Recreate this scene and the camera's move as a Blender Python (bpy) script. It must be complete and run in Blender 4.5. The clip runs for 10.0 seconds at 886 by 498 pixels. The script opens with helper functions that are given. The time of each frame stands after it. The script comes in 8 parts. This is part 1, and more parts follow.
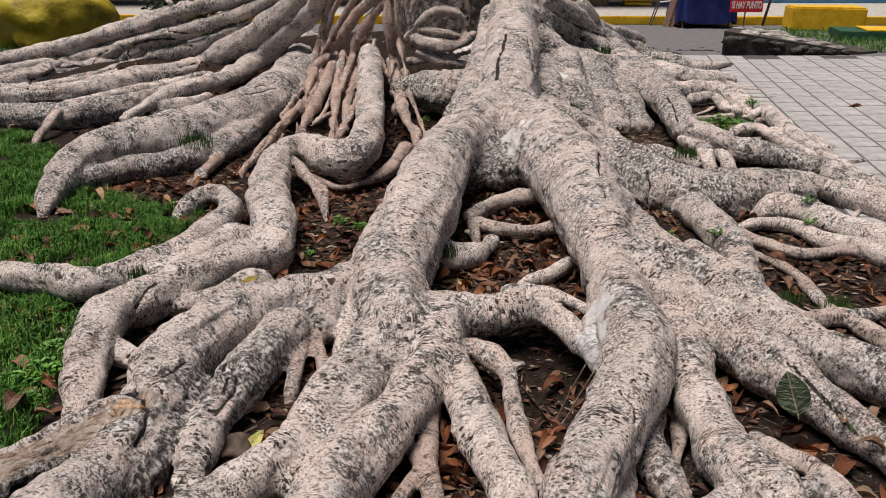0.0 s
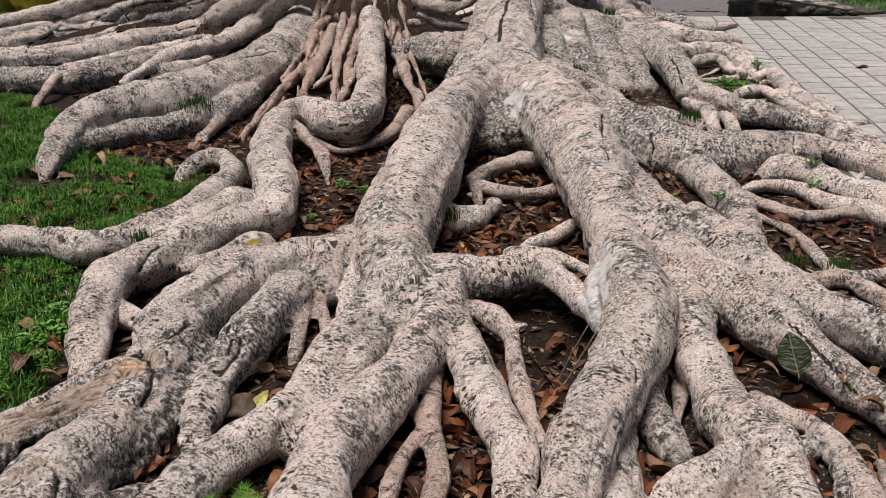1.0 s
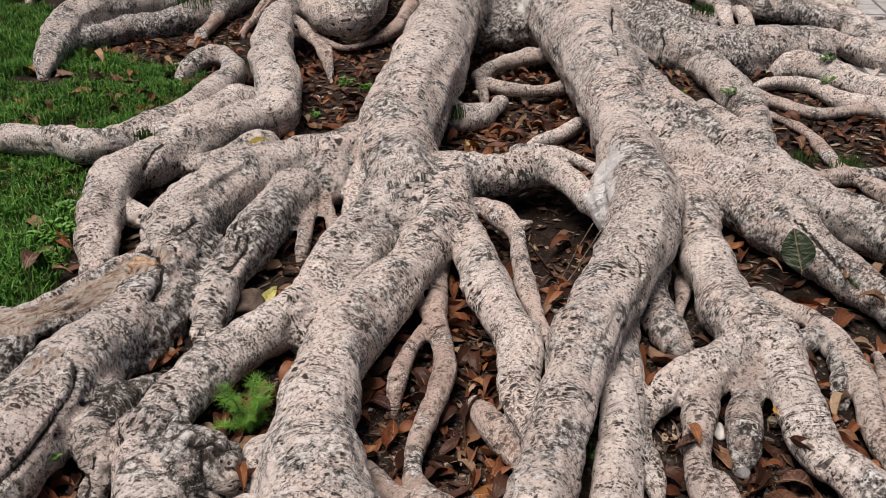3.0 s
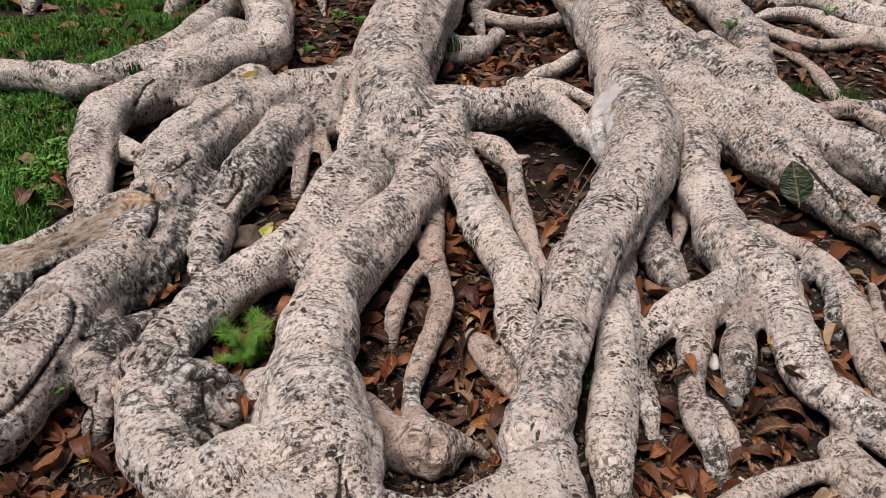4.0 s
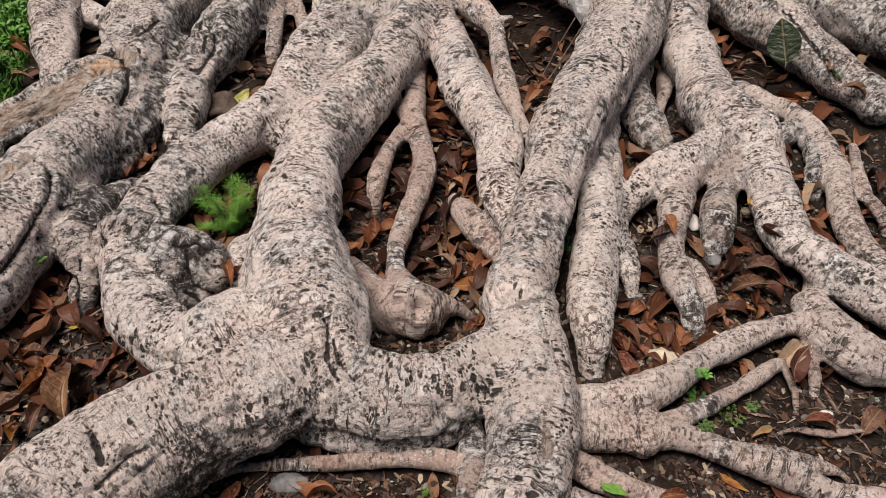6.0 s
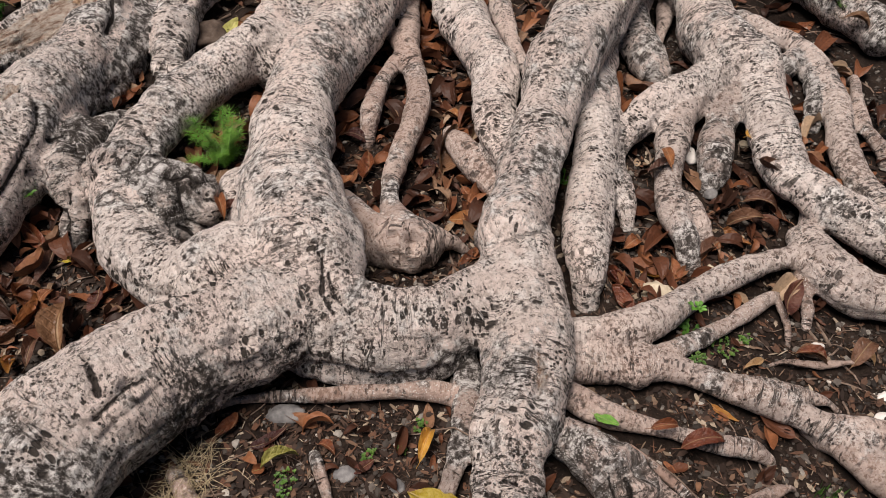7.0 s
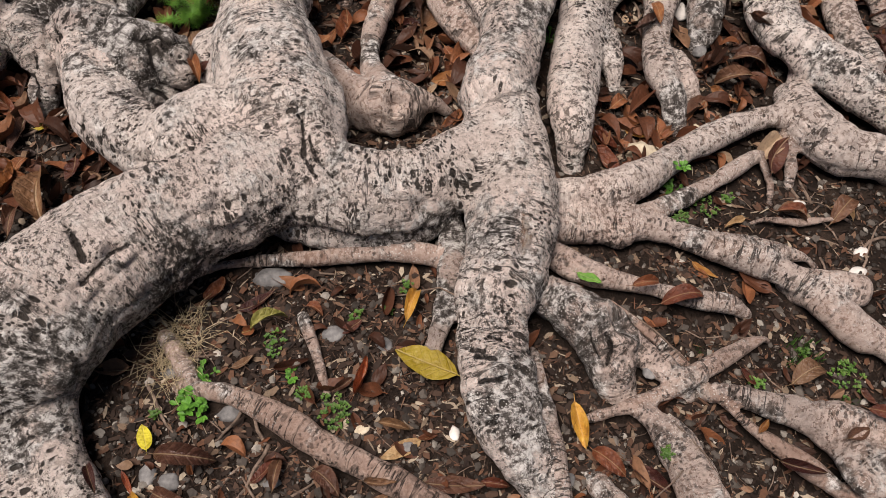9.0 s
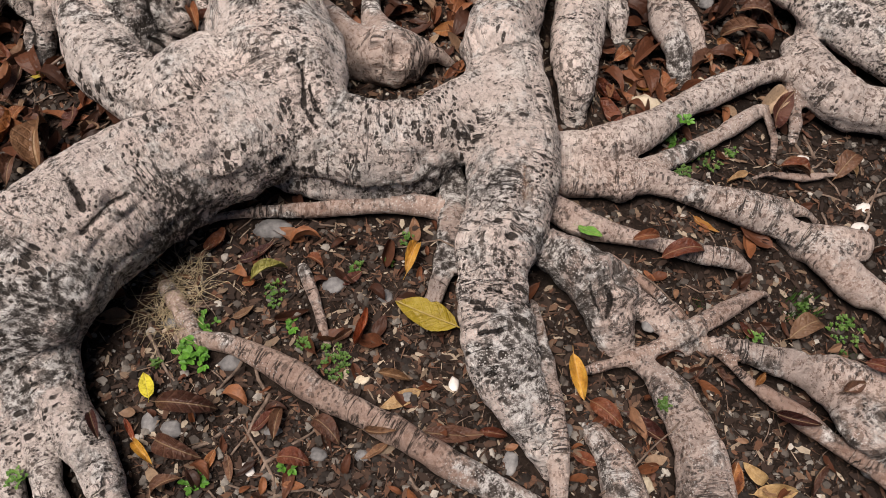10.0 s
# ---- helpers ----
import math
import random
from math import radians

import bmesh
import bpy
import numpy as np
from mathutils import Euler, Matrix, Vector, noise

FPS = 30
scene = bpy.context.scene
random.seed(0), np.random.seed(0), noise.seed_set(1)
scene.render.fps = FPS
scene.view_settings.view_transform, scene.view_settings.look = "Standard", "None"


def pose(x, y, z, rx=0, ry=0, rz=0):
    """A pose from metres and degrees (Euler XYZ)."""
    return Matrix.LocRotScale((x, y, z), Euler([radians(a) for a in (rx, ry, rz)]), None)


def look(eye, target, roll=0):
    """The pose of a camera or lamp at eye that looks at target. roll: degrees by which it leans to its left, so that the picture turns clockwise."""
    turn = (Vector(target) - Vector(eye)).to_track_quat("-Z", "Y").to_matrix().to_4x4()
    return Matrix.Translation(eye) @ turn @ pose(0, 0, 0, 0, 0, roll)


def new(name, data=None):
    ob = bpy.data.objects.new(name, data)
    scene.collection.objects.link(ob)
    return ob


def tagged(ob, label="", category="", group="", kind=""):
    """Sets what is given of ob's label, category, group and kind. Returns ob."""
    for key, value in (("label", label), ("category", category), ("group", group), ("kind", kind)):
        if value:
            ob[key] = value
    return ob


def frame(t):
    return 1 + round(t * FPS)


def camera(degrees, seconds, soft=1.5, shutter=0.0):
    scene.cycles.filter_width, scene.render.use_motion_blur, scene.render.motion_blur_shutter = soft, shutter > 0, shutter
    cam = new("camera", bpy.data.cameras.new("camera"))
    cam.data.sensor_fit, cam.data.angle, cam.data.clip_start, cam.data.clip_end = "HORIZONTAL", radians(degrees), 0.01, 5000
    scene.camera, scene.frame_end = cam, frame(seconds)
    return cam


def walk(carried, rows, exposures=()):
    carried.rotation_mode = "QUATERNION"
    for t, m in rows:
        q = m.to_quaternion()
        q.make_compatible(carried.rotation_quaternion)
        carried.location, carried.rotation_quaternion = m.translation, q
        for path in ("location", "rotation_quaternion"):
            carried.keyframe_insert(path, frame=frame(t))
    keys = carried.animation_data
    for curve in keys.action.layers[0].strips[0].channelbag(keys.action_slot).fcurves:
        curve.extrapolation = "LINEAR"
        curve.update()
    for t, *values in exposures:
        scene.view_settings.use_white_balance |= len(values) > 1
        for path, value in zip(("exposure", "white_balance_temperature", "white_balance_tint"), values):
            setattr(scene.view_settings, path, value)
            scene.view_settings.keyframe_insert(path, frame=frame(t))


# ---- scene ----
cam = camera(59.22, 10.0, soft=0.9)
PATH = [
    (0, (-0.0000, -0.0000, 1.4499), (-0.0000, 1.8608, 0.7169), 0.15),
    (0.5, (0.0005, -0.0019, 1.4451), (-0.0014, 1.8441, 0.6756), 0.01),
    (1, (-0.0003, -0.0039, 1.4386), (-0.0064, 1.8227, 0.6240), -0.06),
    (1.5, (-0.0007, -0.0091, 1.4343), (-0.0136, 1.7947, 0.5706), -0.17),
    (2, (-0.0019, -0.0112, 1.4291), (-0.0210, 1.7666, 0.5131), -0.27),
    (3.5, (-0.0068, -0.0134, 1.4110), (-0.0216, 1.6595, 0.3149), -0.31),
    (4, (-0.0074, -0.0151, 1.4027), (-0.0154, 1.6124, 0.2402), -0.45),
    (4.5, (-0.0080, -0.0208, 1.3946), (-0.0036, 1.5553, 0.1634), -0.49),
    (5, (-0.0083, -0.0244, 1.3884), (0.0075, 1.5002, 0.0941), -0.55),
    (5.5, (-0.0098, -0.0262, 1.3832), (0.0182, 1.4491, 0.0331), -0.36),
    (7, (-0.0143, -0.0190, 1.3643), (0.0355, 1.2805, -0.1552), 0.44),
    (7.5, (-0.0149, -0.0221, 1.3599), (0.0424, 1.2174, -0.2086), 0.59),
    (8, (-0.0167, -0.0237, 1.3559), (0.0488, 1.1538, -0.2594), 0.81),
    (8.5, (-0.0159, -0.0258, 1.3503), (0.0568, 1.0811, -0.3139), 1.01),
    (9, (-0.0156, -0.0279, 1.3454), (0.0662, 1.0041, -0.3658), 1.56),
    (9.5, (-0.0167, -0.0293, 1.3409), (0.0690, 0.9419, -0.4053), 2.18),
    (10, (-0.0163, -0.0351, 1.3372), (0.0605, 0.9028, -0.4276), 2.13),
]
walk(cam, [(t, look(eye, target, roll)) for t, eye, target, roll in PATH], [(0, 0.0, 6800, 16), (10, 0.0, 6950, 17)])

# ---- world, sun, exposure ----
world = bpy.data.worlds.new("sky")
scene.world = world
world.use_nodes = True
wn = world.node_tree.nodes
sky = wn.new("ShaderNodeTexSky")
sky.sky_type, sky.sun_disc = "NISHITA", False
sky.sun_elevation, sky.sun_rotation = radians(70), radians(-30)
sky.air_density, sky.dust_density, sky.ozone_density = 1.0, 3.0, 1.0
world.node_tree.links.new(sky.outputs[0], wn["Background"].inputs[0])
wn["Background"].inputs[1].default_value = 0.035
sun = new("sun", bpy.data.lights.new("sun", "SUN"))
sun.data.energy, sun.data.angle, sun.data.color = 4.75, radians(32), (1.0, 0.94, 0.875)
sun.matrix_world = look((-2.0, -0.9, 8.0), (0, 0, 0))


# ---- materials ----
def shader(name, rough=0.8, spec=0.3):
    m = bpy.data.materials.new(name)
    m.use_nodes = True
    b = m.node_tree.nodes["Principled BSDF"]
    b.inputs["Roughness"].default_value = rough
    b.inputs["Specular IOR Level"].default_value = spec
    return m, m.node_tree, b


def node(tree, kind, **values):
    n = tree.nodes.new("ShaderNode" + kind)
    for key, v in values.items():
        if key in n.inputs:
            n.inputs[key].default_value = v
    return n


def coords(tree, scale=(1, 1, 1), attribute=""):
    if attribute:
        c = tree.nodes.new("ShaderNodeAttribute")
        c.attribute_name = attribute
        out = c.outputs["Vector"]
    else:
        out = tree.nodes.new("ShaderNodeTexCoord").outputs["Object"]
    mp = tree.nodes.new("ShaderNodeMapping")
    mp.inputs["Scale"].default_value = scale
    tree.links.new(out, mp.inputs["Vector"])
    return mp.outputs[0]


def noise_of(tree, vec, scale, detail=4.0, rough=0.55, distortion=0.0):
    n = node(tree, "TexNoise", Scale=scale, Detail=detail, Roughness=rough, Distortion=distortion)
    tree.links.new(vec, n.inputs["Vector"])
    return n.outputs["Fac"]


def ramp(tree, fac, stops, ease=False):
    r = tree.nodes.new("ShaderNodeValToRGB")
    r.color_ramp.interpolation = "EASE" if ease else "LINEAR"
    els = r.color_ramp.elements
    while len(els) < len(stops):
        els.new(0.5)
    for e, (p, c) in zip(els, stops):
        e.position, e.color = p, (*c, 1) if len(c) == 3 else c
    tree.links.new(fac, r.inputs[0])
    return r.outputs[0]


def step(tree, fac, lo, hi):
    n = node(tree, "MapRange")
    n.interpolation_type = "SMOOTHSTEP"
    n.inputs["From Min"].default_value, n.inputs["From Max"].default_value = lo, hi
    tree.links.new(fac, n.inputs["Value"])
    return n.outputs[0]


def mix(tree, fac, a, b, mode="MIX"):
    n = tree.nodes.new("ShaderNodeMix")
    n.data_type, n.blend_type = "RGBA", mode
    for sock, v in ((n.inputs["Factor"], fac), (n.inputs["A"], a), (n.inputs["B"], b)):
        if hasattr(v, "is_linked"):
            tree.links.new(v, sock)
        elif isinstance(v, (int, float)):
            sock.default_value = v
        else:
            sock.default_value = (*v, 1)
    return n.outputs["Result"]


def calc(tree, op, a, b=0.0):
    n = tree.nodes.new("ShaderNodeMath")
    n.operation = op
    for sock, v in zip(n.inputs, (a, b)):
        if hasattr(v, "is_linked"):
            tree.links.new(v, sock)
        else:
            sock.default_value = v
    return n.outputs[0]


def bump(tree, bsdf, height, strength=0.5, distance=0.01):
    n = node(tree, "Bump", Strength=strength, Distance=distance)
    tree.links.new(height, n.inputs["Height"])
    tree.links.new(n.outputs[0], bsdf.inputs["Normal"])


# stains on the bark with a place of their own: centre, radius
SOOT_SPOTS = ((-0.84, 1.40, 0.09, 0.10), (-0.56, 1.22, 0.11, 0.08), (-0.45, 0.70, 0.12, 0.10), (-0.30, 0.80, 0.12, 0.08), (0.33, 0.55, 0.06, 0.12), (-0.50, 2.95, 0.17, 0.14))
PALE_SPOTS = ((0.555, 2.482, 0.24, 0.11), (0.537, 2.386, 0.19, 0.12), (0.529, 2.335, 0.13, 0.11), (0.504, 4.68, 0.3, 0.16), (0.974, 6.802, 0.4, 0.10))


def spots_mask(t, place, spots, ragged):
    """Nearness to any of the given spots, 0 to 1, with a ragged edge."""
    out = None
    for x, y, z, r in spots:
        d = t.nodes.new("ShaderNodeVectorMath")
        d.operation = "DISTANCE"
        t.links.new(place, d.inputs[0])
        d.inputs[1].default_value = (x - 0.1, y - 8.4, z)
        m = calc(t, "SUBTRACT", 1.0, calc(t, "DIVIDE", d.outputs["Value"], r))
        out = m if out is None else calc(t, "MAXIMUM", out, m)
    return step(t, calc(t, "ADD", out, calc(t, "MULTIPLY", calc(t, "SUBTRACT", ragged, 0.5), 2.2)), 0.05, 0.30)


def bark_material():
    m, t, b = shader("bark", 0.72, 0.25)
    place = coords(t)
    wide = noise_of(t, place, 2.6, 4, 0.6)
    mid = noise_of(t, place, 13, 6, 0.68)
    fine = noise_of(t, place, 90, 5, 0.72)
    grit = noise_of(t, coords(t, (1.0, 0.75, 0.75), "grain"), 125, 5, 0.75)
    patch = noise_of(t, place, 8.5, 9, 0.74, 0.7)
    # smooth young bark: beige, pink and grey
    tone = ramp(t, wide, [(0.28, (0.66, 0.60, 0.565)), (0.44, (0.84, 0.765, 0.72)), (0.58, (0.85, 0.73, 0.675)), (0.75, (0.74, 0.67, 0.62))])
    tone = mix(t, step(t, mid, 0.44, 0.64), tone, (0.92, 0.86, 0.815))
    tone = mix(t, calc(t, "MULTIPLY", step(t, fine, 0.53, 0.38), 0.66), tone, (0.42, 0.35, 0.305))
    # dark pits and specks, thick in some places and rare in others
    density = noise_of(t, place, 4.6, 7, 0.68, 0.4)
    specks = step(t, calc(t, "SUBTRACT", grit, calc(t, "MULTIPLY", calc(t, "SUBTRACT", density, 0.5), 0.38)), 0.460, 0.425)
    tone = mix(t, calc(t, "MULTIPLY", specks, 0.86), tone, mix(t, mid, (0.05, 0.042, 0.038), (0.21, 0.165, 0.135)))
    # young roots: brown and pink
    young = t.nodes.new("ShaderNodeAttribute")
    young.attribute_name = "young"
    youth = young.outputs["Fac"]
    tender = ramp(t, calc(t, "ADD", calc(t, "MULTIPLY", mid, 0.6), calc(t, "MULTIPLY", wide, 0.4)), [(0.36, (0.22, 0.125, 0.09)), (0.5, (0.42, 0.28, 0.22)), (0.64, (0.62, 0.47, 0.39))])
    tone = mix(t, youth, tone, tender)
    # old crust: dark and pale grains side by side
    crust = ramp(t, grit, [(0.42, (0.025, 0.022, 0.02)), (0.49, (0.20, 0.185, 0.175)), (0.545, (0.88, 0.86, 0.84))])
    old = calc(t, "ADD", noise_of(t, place, 4.2, 6, 0.7, 0.6), calc(t, "MULTIPLY", calc(t, "SUBTRACT", mid, 0.5), 0.6))
    tone = mix(t, calc(t, "MULTIPLY", step(t, old, 0.57, 0.66), calc(t, "SUBTRACT", 0.66, calc(t, "MULTIPLY", youth, 0.35))), tone, crust)
    # rough crust of pale and black lichen, coarser
    def own_value(word):
        a = t.nodes.new("ShaderNodeAttribute")
        a.attribute_name = word
        return a.outputs["Fac"]

    rough_by = own_value("crust")
    coarse = noise_of(t, coords(t, (1.0, 0.7, 0.7), "grain"), 70, 6, 0.76)
    scab = ramp(t, coarse, [(0.41, (0.020, 0.018, 0.016)), (0.47, (0.14, 0.13, 0.12)), (0.52, (0.52, 0.50, 0.48)), (0.57, (0.90, 0.89, 0.87))])
    where = step(t, calc(t, "ADD", calc(t, "ADD", noise_of(t, place, 3.4, 6, 0.68, 0.5), calc(t, "MULTIPLY", rough_by, 0.17)), calc(t, "MULTIPLY", calc(t, "SUBTRACT", mid, 0.5), 0.5)), 0.54, 0.64)
    tone = mix(t, calc(t, "MULTIPLY", where, 0.92), tone, scab)
    # dark lichen in ragged patches, large and small
    soot_at = spots_mask(t, place, SOOT_SPOTS, mid)
    gate = calc(t, "MAXIMUM", step(t, noise_of(t, place, 1.7, 3, 0.5), 0.48, 0.60), soot_at)
    dark = calc(t, "MULTIPLY", step(t, calc(t, "ADD", patch, calc(t, "MULTIPLY", soot_at, 0.10)), 0.55, 0.575), gate)
    small = calc(t, "MULTIPLY", step(t, noise_of(t, place, 38, 7, 0.7, 0.5), 0.575, 0.61), step(t, mid, 0.40, 0.58))
    dark = calc(t, "MULTIPLY", calc(t, "MAXIMUM", dark, small), step(t, grit, 0.60, 0.50))
    tone = mix(t, calc(t, "MULTIPLY", dark, calc(t, "SUBTRACT", 0.92, calc(t, "MULTIPLY", youth, 0.35))), tone, (0.050, 0.042, 0.036))
    # lenticels: short dark dashes across the root, in two sizes
    marks = None
    for size, wide_by, gate_at, depth in ((70, 34, (0.55, 0.60), 0.97), (150, 85, (0.53, 0.59), 0.95)):
        v = node(t, "TexVoronoi", Scale=1.0, Randomness=1.0)
        shake = t.nodes.new("ShaderNodeVectorMath")
        shake.operation = "MULTIPLY_ADD"
        wob = node(t, "TexNoise", Scale=size * 0.6, Detail=2.0)
        t.links.new(place, wob.inputs["Vector"])
        t.links.new(wob.outputs["Color"], shake.inputs[0])
        shake.inputs[1].default_value = (0.8, 0.8, 0.8)
        t.links.new(coords(t, (size, wide_by, wide_by), "grain"), shake.inputs[2])
        t.links.new(shake.outputs[0], v.inputs["Vector"])
        pick = step(t, noise_of(t, place, size / 9, 4, 0.65), *gate_at)
        cell = calc(t, "MULTIPLY", calc(t, "MULTIPLY", step(t, v.outputs["Distance"], 0.42, 0.30), pick), depth)
        cell = calc(t, "MULTIPLY", cell, calc(t, "SUBTRACT", 1.0, calc(t, "MULTIPLY", youth, 0.55)))
        tone = mix(t, cell, tone, (0.05, 0.042, 0.036))
        marks = cell if marks is None else calc(t, "MAXIMUM", marks, cell)
    # thin wrinkles across the root
    rings = noise_of(t, coords(t, (62, 5, 5), "grain"), 1.0, 5, 0.65)
    line = calc(t, "ABSOLUTE", calc(t, "SUBTRACT", noise_of(t, coords(t, (30, 4, 4), "grain"), 1.0, 4, 0.6), 0.5))
    crack = calc(t, "MULTIPLY", step(t, line, 0.016, 0.004), step(t, noise_of(t, place, 7, 3, 0.6), 0.50, 0.60))
    tone = mix(t, calc(t, "MULTIPLY", crack, 0.85), tone, (0.05, 0.042, 0.036))
    # pale lichen specks and the whitened scars
    sp = node(t, "TexVoronoi", Scale=190.0, Randomness=1.0)
    t.links.new(place, sp.inputs["Vector"])
    speck = calc(t, "MULTIPLY", step(t, sp.outputs["Distance"], 0.32, 0.2), step(t, noise_of(t, place, 5, 4, 0.65), 0.46, 0.58))
    tone = mix(t, calc(t, "MULTIPLY", speck, 0.85), tone, (0.78, 0.765, 0.74))
    pale = spots_mask(t, place, PALE_SPOTS, mid)
    tone = mix(t, calc(t, "MULTIPLY", pale, 0.92), tone, (0.90, 0.90, 0.90))
    # bare wood where a root is torn
    fibre = noise_of(t, coords(t, (26, 75, 75), "grain"), 1.0, 6, 0.75)
    wood = ramp(t, fibre, [(0.34, (0.13, 0.06, 0.04)), (0.42, (0.44, 0.29, 0.21)), (0.50, (0.72, 0.60, 0.50)), (0.60, (0.84, 0.78, 0.71))])
    torn = step(t, calc(t, "ADD", own_value("bare"), calc(t, "ADD", calc(t, "MULTIPLY", calc(t, "SUBTRACT", mid, 0.5), 0.10), calc(t, "MULTIPLY", calc(t, "SUBTRACT", fine, 0.5), 0.04))), 0.006, -0.006)
    tone = mix(t, calc(t, "MULTIPLY", torn, 0.92), tone, wood)
    # Splits and crevices near black, with the gap's shade put into the colour.
    split_shade = step(t, calc(t, "ADD", own_value("split"), calc(t, "ADD", calc(t, "MULTIPLY", calc(t, "SUBTRACT", fine, 0.5), 0.010), calc(t, "MULTIPLY", calc(t, "SUBTRACT", mid, 0.5), 0.012))), 0.0025, -0.0005)
    tone = mix(t, calc(t, "MULTIPLY", split_shade, 0.95), tone, (0.022, 0.017, 0.014))
    t.links.new(tone, b.inputs["Base Color"])
    height = calc(t, "ADD", calc(t, "MULTIPLY", rings, 0.8), calc(t, "ADD", calc(t, "MULTIPLY", grit, 0.22), calc(t, "ADD", mid, calc(t, "MULTIPLY", patch, 1.2))))
    height = calc(t, "SUBTRACT", height, calc(t, "ADD", calc(t, "MULTIPLY", marks, 0.6), calc(t, "MULTIPLY", crack, 0.8)))
    height = calc(t, "ADD", height, calc(t, "MULTIPLY", calc(t, "MULTIPLY", torn, fibre), 1.5))
    height = calc(t, "SUBTRACT", height, calc(t, "MULTIPLY", split_shade, 2.0))
    height = calc(t, "ADD", height, calc(t, "MULTIPLY", coarse, calc(t, "ADD", 0.6, calc(t, "MULTIPLY", rough_by, 1.2))))
    bump(t, b, height, 1.0, 0.020)
    return m


BARK = bark_material()


def simple(name, colours, scale=20.0, rough=0.8, strength=0.4, distance=0.004, spec=0.3, per_object=0.0):
    """A mottled surface: two or three colours over noise, with relief."""
    m, t, b = shader(name, rough, spec)
    place = coords(t)
    n = noise_of(t, place, scale, 6, 0.65)
    k = len(colours) - 1
    col = ramp(t, n, [(0.32 + 0.36 * i / max(k, 1), c) for i, c in enumerate(colours)])
    if per_object:
        info = t.nodes.new("ShaderNodeObjectInfo")
        hsv = node(t, "HueSaturation")
        t.links.new(calc(t, "ADD", calc(t, "MULTIPLY", info.outputs["Random"], per_object), 1 - per_object / 2), hsv.inputs["Value"])
        t.links.new(col, hsv.inputs["Color"])
        col = hsv.outputs[0]
    t.links.new(col, b.inputs["Base Color"])
    bump(t, b, noise_of(t, place, scale * 3, 5, 0.6), strength, distance)
    return m


def soil_material():
    m, t, b = shader("soil", 0.95, 0.2)
    place = coords(t)
    n = noise_of(t, place, 22, 8, 0.72)
    f = noise_of(t, place, 190, 4, 0.7)
    col = ramp(t, n, [(0.30, (0.010, 0.007, 0.005)), (0.5, (0.024, 0.016, 0.012)), (0.70, (0.058, 0.040, 0.030))])
    col = mix(t, step(t, f, 0.62, 0.72), col, (0.13, 0.105, 0.085))
    col = mix(t, step(t, f, 0.38, 0.30), col, (0.006, 0.005, 0.004))
    t.links.new(col, b.inputs["Base Color"])
    bump(t, b, calc(t, "ADD", n, calc(t, "MULTIPLY", f, 0.5)), 1.0, 0.02)
    return m


SOIL = soil_material()


# ---- helpers for meshes ----
def mesh_of(name, verts, faces, material, smooth=True):
    me = bpy.data.meshes.new(name)
    verts, faces = np.asarray(verts, np.float32), np.asarray(faces, np.int32)
    me.vertices.add(len(verts))
    me.vertices.foreach_set("co", verts.ravel())
    k = faces.shape[1]
    me.loops.add(faces.size)
    me.loops.foreach_set("vertex_index", faces.ravel())
    me.polygons.add(len(faces))
    me.polygons.foreach_set("loop_start", np.arange(len(faces), dtype=np.int32) * k)
    me.polygons.foreach_set("use_smooth", np.full(len(faces), smooth))
    me.materials.append(material)
    me.update(calc_edges=True)
    return me


def part(name, bm, material, parent=None, label="", smooth=False):
    me = bpy.data.meshes.new(name)
    bm.to_mesh(me)
    bm.free()
    me.materials.append(material)
    if smooth:
        me.polygons.foreach_set("use_smooth", np.ones(len(me.polygons), bool))
    ob = new(name, me)
    if parent:
        ob.parent = parent
    if label:
        ob["label"] = label
    return ob


# ---- the ground ----
def ground_height(x, y):
    """Uneven soil, heaped up between the roots round the foot of the tree."""
    u, v = (x + 0.3) / (3.6 if x < -0.3 else 1.3), (y - 8.9) / 0.9
    hollow = 0.15 * math.exp(-(((x - 0.36) / 0.15) ** 2) - ((y - 2.42) / 0.24) ** 2) + 0.035 * math.exp(-(((x - 0.0) / 0.16) ** 2) - ((y - 1.75) / 0.4) ** 2)
    return 0.54 * math.exp(-u * u - v * v) - hollow + 0.018 * noise.noise((x * 1.7, y * 1.7, 0.3)) + 0.010 * noise.noise((x * 6, y * 6, 4.0)) + 0.005 * noise.noise((x * 24, y * 24, 2.0)) + 0.003 * noise.noise((x * 60, y * 60, 2.0)) - 0.012


def ground_sheet():
    bm = bmesh.new()
    xs = np.concatenate([[-400, -60, -15], np.linspace(-6, -1.5, 60), np.linspace(-1.48, 1.6, 200), np.linspace(1.65, 4, 40), [8, 15, 60, 400]])
    ys = np.concatenate([[-400, -40, -8, -2], np.linspace(-0.6, 0.1, 12), np.linspace(0.12, 2.6, 170), np.linspace(2.65, 12, 150), [16, 40, 120, 400]])
    grid = [[bm.verts.new((x, y, ground_height(x, y) if -7 < x < 5 and -1 < y < 12 else -0.02)) for x in xs] for y in ys]
    for j in range(len(ys) - 1):
        for i in range(len(xs) - 1):
            bm.faces.new((grid[j][i], grid[j][i + 1], grid[j + 1][i + 1], grid[j + 1][i]))
    return tagged(part("ground", bm, SOIL, smooth=True), "dark damp soil between the roots", "ground", kind="structure")


ground_sheet()

# ---- the fig tree: roots as paths of (x, y, z, radius) ----
ROOTS, GNARL, YOUNG, CRUST, FUSED = [], {}, {}, {}, set()
CRACKS, TORN = [], []


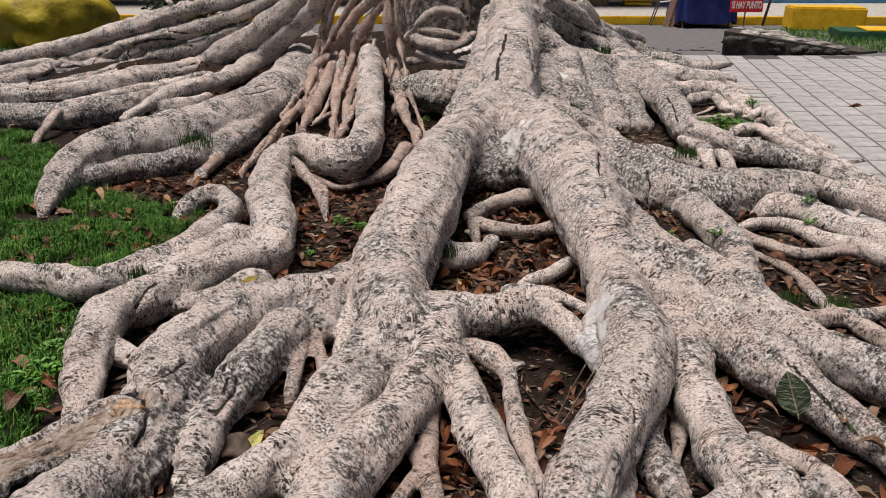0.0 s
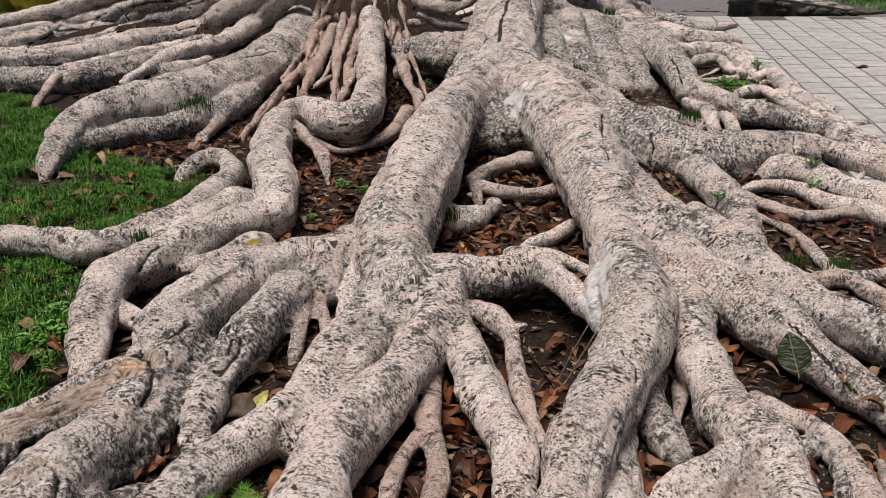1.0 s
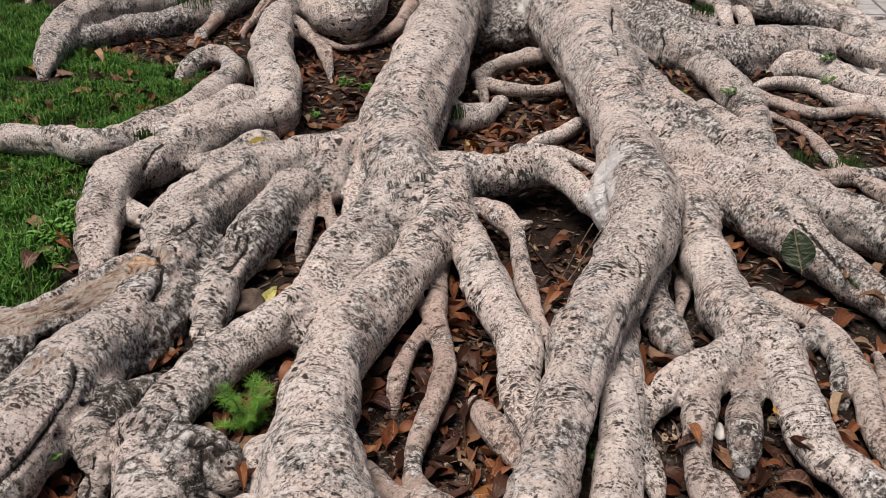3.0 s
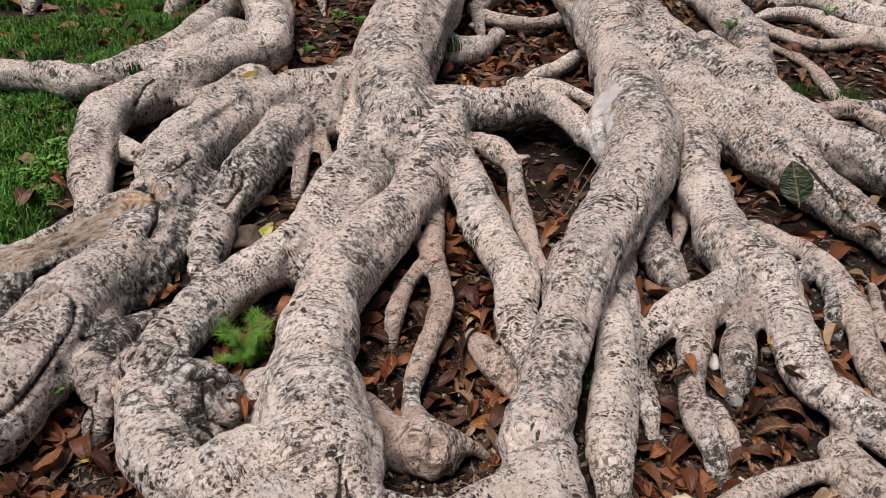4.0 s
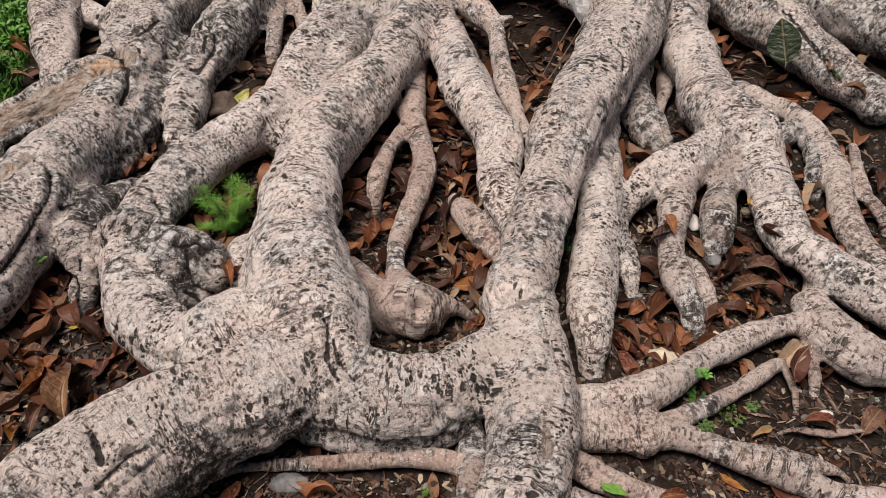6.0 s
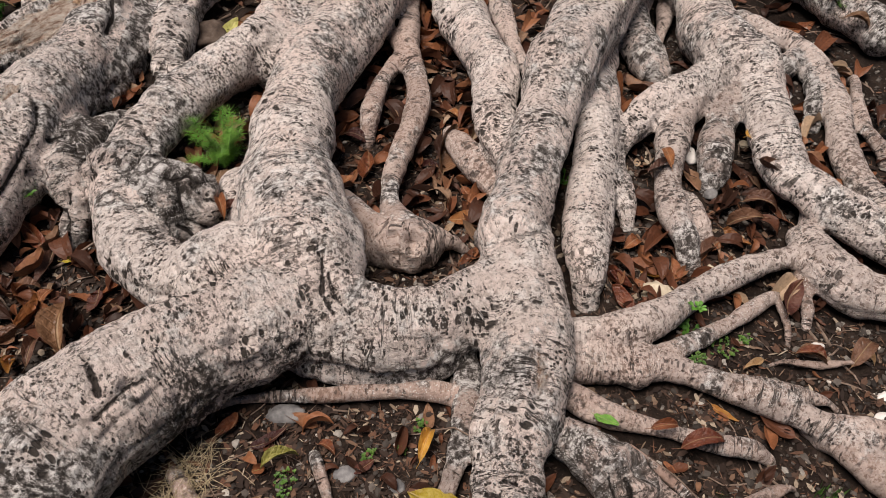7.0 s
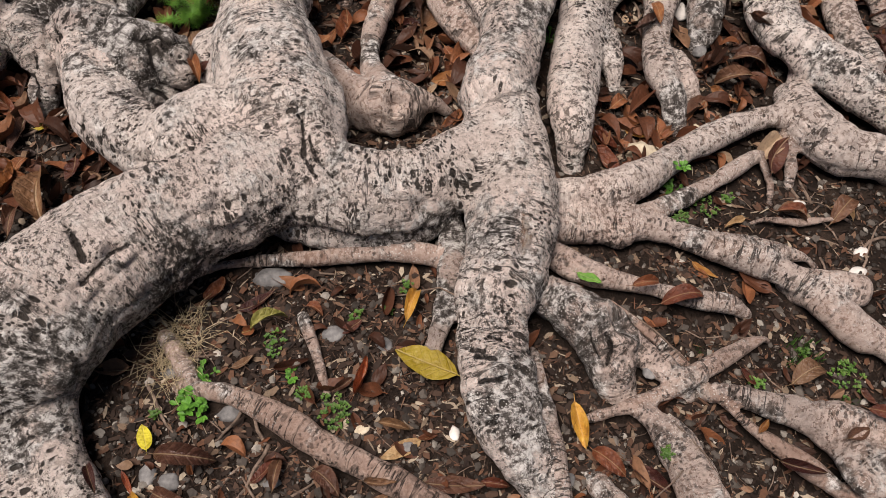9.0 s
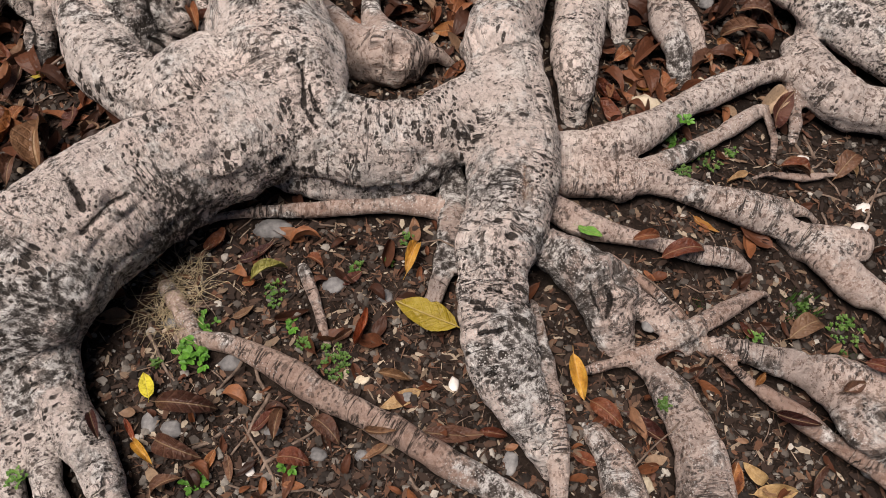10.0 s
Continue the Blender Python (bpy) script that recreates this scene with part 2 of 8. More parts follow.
def root(*path, gnarl=0.0, young=0.0, crust=0.0, fused=False):
    CRUST[len(ROOTS)] = crust
    if fused:
        FUSED.add(len(ROOTS))
    YOUNG[len(ROOTS)] = young
    if gnarl:
        GNARL[len(ROOTS)] = gnarl
    ROOTS.append(np.array(path, float))


def crack(width, *path):
    """A near-black line through some places: bark splits and crevices between roots alike."""
    CRACKS.append((width, np.array(path, float)))


def torn(*path):
    """Bare wood where the bark is torn off: places along it, each with a radius."""
    TORN.append(np.array(path, float))


root((0.629, 7.65, 1.098, 0.21), (0.646, 7.67, 0.946, 0.207), (0.623, 7.266, 0.68, 0.225), (0.532, 6.306, 0.52, 0.221), (0.43, 5.517, 0.38, 0.216), (0.243, 5.063, 0.33, 0.176), (0.06, 4.632, 0.3, 0.158), (-0.05, 4.059, 0.28, 0.171), (-0.108, 3.604, 0.24, 0.179), (-0.175, 3.309, 0.19, 0.18), (-0.214, 3.013, 0.15, 0.164), (-0.198, 2.748, 0.12, 0.141), (-0.148, 2.53, 0.1, 0.124), (-0.105, 2.344, -0.104, 0.074), crust=0.25, fused=True)
root((0.439, 7.6, 0.798, 0.106), (0.397, 7.308, 0.6, 0.116), (0.299, 6.403, 0.46, 0.126), (0.221, 5.724, 0.36, 0.145), (0.119, 5.323, 0.28, 0.137), crust=0.6, fused=True)
root((-0.063, 2.74, 0.1, 0.094), (0.003, 2.506, 0.09, 0.078), (0.055, 2.287, 0.08, 0.071), (0.096, 2.068, 0.08, 0.068), (0.138, 1.865, 0.08, 0.067), (0.177, 1.713, 0.08, 0.066), (0.177, 1.565, 0.08, 0.058), (0.172, 1.42, 0.09, 0.046), (0.196, 1.309, 0.1, 0.04))
root((0.106, 2.504, 0.08, 0.041), (0.176, 2.416, 0.09, 0.042), (0.225, 2.325, 0.08, 0.039), (0.225, 2.198, 0.07, 0.031), (0.231, 2.016, 0.07, 0.03), (0.252, 1.834, 0.07, 0.028), (0.275, 1.738, 0.07, 0.024), young=0.3)
root((0.215, 2.321, 0.1, 0.023), (0.275, 2.352, 0.1, 0.016))
root((0.434, 5.517, 0.38, 0.21), (0.533, 5.067, 0.33, 0.214), (0.639, 4.702, 0.27, 0.227), (0.721, 4.252, 0.22, 0.232), (0.73, 3.775, 0.2, 0.194), (0.723, 3.363, 0.2, 0.163), (0.701, 2.999, 0.21, 0.123), (0.667, 2.694, 0.22, 0.102), (0.653, 2.456, 0.22, 0.111), (0.64, 2.25, 0.21, 0.116), (0.567, 2.04, 0.19, 0.109), (0.446, 1.8, 0.17, 0.098), (0.346, 1.604, 0.16, 0.087), (0.286, 1.446, 0.14, 0.077), (0.242, 1.297, 0.13, 0.072), (0.202, 1.181, 0.12, 0.07), (0.176, 1.076, 0.12, 0.075), (0.187, 1.102, 0.11, 0.074), (0.184, 0.97, 0.1, 0.086), (0.184, 0.863, 0.09, 0.089), (0.175, 0.765, 0.08, 0.084), (0.156, 0.673, 0.07, 0.077), (0.13, 0.624, 0.07, 0.072), (0.122, 0.549, 0.06, 0.063), (0.126, 0.462, 0.06, 0.06), (0.141, 0.382, 0.05, 0.054), (0.16, 0.33, 0.04, 0.042), (0.181, 0.281, 0.02, 0.029), (0.208, 0.219, -0.047, 0.017), crust=0.2, fused=True)
root((0.205, 0.58, -0.037, 0.007), (0.205, 0.536, 0.02, 0.011), (0.205, 0.47, 0.03, 0.015), (0.207, 0.386, 0.03, 0.023), (0.206, 0.326, 0.03, 0.025), (0.212, 0.268, 0.03, 0.019), (0.208, 0.188, 0.02, 0.017), (0.205, 0.136, -0.04, 0.01), young=0.5)
root((0.154, 4.704, -0.112, 0.082), (0.258, 4.884, 0.1, 0.137), (0.424, 5.17, 0.14, 0.173), (0.555, 5.166, 0.2, 0.153), crust=1, fused=True)
root((0.517, 4.944, 0.16, 0.11), (0.508, 4.633, 0.08, 0.07), crust=0.9, fused=True)
root((0.149, 3.969, 0.07, 0.043), (0.246, 4.143, 0.08, 0.044), (0.41, 4.289, 0.08, 0.046), (0.577, 4.335, 0.09, 0.059), (0.714, 4.384, 0.12, 0.083), young=0.3)
root((0.148, 4.026, 0.06, 0.034), (0.169, 3.757, 0.03, 0.029), (0.174, 3.69, -0.047, 0.017), young=0.4)
root((0.199, 3.926, 0.05, 0.045), (0.343, 3.839, 0.05, 0.041), (0.491, 3.84, 0.05, 0.039), (0.614, 3.919, 0.06, 0.036), (0.648, 4.177, 0.09, 0.035), young=0.3)
root((0.305, 3.184, -0.044, 0.014), (0.359, 3.209, 0.02, 0.023), (0.475, 3.263, 0.03, 0.031), (0.592, 3.364, 0.05, 0.037))
root((-0.208, 3.543, -0.079, 0.049), (-0.079, 3.498, 0.06, 0.082), (0.057, 3.451, 0.05, 0.067), (0.182, 3.535, 0.04, 0.052), (0.254, 3.718, 0.02, 0.035), (0.282, 3.788, -0.051, 0.021))
root((-0.019, 2.74, 0.1, 0.088), (0.101, 2.706, 0.1, 0.09), (0.211, 2.716, 0.11, 0.085), (0.312, 2.751, 0.12, 0.068), (0.403, 2.717, 0.12, 0.055), (0.474, 2.604, 0.11, 0.051), (0.521, 2.457, 0.1, 0.046), (0.545, 2.367, 0.09, 0.035), crust=0.1)
root((0.261, 2.818, 0.15, 0.034), (0.395, 2.818, 0.16, 0.027), (0.478, 2.766, 0.15, 0.028), (0.556, 2.677, 0.14, 0.026))
root((-0.535, 2.85, 0.07, 0.046), (-0.517, 2.555, 0.05, 0.038), (-0.521, 2.346, 0.02, 0.029), (-0.522, 2.278, -0.047, 0.017), young=0.5)
root((-0.514, 2.743, 0.06, 0.033), (-0.45, 2.51, 0.04, 0.031), (-0.398, 2.363, 0.01, 0.028), (-0.376, 2.3, -0.047, 0.017), young=0.5)
root((-0.428, 2.922, 0.1, 0.058), (-0.375, 2.696, 0.06, 0.044), (-0.38, 2.504, 0.02, 0.031), (-0.382, 2.434, -0.049, 0.019))
root((-5.375, 9.13, 0.1, 0.111), (-5.143, 9.2, 0.142, 0.105), (-4.733, 9.2, 0.233, 0.095), (-4.205, 9.086, 0.35, 0.093), (-3.745, 8.949, 0.478, 0.101), (-3.374, 8.834, 0.575, 0.111), (-3.013, 8.72, 0.681, 0.11), (-2.662, 8.606, 0.79, 0.093), (-2.261, 8.469, 0.858, 0.082), (-1.87, 8.331, 0.962, 0.08), crust=0.3)
root((-5.132, 8.685, 0.08, 0.072), (-4.659, 9.007, 0.12, 0.074), (-4.389, 9.131, 0.154, 0.085), (-4.003, 9.017, 0.234, 0.102), (-3.626, 8.903, 0.312, 0.123), (-3.327, 8.811, 0.415, 0.112), (-2.968, 8.697, 0.495, 0.119), (-2.618, 8.583, 0.59, 0.099), (-2.278, 8.469, 0.688, 0.092), (-1.945, 8.354, 0.811, 0.09), (-1.623, 8.24, 0.946, 0.094), gnarl=0.5, crust=0.35)
root((-4.175, 8.574, 0.1, 0.095), (-3.921, 8.783, 0.13, 0.1), (-3.645, 8.903, 0.188, 0.114), (-3.429, 8.839, 0.29, 0.122), (-3.26, 8.789, 0.388, 0.09), gnarl=1, crust=0.7)
root((-4.769, 8.033, 0.08, 0.098), (-4.545, 8.055, 0.1, 0.098), (-4.333, 8.219, 0.12, 0.1), (-4.262, 8.574, 0.13, 0.104), (-4.213, 8.946, 0.13, 0.093), gnarl=0.6, crust=0.4)
root((-3.963, 7.979, 0.08, 0.066), (-3.674, 8.194, 0.12, 0.076), (-3.535, 8.601, 0.14, 0.089), (-3.285, 8.789, 0.205, 0.1), (-2.992, 8.697, 0.303, 0.111), (-2.64, 8.583, 0.39, 0.073), (-2.293, 8.469, 0.533, 0.083), (-1.96, 8.354, 0.643, 0.076), (-1.635, 8.24, 0.782, 0.083), (-1.351, 8.137, 0.937, 0.093), gnarl=0.5, crust=0.4)
root((-4.389, 7.352, 0.08, 0.096), (-3.805, 7.252, 0.1, 0.094), (-3.503, 7.29, 0.12, 0.103), (-3.233, 7.543, 0.14, 0.12), (-3.028, 7.887, 0.16, 0.139), (-2.771, 8.149, 0.17, 0.128), (-2.595, 8.56, 0.191, 0.14), (-2.297, 8.464, 0.359, 0.165), (-2.024, 8.373, 0.498, 0.162), (-1.756, 8.281, 0.667, 0.159), (-1.497, 8.19, 0.825, 0.162), (-1.348, 8.137, 0.99, 0.171), crust=0.25)
root((-3.978, 6.606, 0.06, 0.121), (-3.485, 6.493, 0.08, 0.119), (-3.155, 6.498, 0.08, 0.133), (-2.946, 6.687, 0.09, 0.127), (-2.745, 6.941, 0.1, 0.101), (-2.622, 7.333, 0.12, 0.074), (-2.414, 7.716, 0.14, 0.061), crust=0.6)
root((-3.132, 5.812, -0.048, 0.018), (-3.13, 5.881, 0.03, 0.03), (-3.125, 6.081, 0.1, 0.036), (-3.163, 6.387, 0.15, 0.037), (-3.126, 6.677, 0.15, 0.032), (-2.976, 6.834, 0.12, 0.025), young=0.4)
root((-2.588, 6.17, 0.1, 0.034), (-2.519, 6.469, 0.14, 0.052), (-2.468, 6.892, 0.17, 0.065), (-2.329, 7.267, 0.19, 0.073), (-2.117, 7.627, 0.21, 0.082), (-2.044, 8.107, 0.23, 0.11), (-1.909, 8.327, 0.343, 0.136), (-1.65, 8.24, 0.582, 0.133), (-1.391, 8.149, 0.774, 0.142), (-1.26, 8.103, 0.966, 0.145))
root((-2.063, 3.165, 0.06, 0.063), (-1.856, 3.156, 0.07, 0.062), (-1.675, 3.091, 0.08, 0.071), (-1.53, 3.038, 0.08, 0.072), (-1.42, 3.1, 0.09, 0.069), (-1.309, 3.243, 0.1, 0.071), (-1.212, 3.425, 0.1, 0.077), (-1.162, 3.726, 0.09, 0.078), (-1.165, 4.052, 0.08, 0.068), (-1.272, 4.338, 0.07, 0.056), (-1.406, 4.39, 0.06, 0.06), (-1.473, 4.269, 0.03, 0.065), (-1.528, 4.169, -0.069, 0.039), crust=0.2)
root((-0.727, 7.886, 0.421, 0.106), (-0.589, 6.294, 0.34, 0.109), (-0.522, 5.509, 0.27, 0.105), (-0.51, 4.938, 0.23, 0.11), (-0.584, 4.71, 0.2, 0.119), (-0.725, 4.763, 0.2, 0.113), (-0.876, 4.934, 0.2, 0.099), (-1.003, 4.884, 0.19, 0.094), (-1.027, 4.527, 0.16, 0.109), (-0.961, 4.1, 0.13, 0.115), (-0.85, 3.698, 0.11, 0.114), (-0.816, 3.417, 0.09, 0.112), (-0.917, 3.322, 0.08, 0.104), (-1.028, 3.165, 0.09, 0.095), (-1.12, 3.007, 0.09, 0.093), (-1.201, 2.835, 0.1, 0.089), (-1.27, 2.727, 0.11, 0.088), (-1.281, 2.557, 0.11, 0.085), (-1.232, 2.357, 0.09, 0.074), (-1.177, 2.19, 0.06, 0.063), (-1.156, 2.09, 0.03, 0.05), (-1.136, 1.997, -0.06, 0.03), crust=0.15)
root((-1.33, 3.087, 0.08, 0.061), (-1.216, 3.187, 0.08, 0.075), (-1.097, 3.39, 0.08, 0.093), (-0.984, 3.579, 0.07, 0.097), (-0.904, 3.713, -0.088, 0.058))
root((-1.233, 2.533, 0.06, 0.042), (-1.134, 2.462, 0.06, 0.037), (-1.04, 2.413, 0.07, 0.036))
root((-0.981, 4.845, 0.2, 0.036), (-0.848, 4.587, 0.14, 0.045), (-0.741, 4.413, 0.1, 0.037), (-0.675, 4.204, 0.03, 0.029), (-0.655, 4.139, -0.047, 0.017), young=0.4)
root((-0.956, 4.84, 0.12, 0.033), (-0.794, 4.704, 0.07, 0.028), (-0.638, 4.578, 0.05, 0.024), (-0.509, 4.675, 0.05, 0.025), (-0.345, 4.882, 0.08, 0.044), (-0.262, 5.304, 0.1, 0.059), young=0.6)
root((-1.122, 2.887, 0.05, 0.046), (-0.945, 2.921, 0.06, 0.07), (-0.807, 3.042, 0.07, 0.085), (-0.701, 3.135, -0.081, 0.051), crust=0.5)
root((-0.512, 7.806, 1.037, 0.046), (-0.799, 7.92, 0.831, 0.055), (-0.981, 7.989, 0.626, 0.056), (-1.171, 8.057, 0.397, 0.063), (-1.278, 7.539, 0.28, 0.067), (-1.31, 6.639, 0.22, 0.055), (-1.422, 6.155, 0.17, 0.049), (-1.52, 5.654, 0.11, 0.046), (-1.555, 5.154, 0.06, 0.038), (-1.591, 4.842, 0.02, 0.031), (-1.599, 4.772, -0.049, 0.019), young=0.75)
root((-1.08, 8.034, 1.023, 0.044), (-1.206, 8.075, 0.644, 0.04), (-1.294, 7.944, 0.34, 0.048), (-1.262, 7.023, 0.26, 0.051), (-1.279, 6.272, 0.16, 0.037), (-1.311, 5.64, 0.08, 0.035), (-1.329, 5.164, 0.03, 0.031), (-1.332, 5.094, -0.049, 0.019), young=0.75)
root((-0.513, 7.806, 0.985, 0.046), (-0.776, 7.909, 0.662, 0.064), (-0.913, 7.879, 0.35, 0.056), (-0.889, 6.744, 0.26, 0.039), (-0.852, 6.055, 0.17, 0.038), (-0.806, 5.604, 0.09, 0.029), young=0.75)
root((-0.721, 7.886, 0.611, 0.025), (-0.605, 7.736, 0.36, 0.03), (-0.442, 6.918, 0.28, 0.03), (-0.329, 6.315, 0.2, 0.028), (-0.245, 5.901, 0.13, 0.035), (-0.184, 5.568, 0.05, 0.029), young=0.75)
root((-0.556, 7.824, 1.035, 0.054), (-0.521, 7.806, 0.62, 0.055), (-0.499, 7.794, 0.352, 0.044), (-0.473, 6.946, 0.3, 0.025), young=0.75)
root((-0.578, 7.833, 1.035, 0.022), (-0.715, 7.883, 0.611, 0.025), (-0.786, 7.909, 0.39, 0.025), (-0.77, 6.913, 0.28, 0.022), (-0.795, 6.409, 0.18, 0.021), young=0.75)
root((-1.003, 7.993, 0.406, 0.04), (-0.947, 6.969, 0.27, 0.043), (-0.891, 6.358, 0.19, 0.037), (-0.805, 5.842, 0.12, 0.03), (-0.72, 5.509, 0.08, 0.018), young=0.75)
root((-1.247, 7.77, 0.31, 0.055), (-1.217, 7.083, 0.25, 0.059), (-1.144, 6.455, 0.17, 0.028), (-1.045, 5.947, 0.06, 0.02), young=0.75)
root((-1.281, 6.744, 0.22, 0.027), (-1.2, 6.306, 0.13, 0.018), (-1.134, 5.95, 0.05, 0.018), young=0.75)
root((-1.247, 6.102, 0.15, 0.025), (-1.217, 5.712, 0.08, 0.023), (-1.252, 5.276, 0.04, 0.024), (-1.266, 5.017, 0.02, 0.021), (-1.269, 4.96, -0.043, 0.013), young=0.75)
root((-0.9, 6.277, 0.16, 0.023), (-1.029, 6.037, 0.12, 0.024), (-1.107, 5.86, 0.08, 0.019), young=0.75)
root((-0.8, 7.92, 0.82, 0.03), (-1.042, 8.011, 0.597, 0.031), (-1.204, 8.069, 0.34, 0.029), young=0.75)
root((-0.375, 7.749, 1.04, 0.029), (-0.34, 7.733, 0.785, 0.024), (-0.271, 7.703, 0.579, 0.022), young=0.75)
root((0.182, 7.6, 1.049, 0.031), (0.239, 7.6, 0.747, 0.032), (0.198, 7.6, 0.566, 0.029), young=0.75)
root((-0.365, 7.742, 0.585, 0.038), (-0.215, 7.68, 0.738, 0.048), (-0.07, 7.618, 0.846, 0.053), (0.089, 7.6, 0.848, 0.048), (0.212, 7.6, 0.746, 0.043), (0.176, 7.6, 0.633, 0.037), young=0.2)
root((-0.271, 7.703, 0.589, 0.06), (-0.081, 7.623, 0.536, 0.081), (0.145, 7.6, 0.55, 0.07), (0.262, 7.6, 0.623, 0.053), young=0.2)
root((-0.217, 7.68, 0.465, 0.06), (0.001, 7.6, 0.391, 0.065), (0.201, 7.6, 0.355, 0.043), young=0.2)
root((-0.243, 7.691, 0.674, 0.038), (-0.027, 7.6, 0.653, 0.043), (0.16, 7.6, 0.612, 0.037), young=0.2)
root((-0.366, 6.979, 0.22, 0.121), (-0.145, 6.982, 0.22, 0.166), (0.074, 6.735, 0.24, 0.185), (0.313, 6.671, 0.3, 0.192), young=0.2, crust=0.8)
root((-0.854, 1.469, 0.07, 0.058), (-0.862, 1.356, 0.08, 0.053), (-0.82, 1.28, 0.05, 0.044), (-0.826, 1.228, 0.01, 0.029), (-0.834, 1.161, -0.047, 0.017), gnarl=1.6, crust=0.7)
root((-0.844, 1.513, 0.05, 0.03), (-0.798, 1.593, 0.03, 0.026), (-0.766, 1.648, -0.046, 0.016), gnarl=1.2, crust=0.6)
root((-0.702, 1.304, 0.1, 0.073), (-0.627, 1.262, 0.1, 0.079), (-0.571, 1.238, 0.09, 0.073), (-0.525, 1.218, 0.07, 0.061), (-0.517, 1.188, 0.03, 0.043), (-0.495, 1.105, -0.056, 0.026), gnarl=1.2, crust=0.7)
root((-0.627, 1.196, 0.08, 0.058), (-0.569, 1.179, 0.06, 0.051), (-0.53, 1.18, 0.03, 0.032), (-0.458, 1.182, -0.049, 0.019), gnarl=1.2, crust=0.8)
root((0.624, 2.69, 0.21, 0.064), (0.578, 2.532, 0.17, 0.063), (0.555, 2.415, 0.13, 0.057), (0.553, 2.347, 0.09, 0.039), gnarl=0.6, crust=0.5)
root((-0.199, 1.271, 0.05, 0.027), (-0.136, 1.2, 0.04, 0.031), (-0.096, 1.157, 0.03, 0.032), (-0.047, 1.105, -0.049, 0.019), young=0.6)
root((-0.481, 0.524, -0.038, 0.008), (-0.434, 0.513, 0, 0.014), (-0.364, 0.496, 0.01, 0.023), (-0.281, 0.455, 0.012, 0.025), (-0.198, 0.401, 0.012, 0.027), (-0.115, 0.355, 0.012, 0.027), (-0.038, 0.31, 0.012, 0.025), (0.037, 0.262, 0.01, 0.024), (0.11, 0.219, 0.01, 0.023), (0.182, 0.179, 0, 0.021), (0.232, 0.151, -0.043, 0.013), young=0.85)
root((-0.237, 0.672, -0.037, 0.007), (-0.222, 0.63, 0.005, 0.011), (-0.2, 0.57, 0.005, 0.012), (-0.186, 0.519, 0, 0.009), (-0.175, 0.479, -0.035, 0.005), young=0.7)
root((-0.503, 0.645, -0.038, 0.008), (-0.476, 0.607, 0, 0.013), (-0.439, 0.554, 0, 0.016), (-0.42, 0.519, 0, 0.013), (-0.398, 0.478, -0.038, 0.008), young=0.7)
root((0.924, 5.089, -0.128, 0.098), (1.061, 4.888, 0.12, 0.164), (1.213, 4.664, 0.08, 0.184), (1.402, 4.447, 0.05, 0.177), (1.625, 4.403, 0.04, 0.167), (1.868, 4.427, 0.04, 0.161), (2.076, 4.485, 0.04, 0.146), (2.288, 4.544, -0.118, 0.088), crust=0.6, fused=True)
root((1.164, 4.955, 0.14, 0.092), (1.378, 4.638, 0.11, 0.07), (1.733, 4.651, 0.1, 0.056), (2.083, 4.654, 0.1, 0.056), (2.242, 4.53, 0.08, 0.072), (2.374, 4.369, 0.06, 0.07), (2.532, 4.047, 0.04, 0.068), (2.584, 3.941, -0.071, 0.041), crust=0.3)
root((1.755, 4.252, -0.078, 0.048), (1.872, 4.187, 0.05, 0.08), (2.014, 4.109, 0.05, 0.079), (2.129, 3.916, 0.04, 0.072), (2.305, 3.629, 0.03, 0.071), (2.369, 3.525, -0.073, 0.043))
root((0.948, 4.32, 0.14, 0.098), (0.961, 3.982, 0.1, 0.091), (1.057, 3.853, 0.05, 0.074), (1.123, 3.807, 0.02, 0.044), (1.195, 3.757, -0.056, 0.026), crust=0.5, fused=True)
root((1.402, 4.338, -0.088, 0.058), (1.407, 4.183, 0.05, 0.096), (1.421, 3.744, 0.06, 0.087), (1.421, 3.472, 0.06, 0.079), (1.338, 3.138, 0.06, 0.065), (1.343, 2.923, 0.04, 0.054), (1.444, 2.844, 0.02, 0.041), (1.51, 2.793, -0.055, 0.025), crust=0.4)
root((1.569, 3.98, -0.049, 0.019), (1.639, 3.975, 0.03, 0.031), (1.877, 3.959, 0.03, 0.041), (1.948, 3.746, 0.03, 0.049), (2.078, 3.628, 0.03, 0.056), (2.2, 3.433, 0.02, 0.054), (2.253, 3.348, -0.062, 0.032))
root((1.469, 3.875, -0.051, 0.021), (1.526, 3.826, 0.03, 0.035), (1.638, 3.729, 0.02, 0.035), (1.775, 3.574, 0.02, 0.031), (2.017, 3.614, 0.02, 0.031), (2.086, 3.625, -0.049, 0.019), young=0.4)
root((1.508, 3.655, -0.045, 0.015), (1.534, 3.598, 0.01, 0.025), (1.636, 3.372, 0.015, 0.027), (1.631, 3.119, 0.015, 0.027), (1.632, 2.913, 0.02, 0.028), (1.704, 2.69, 0.02, 0.044), (1.731, 2.607, -0.056, 0.026), young=0.5)
root((1.34, 2.789, -0.046, 0.016), (1.402, 2.809, 0.02, 0.027), (1.562, 2.86, 0.02, 0.037), (1.713, 2.887, 0.02, 0.035), (1.915, 2.914, 0.02, 0.035), (1.99, 2.924, -0.051, 0.021), young=0.4)
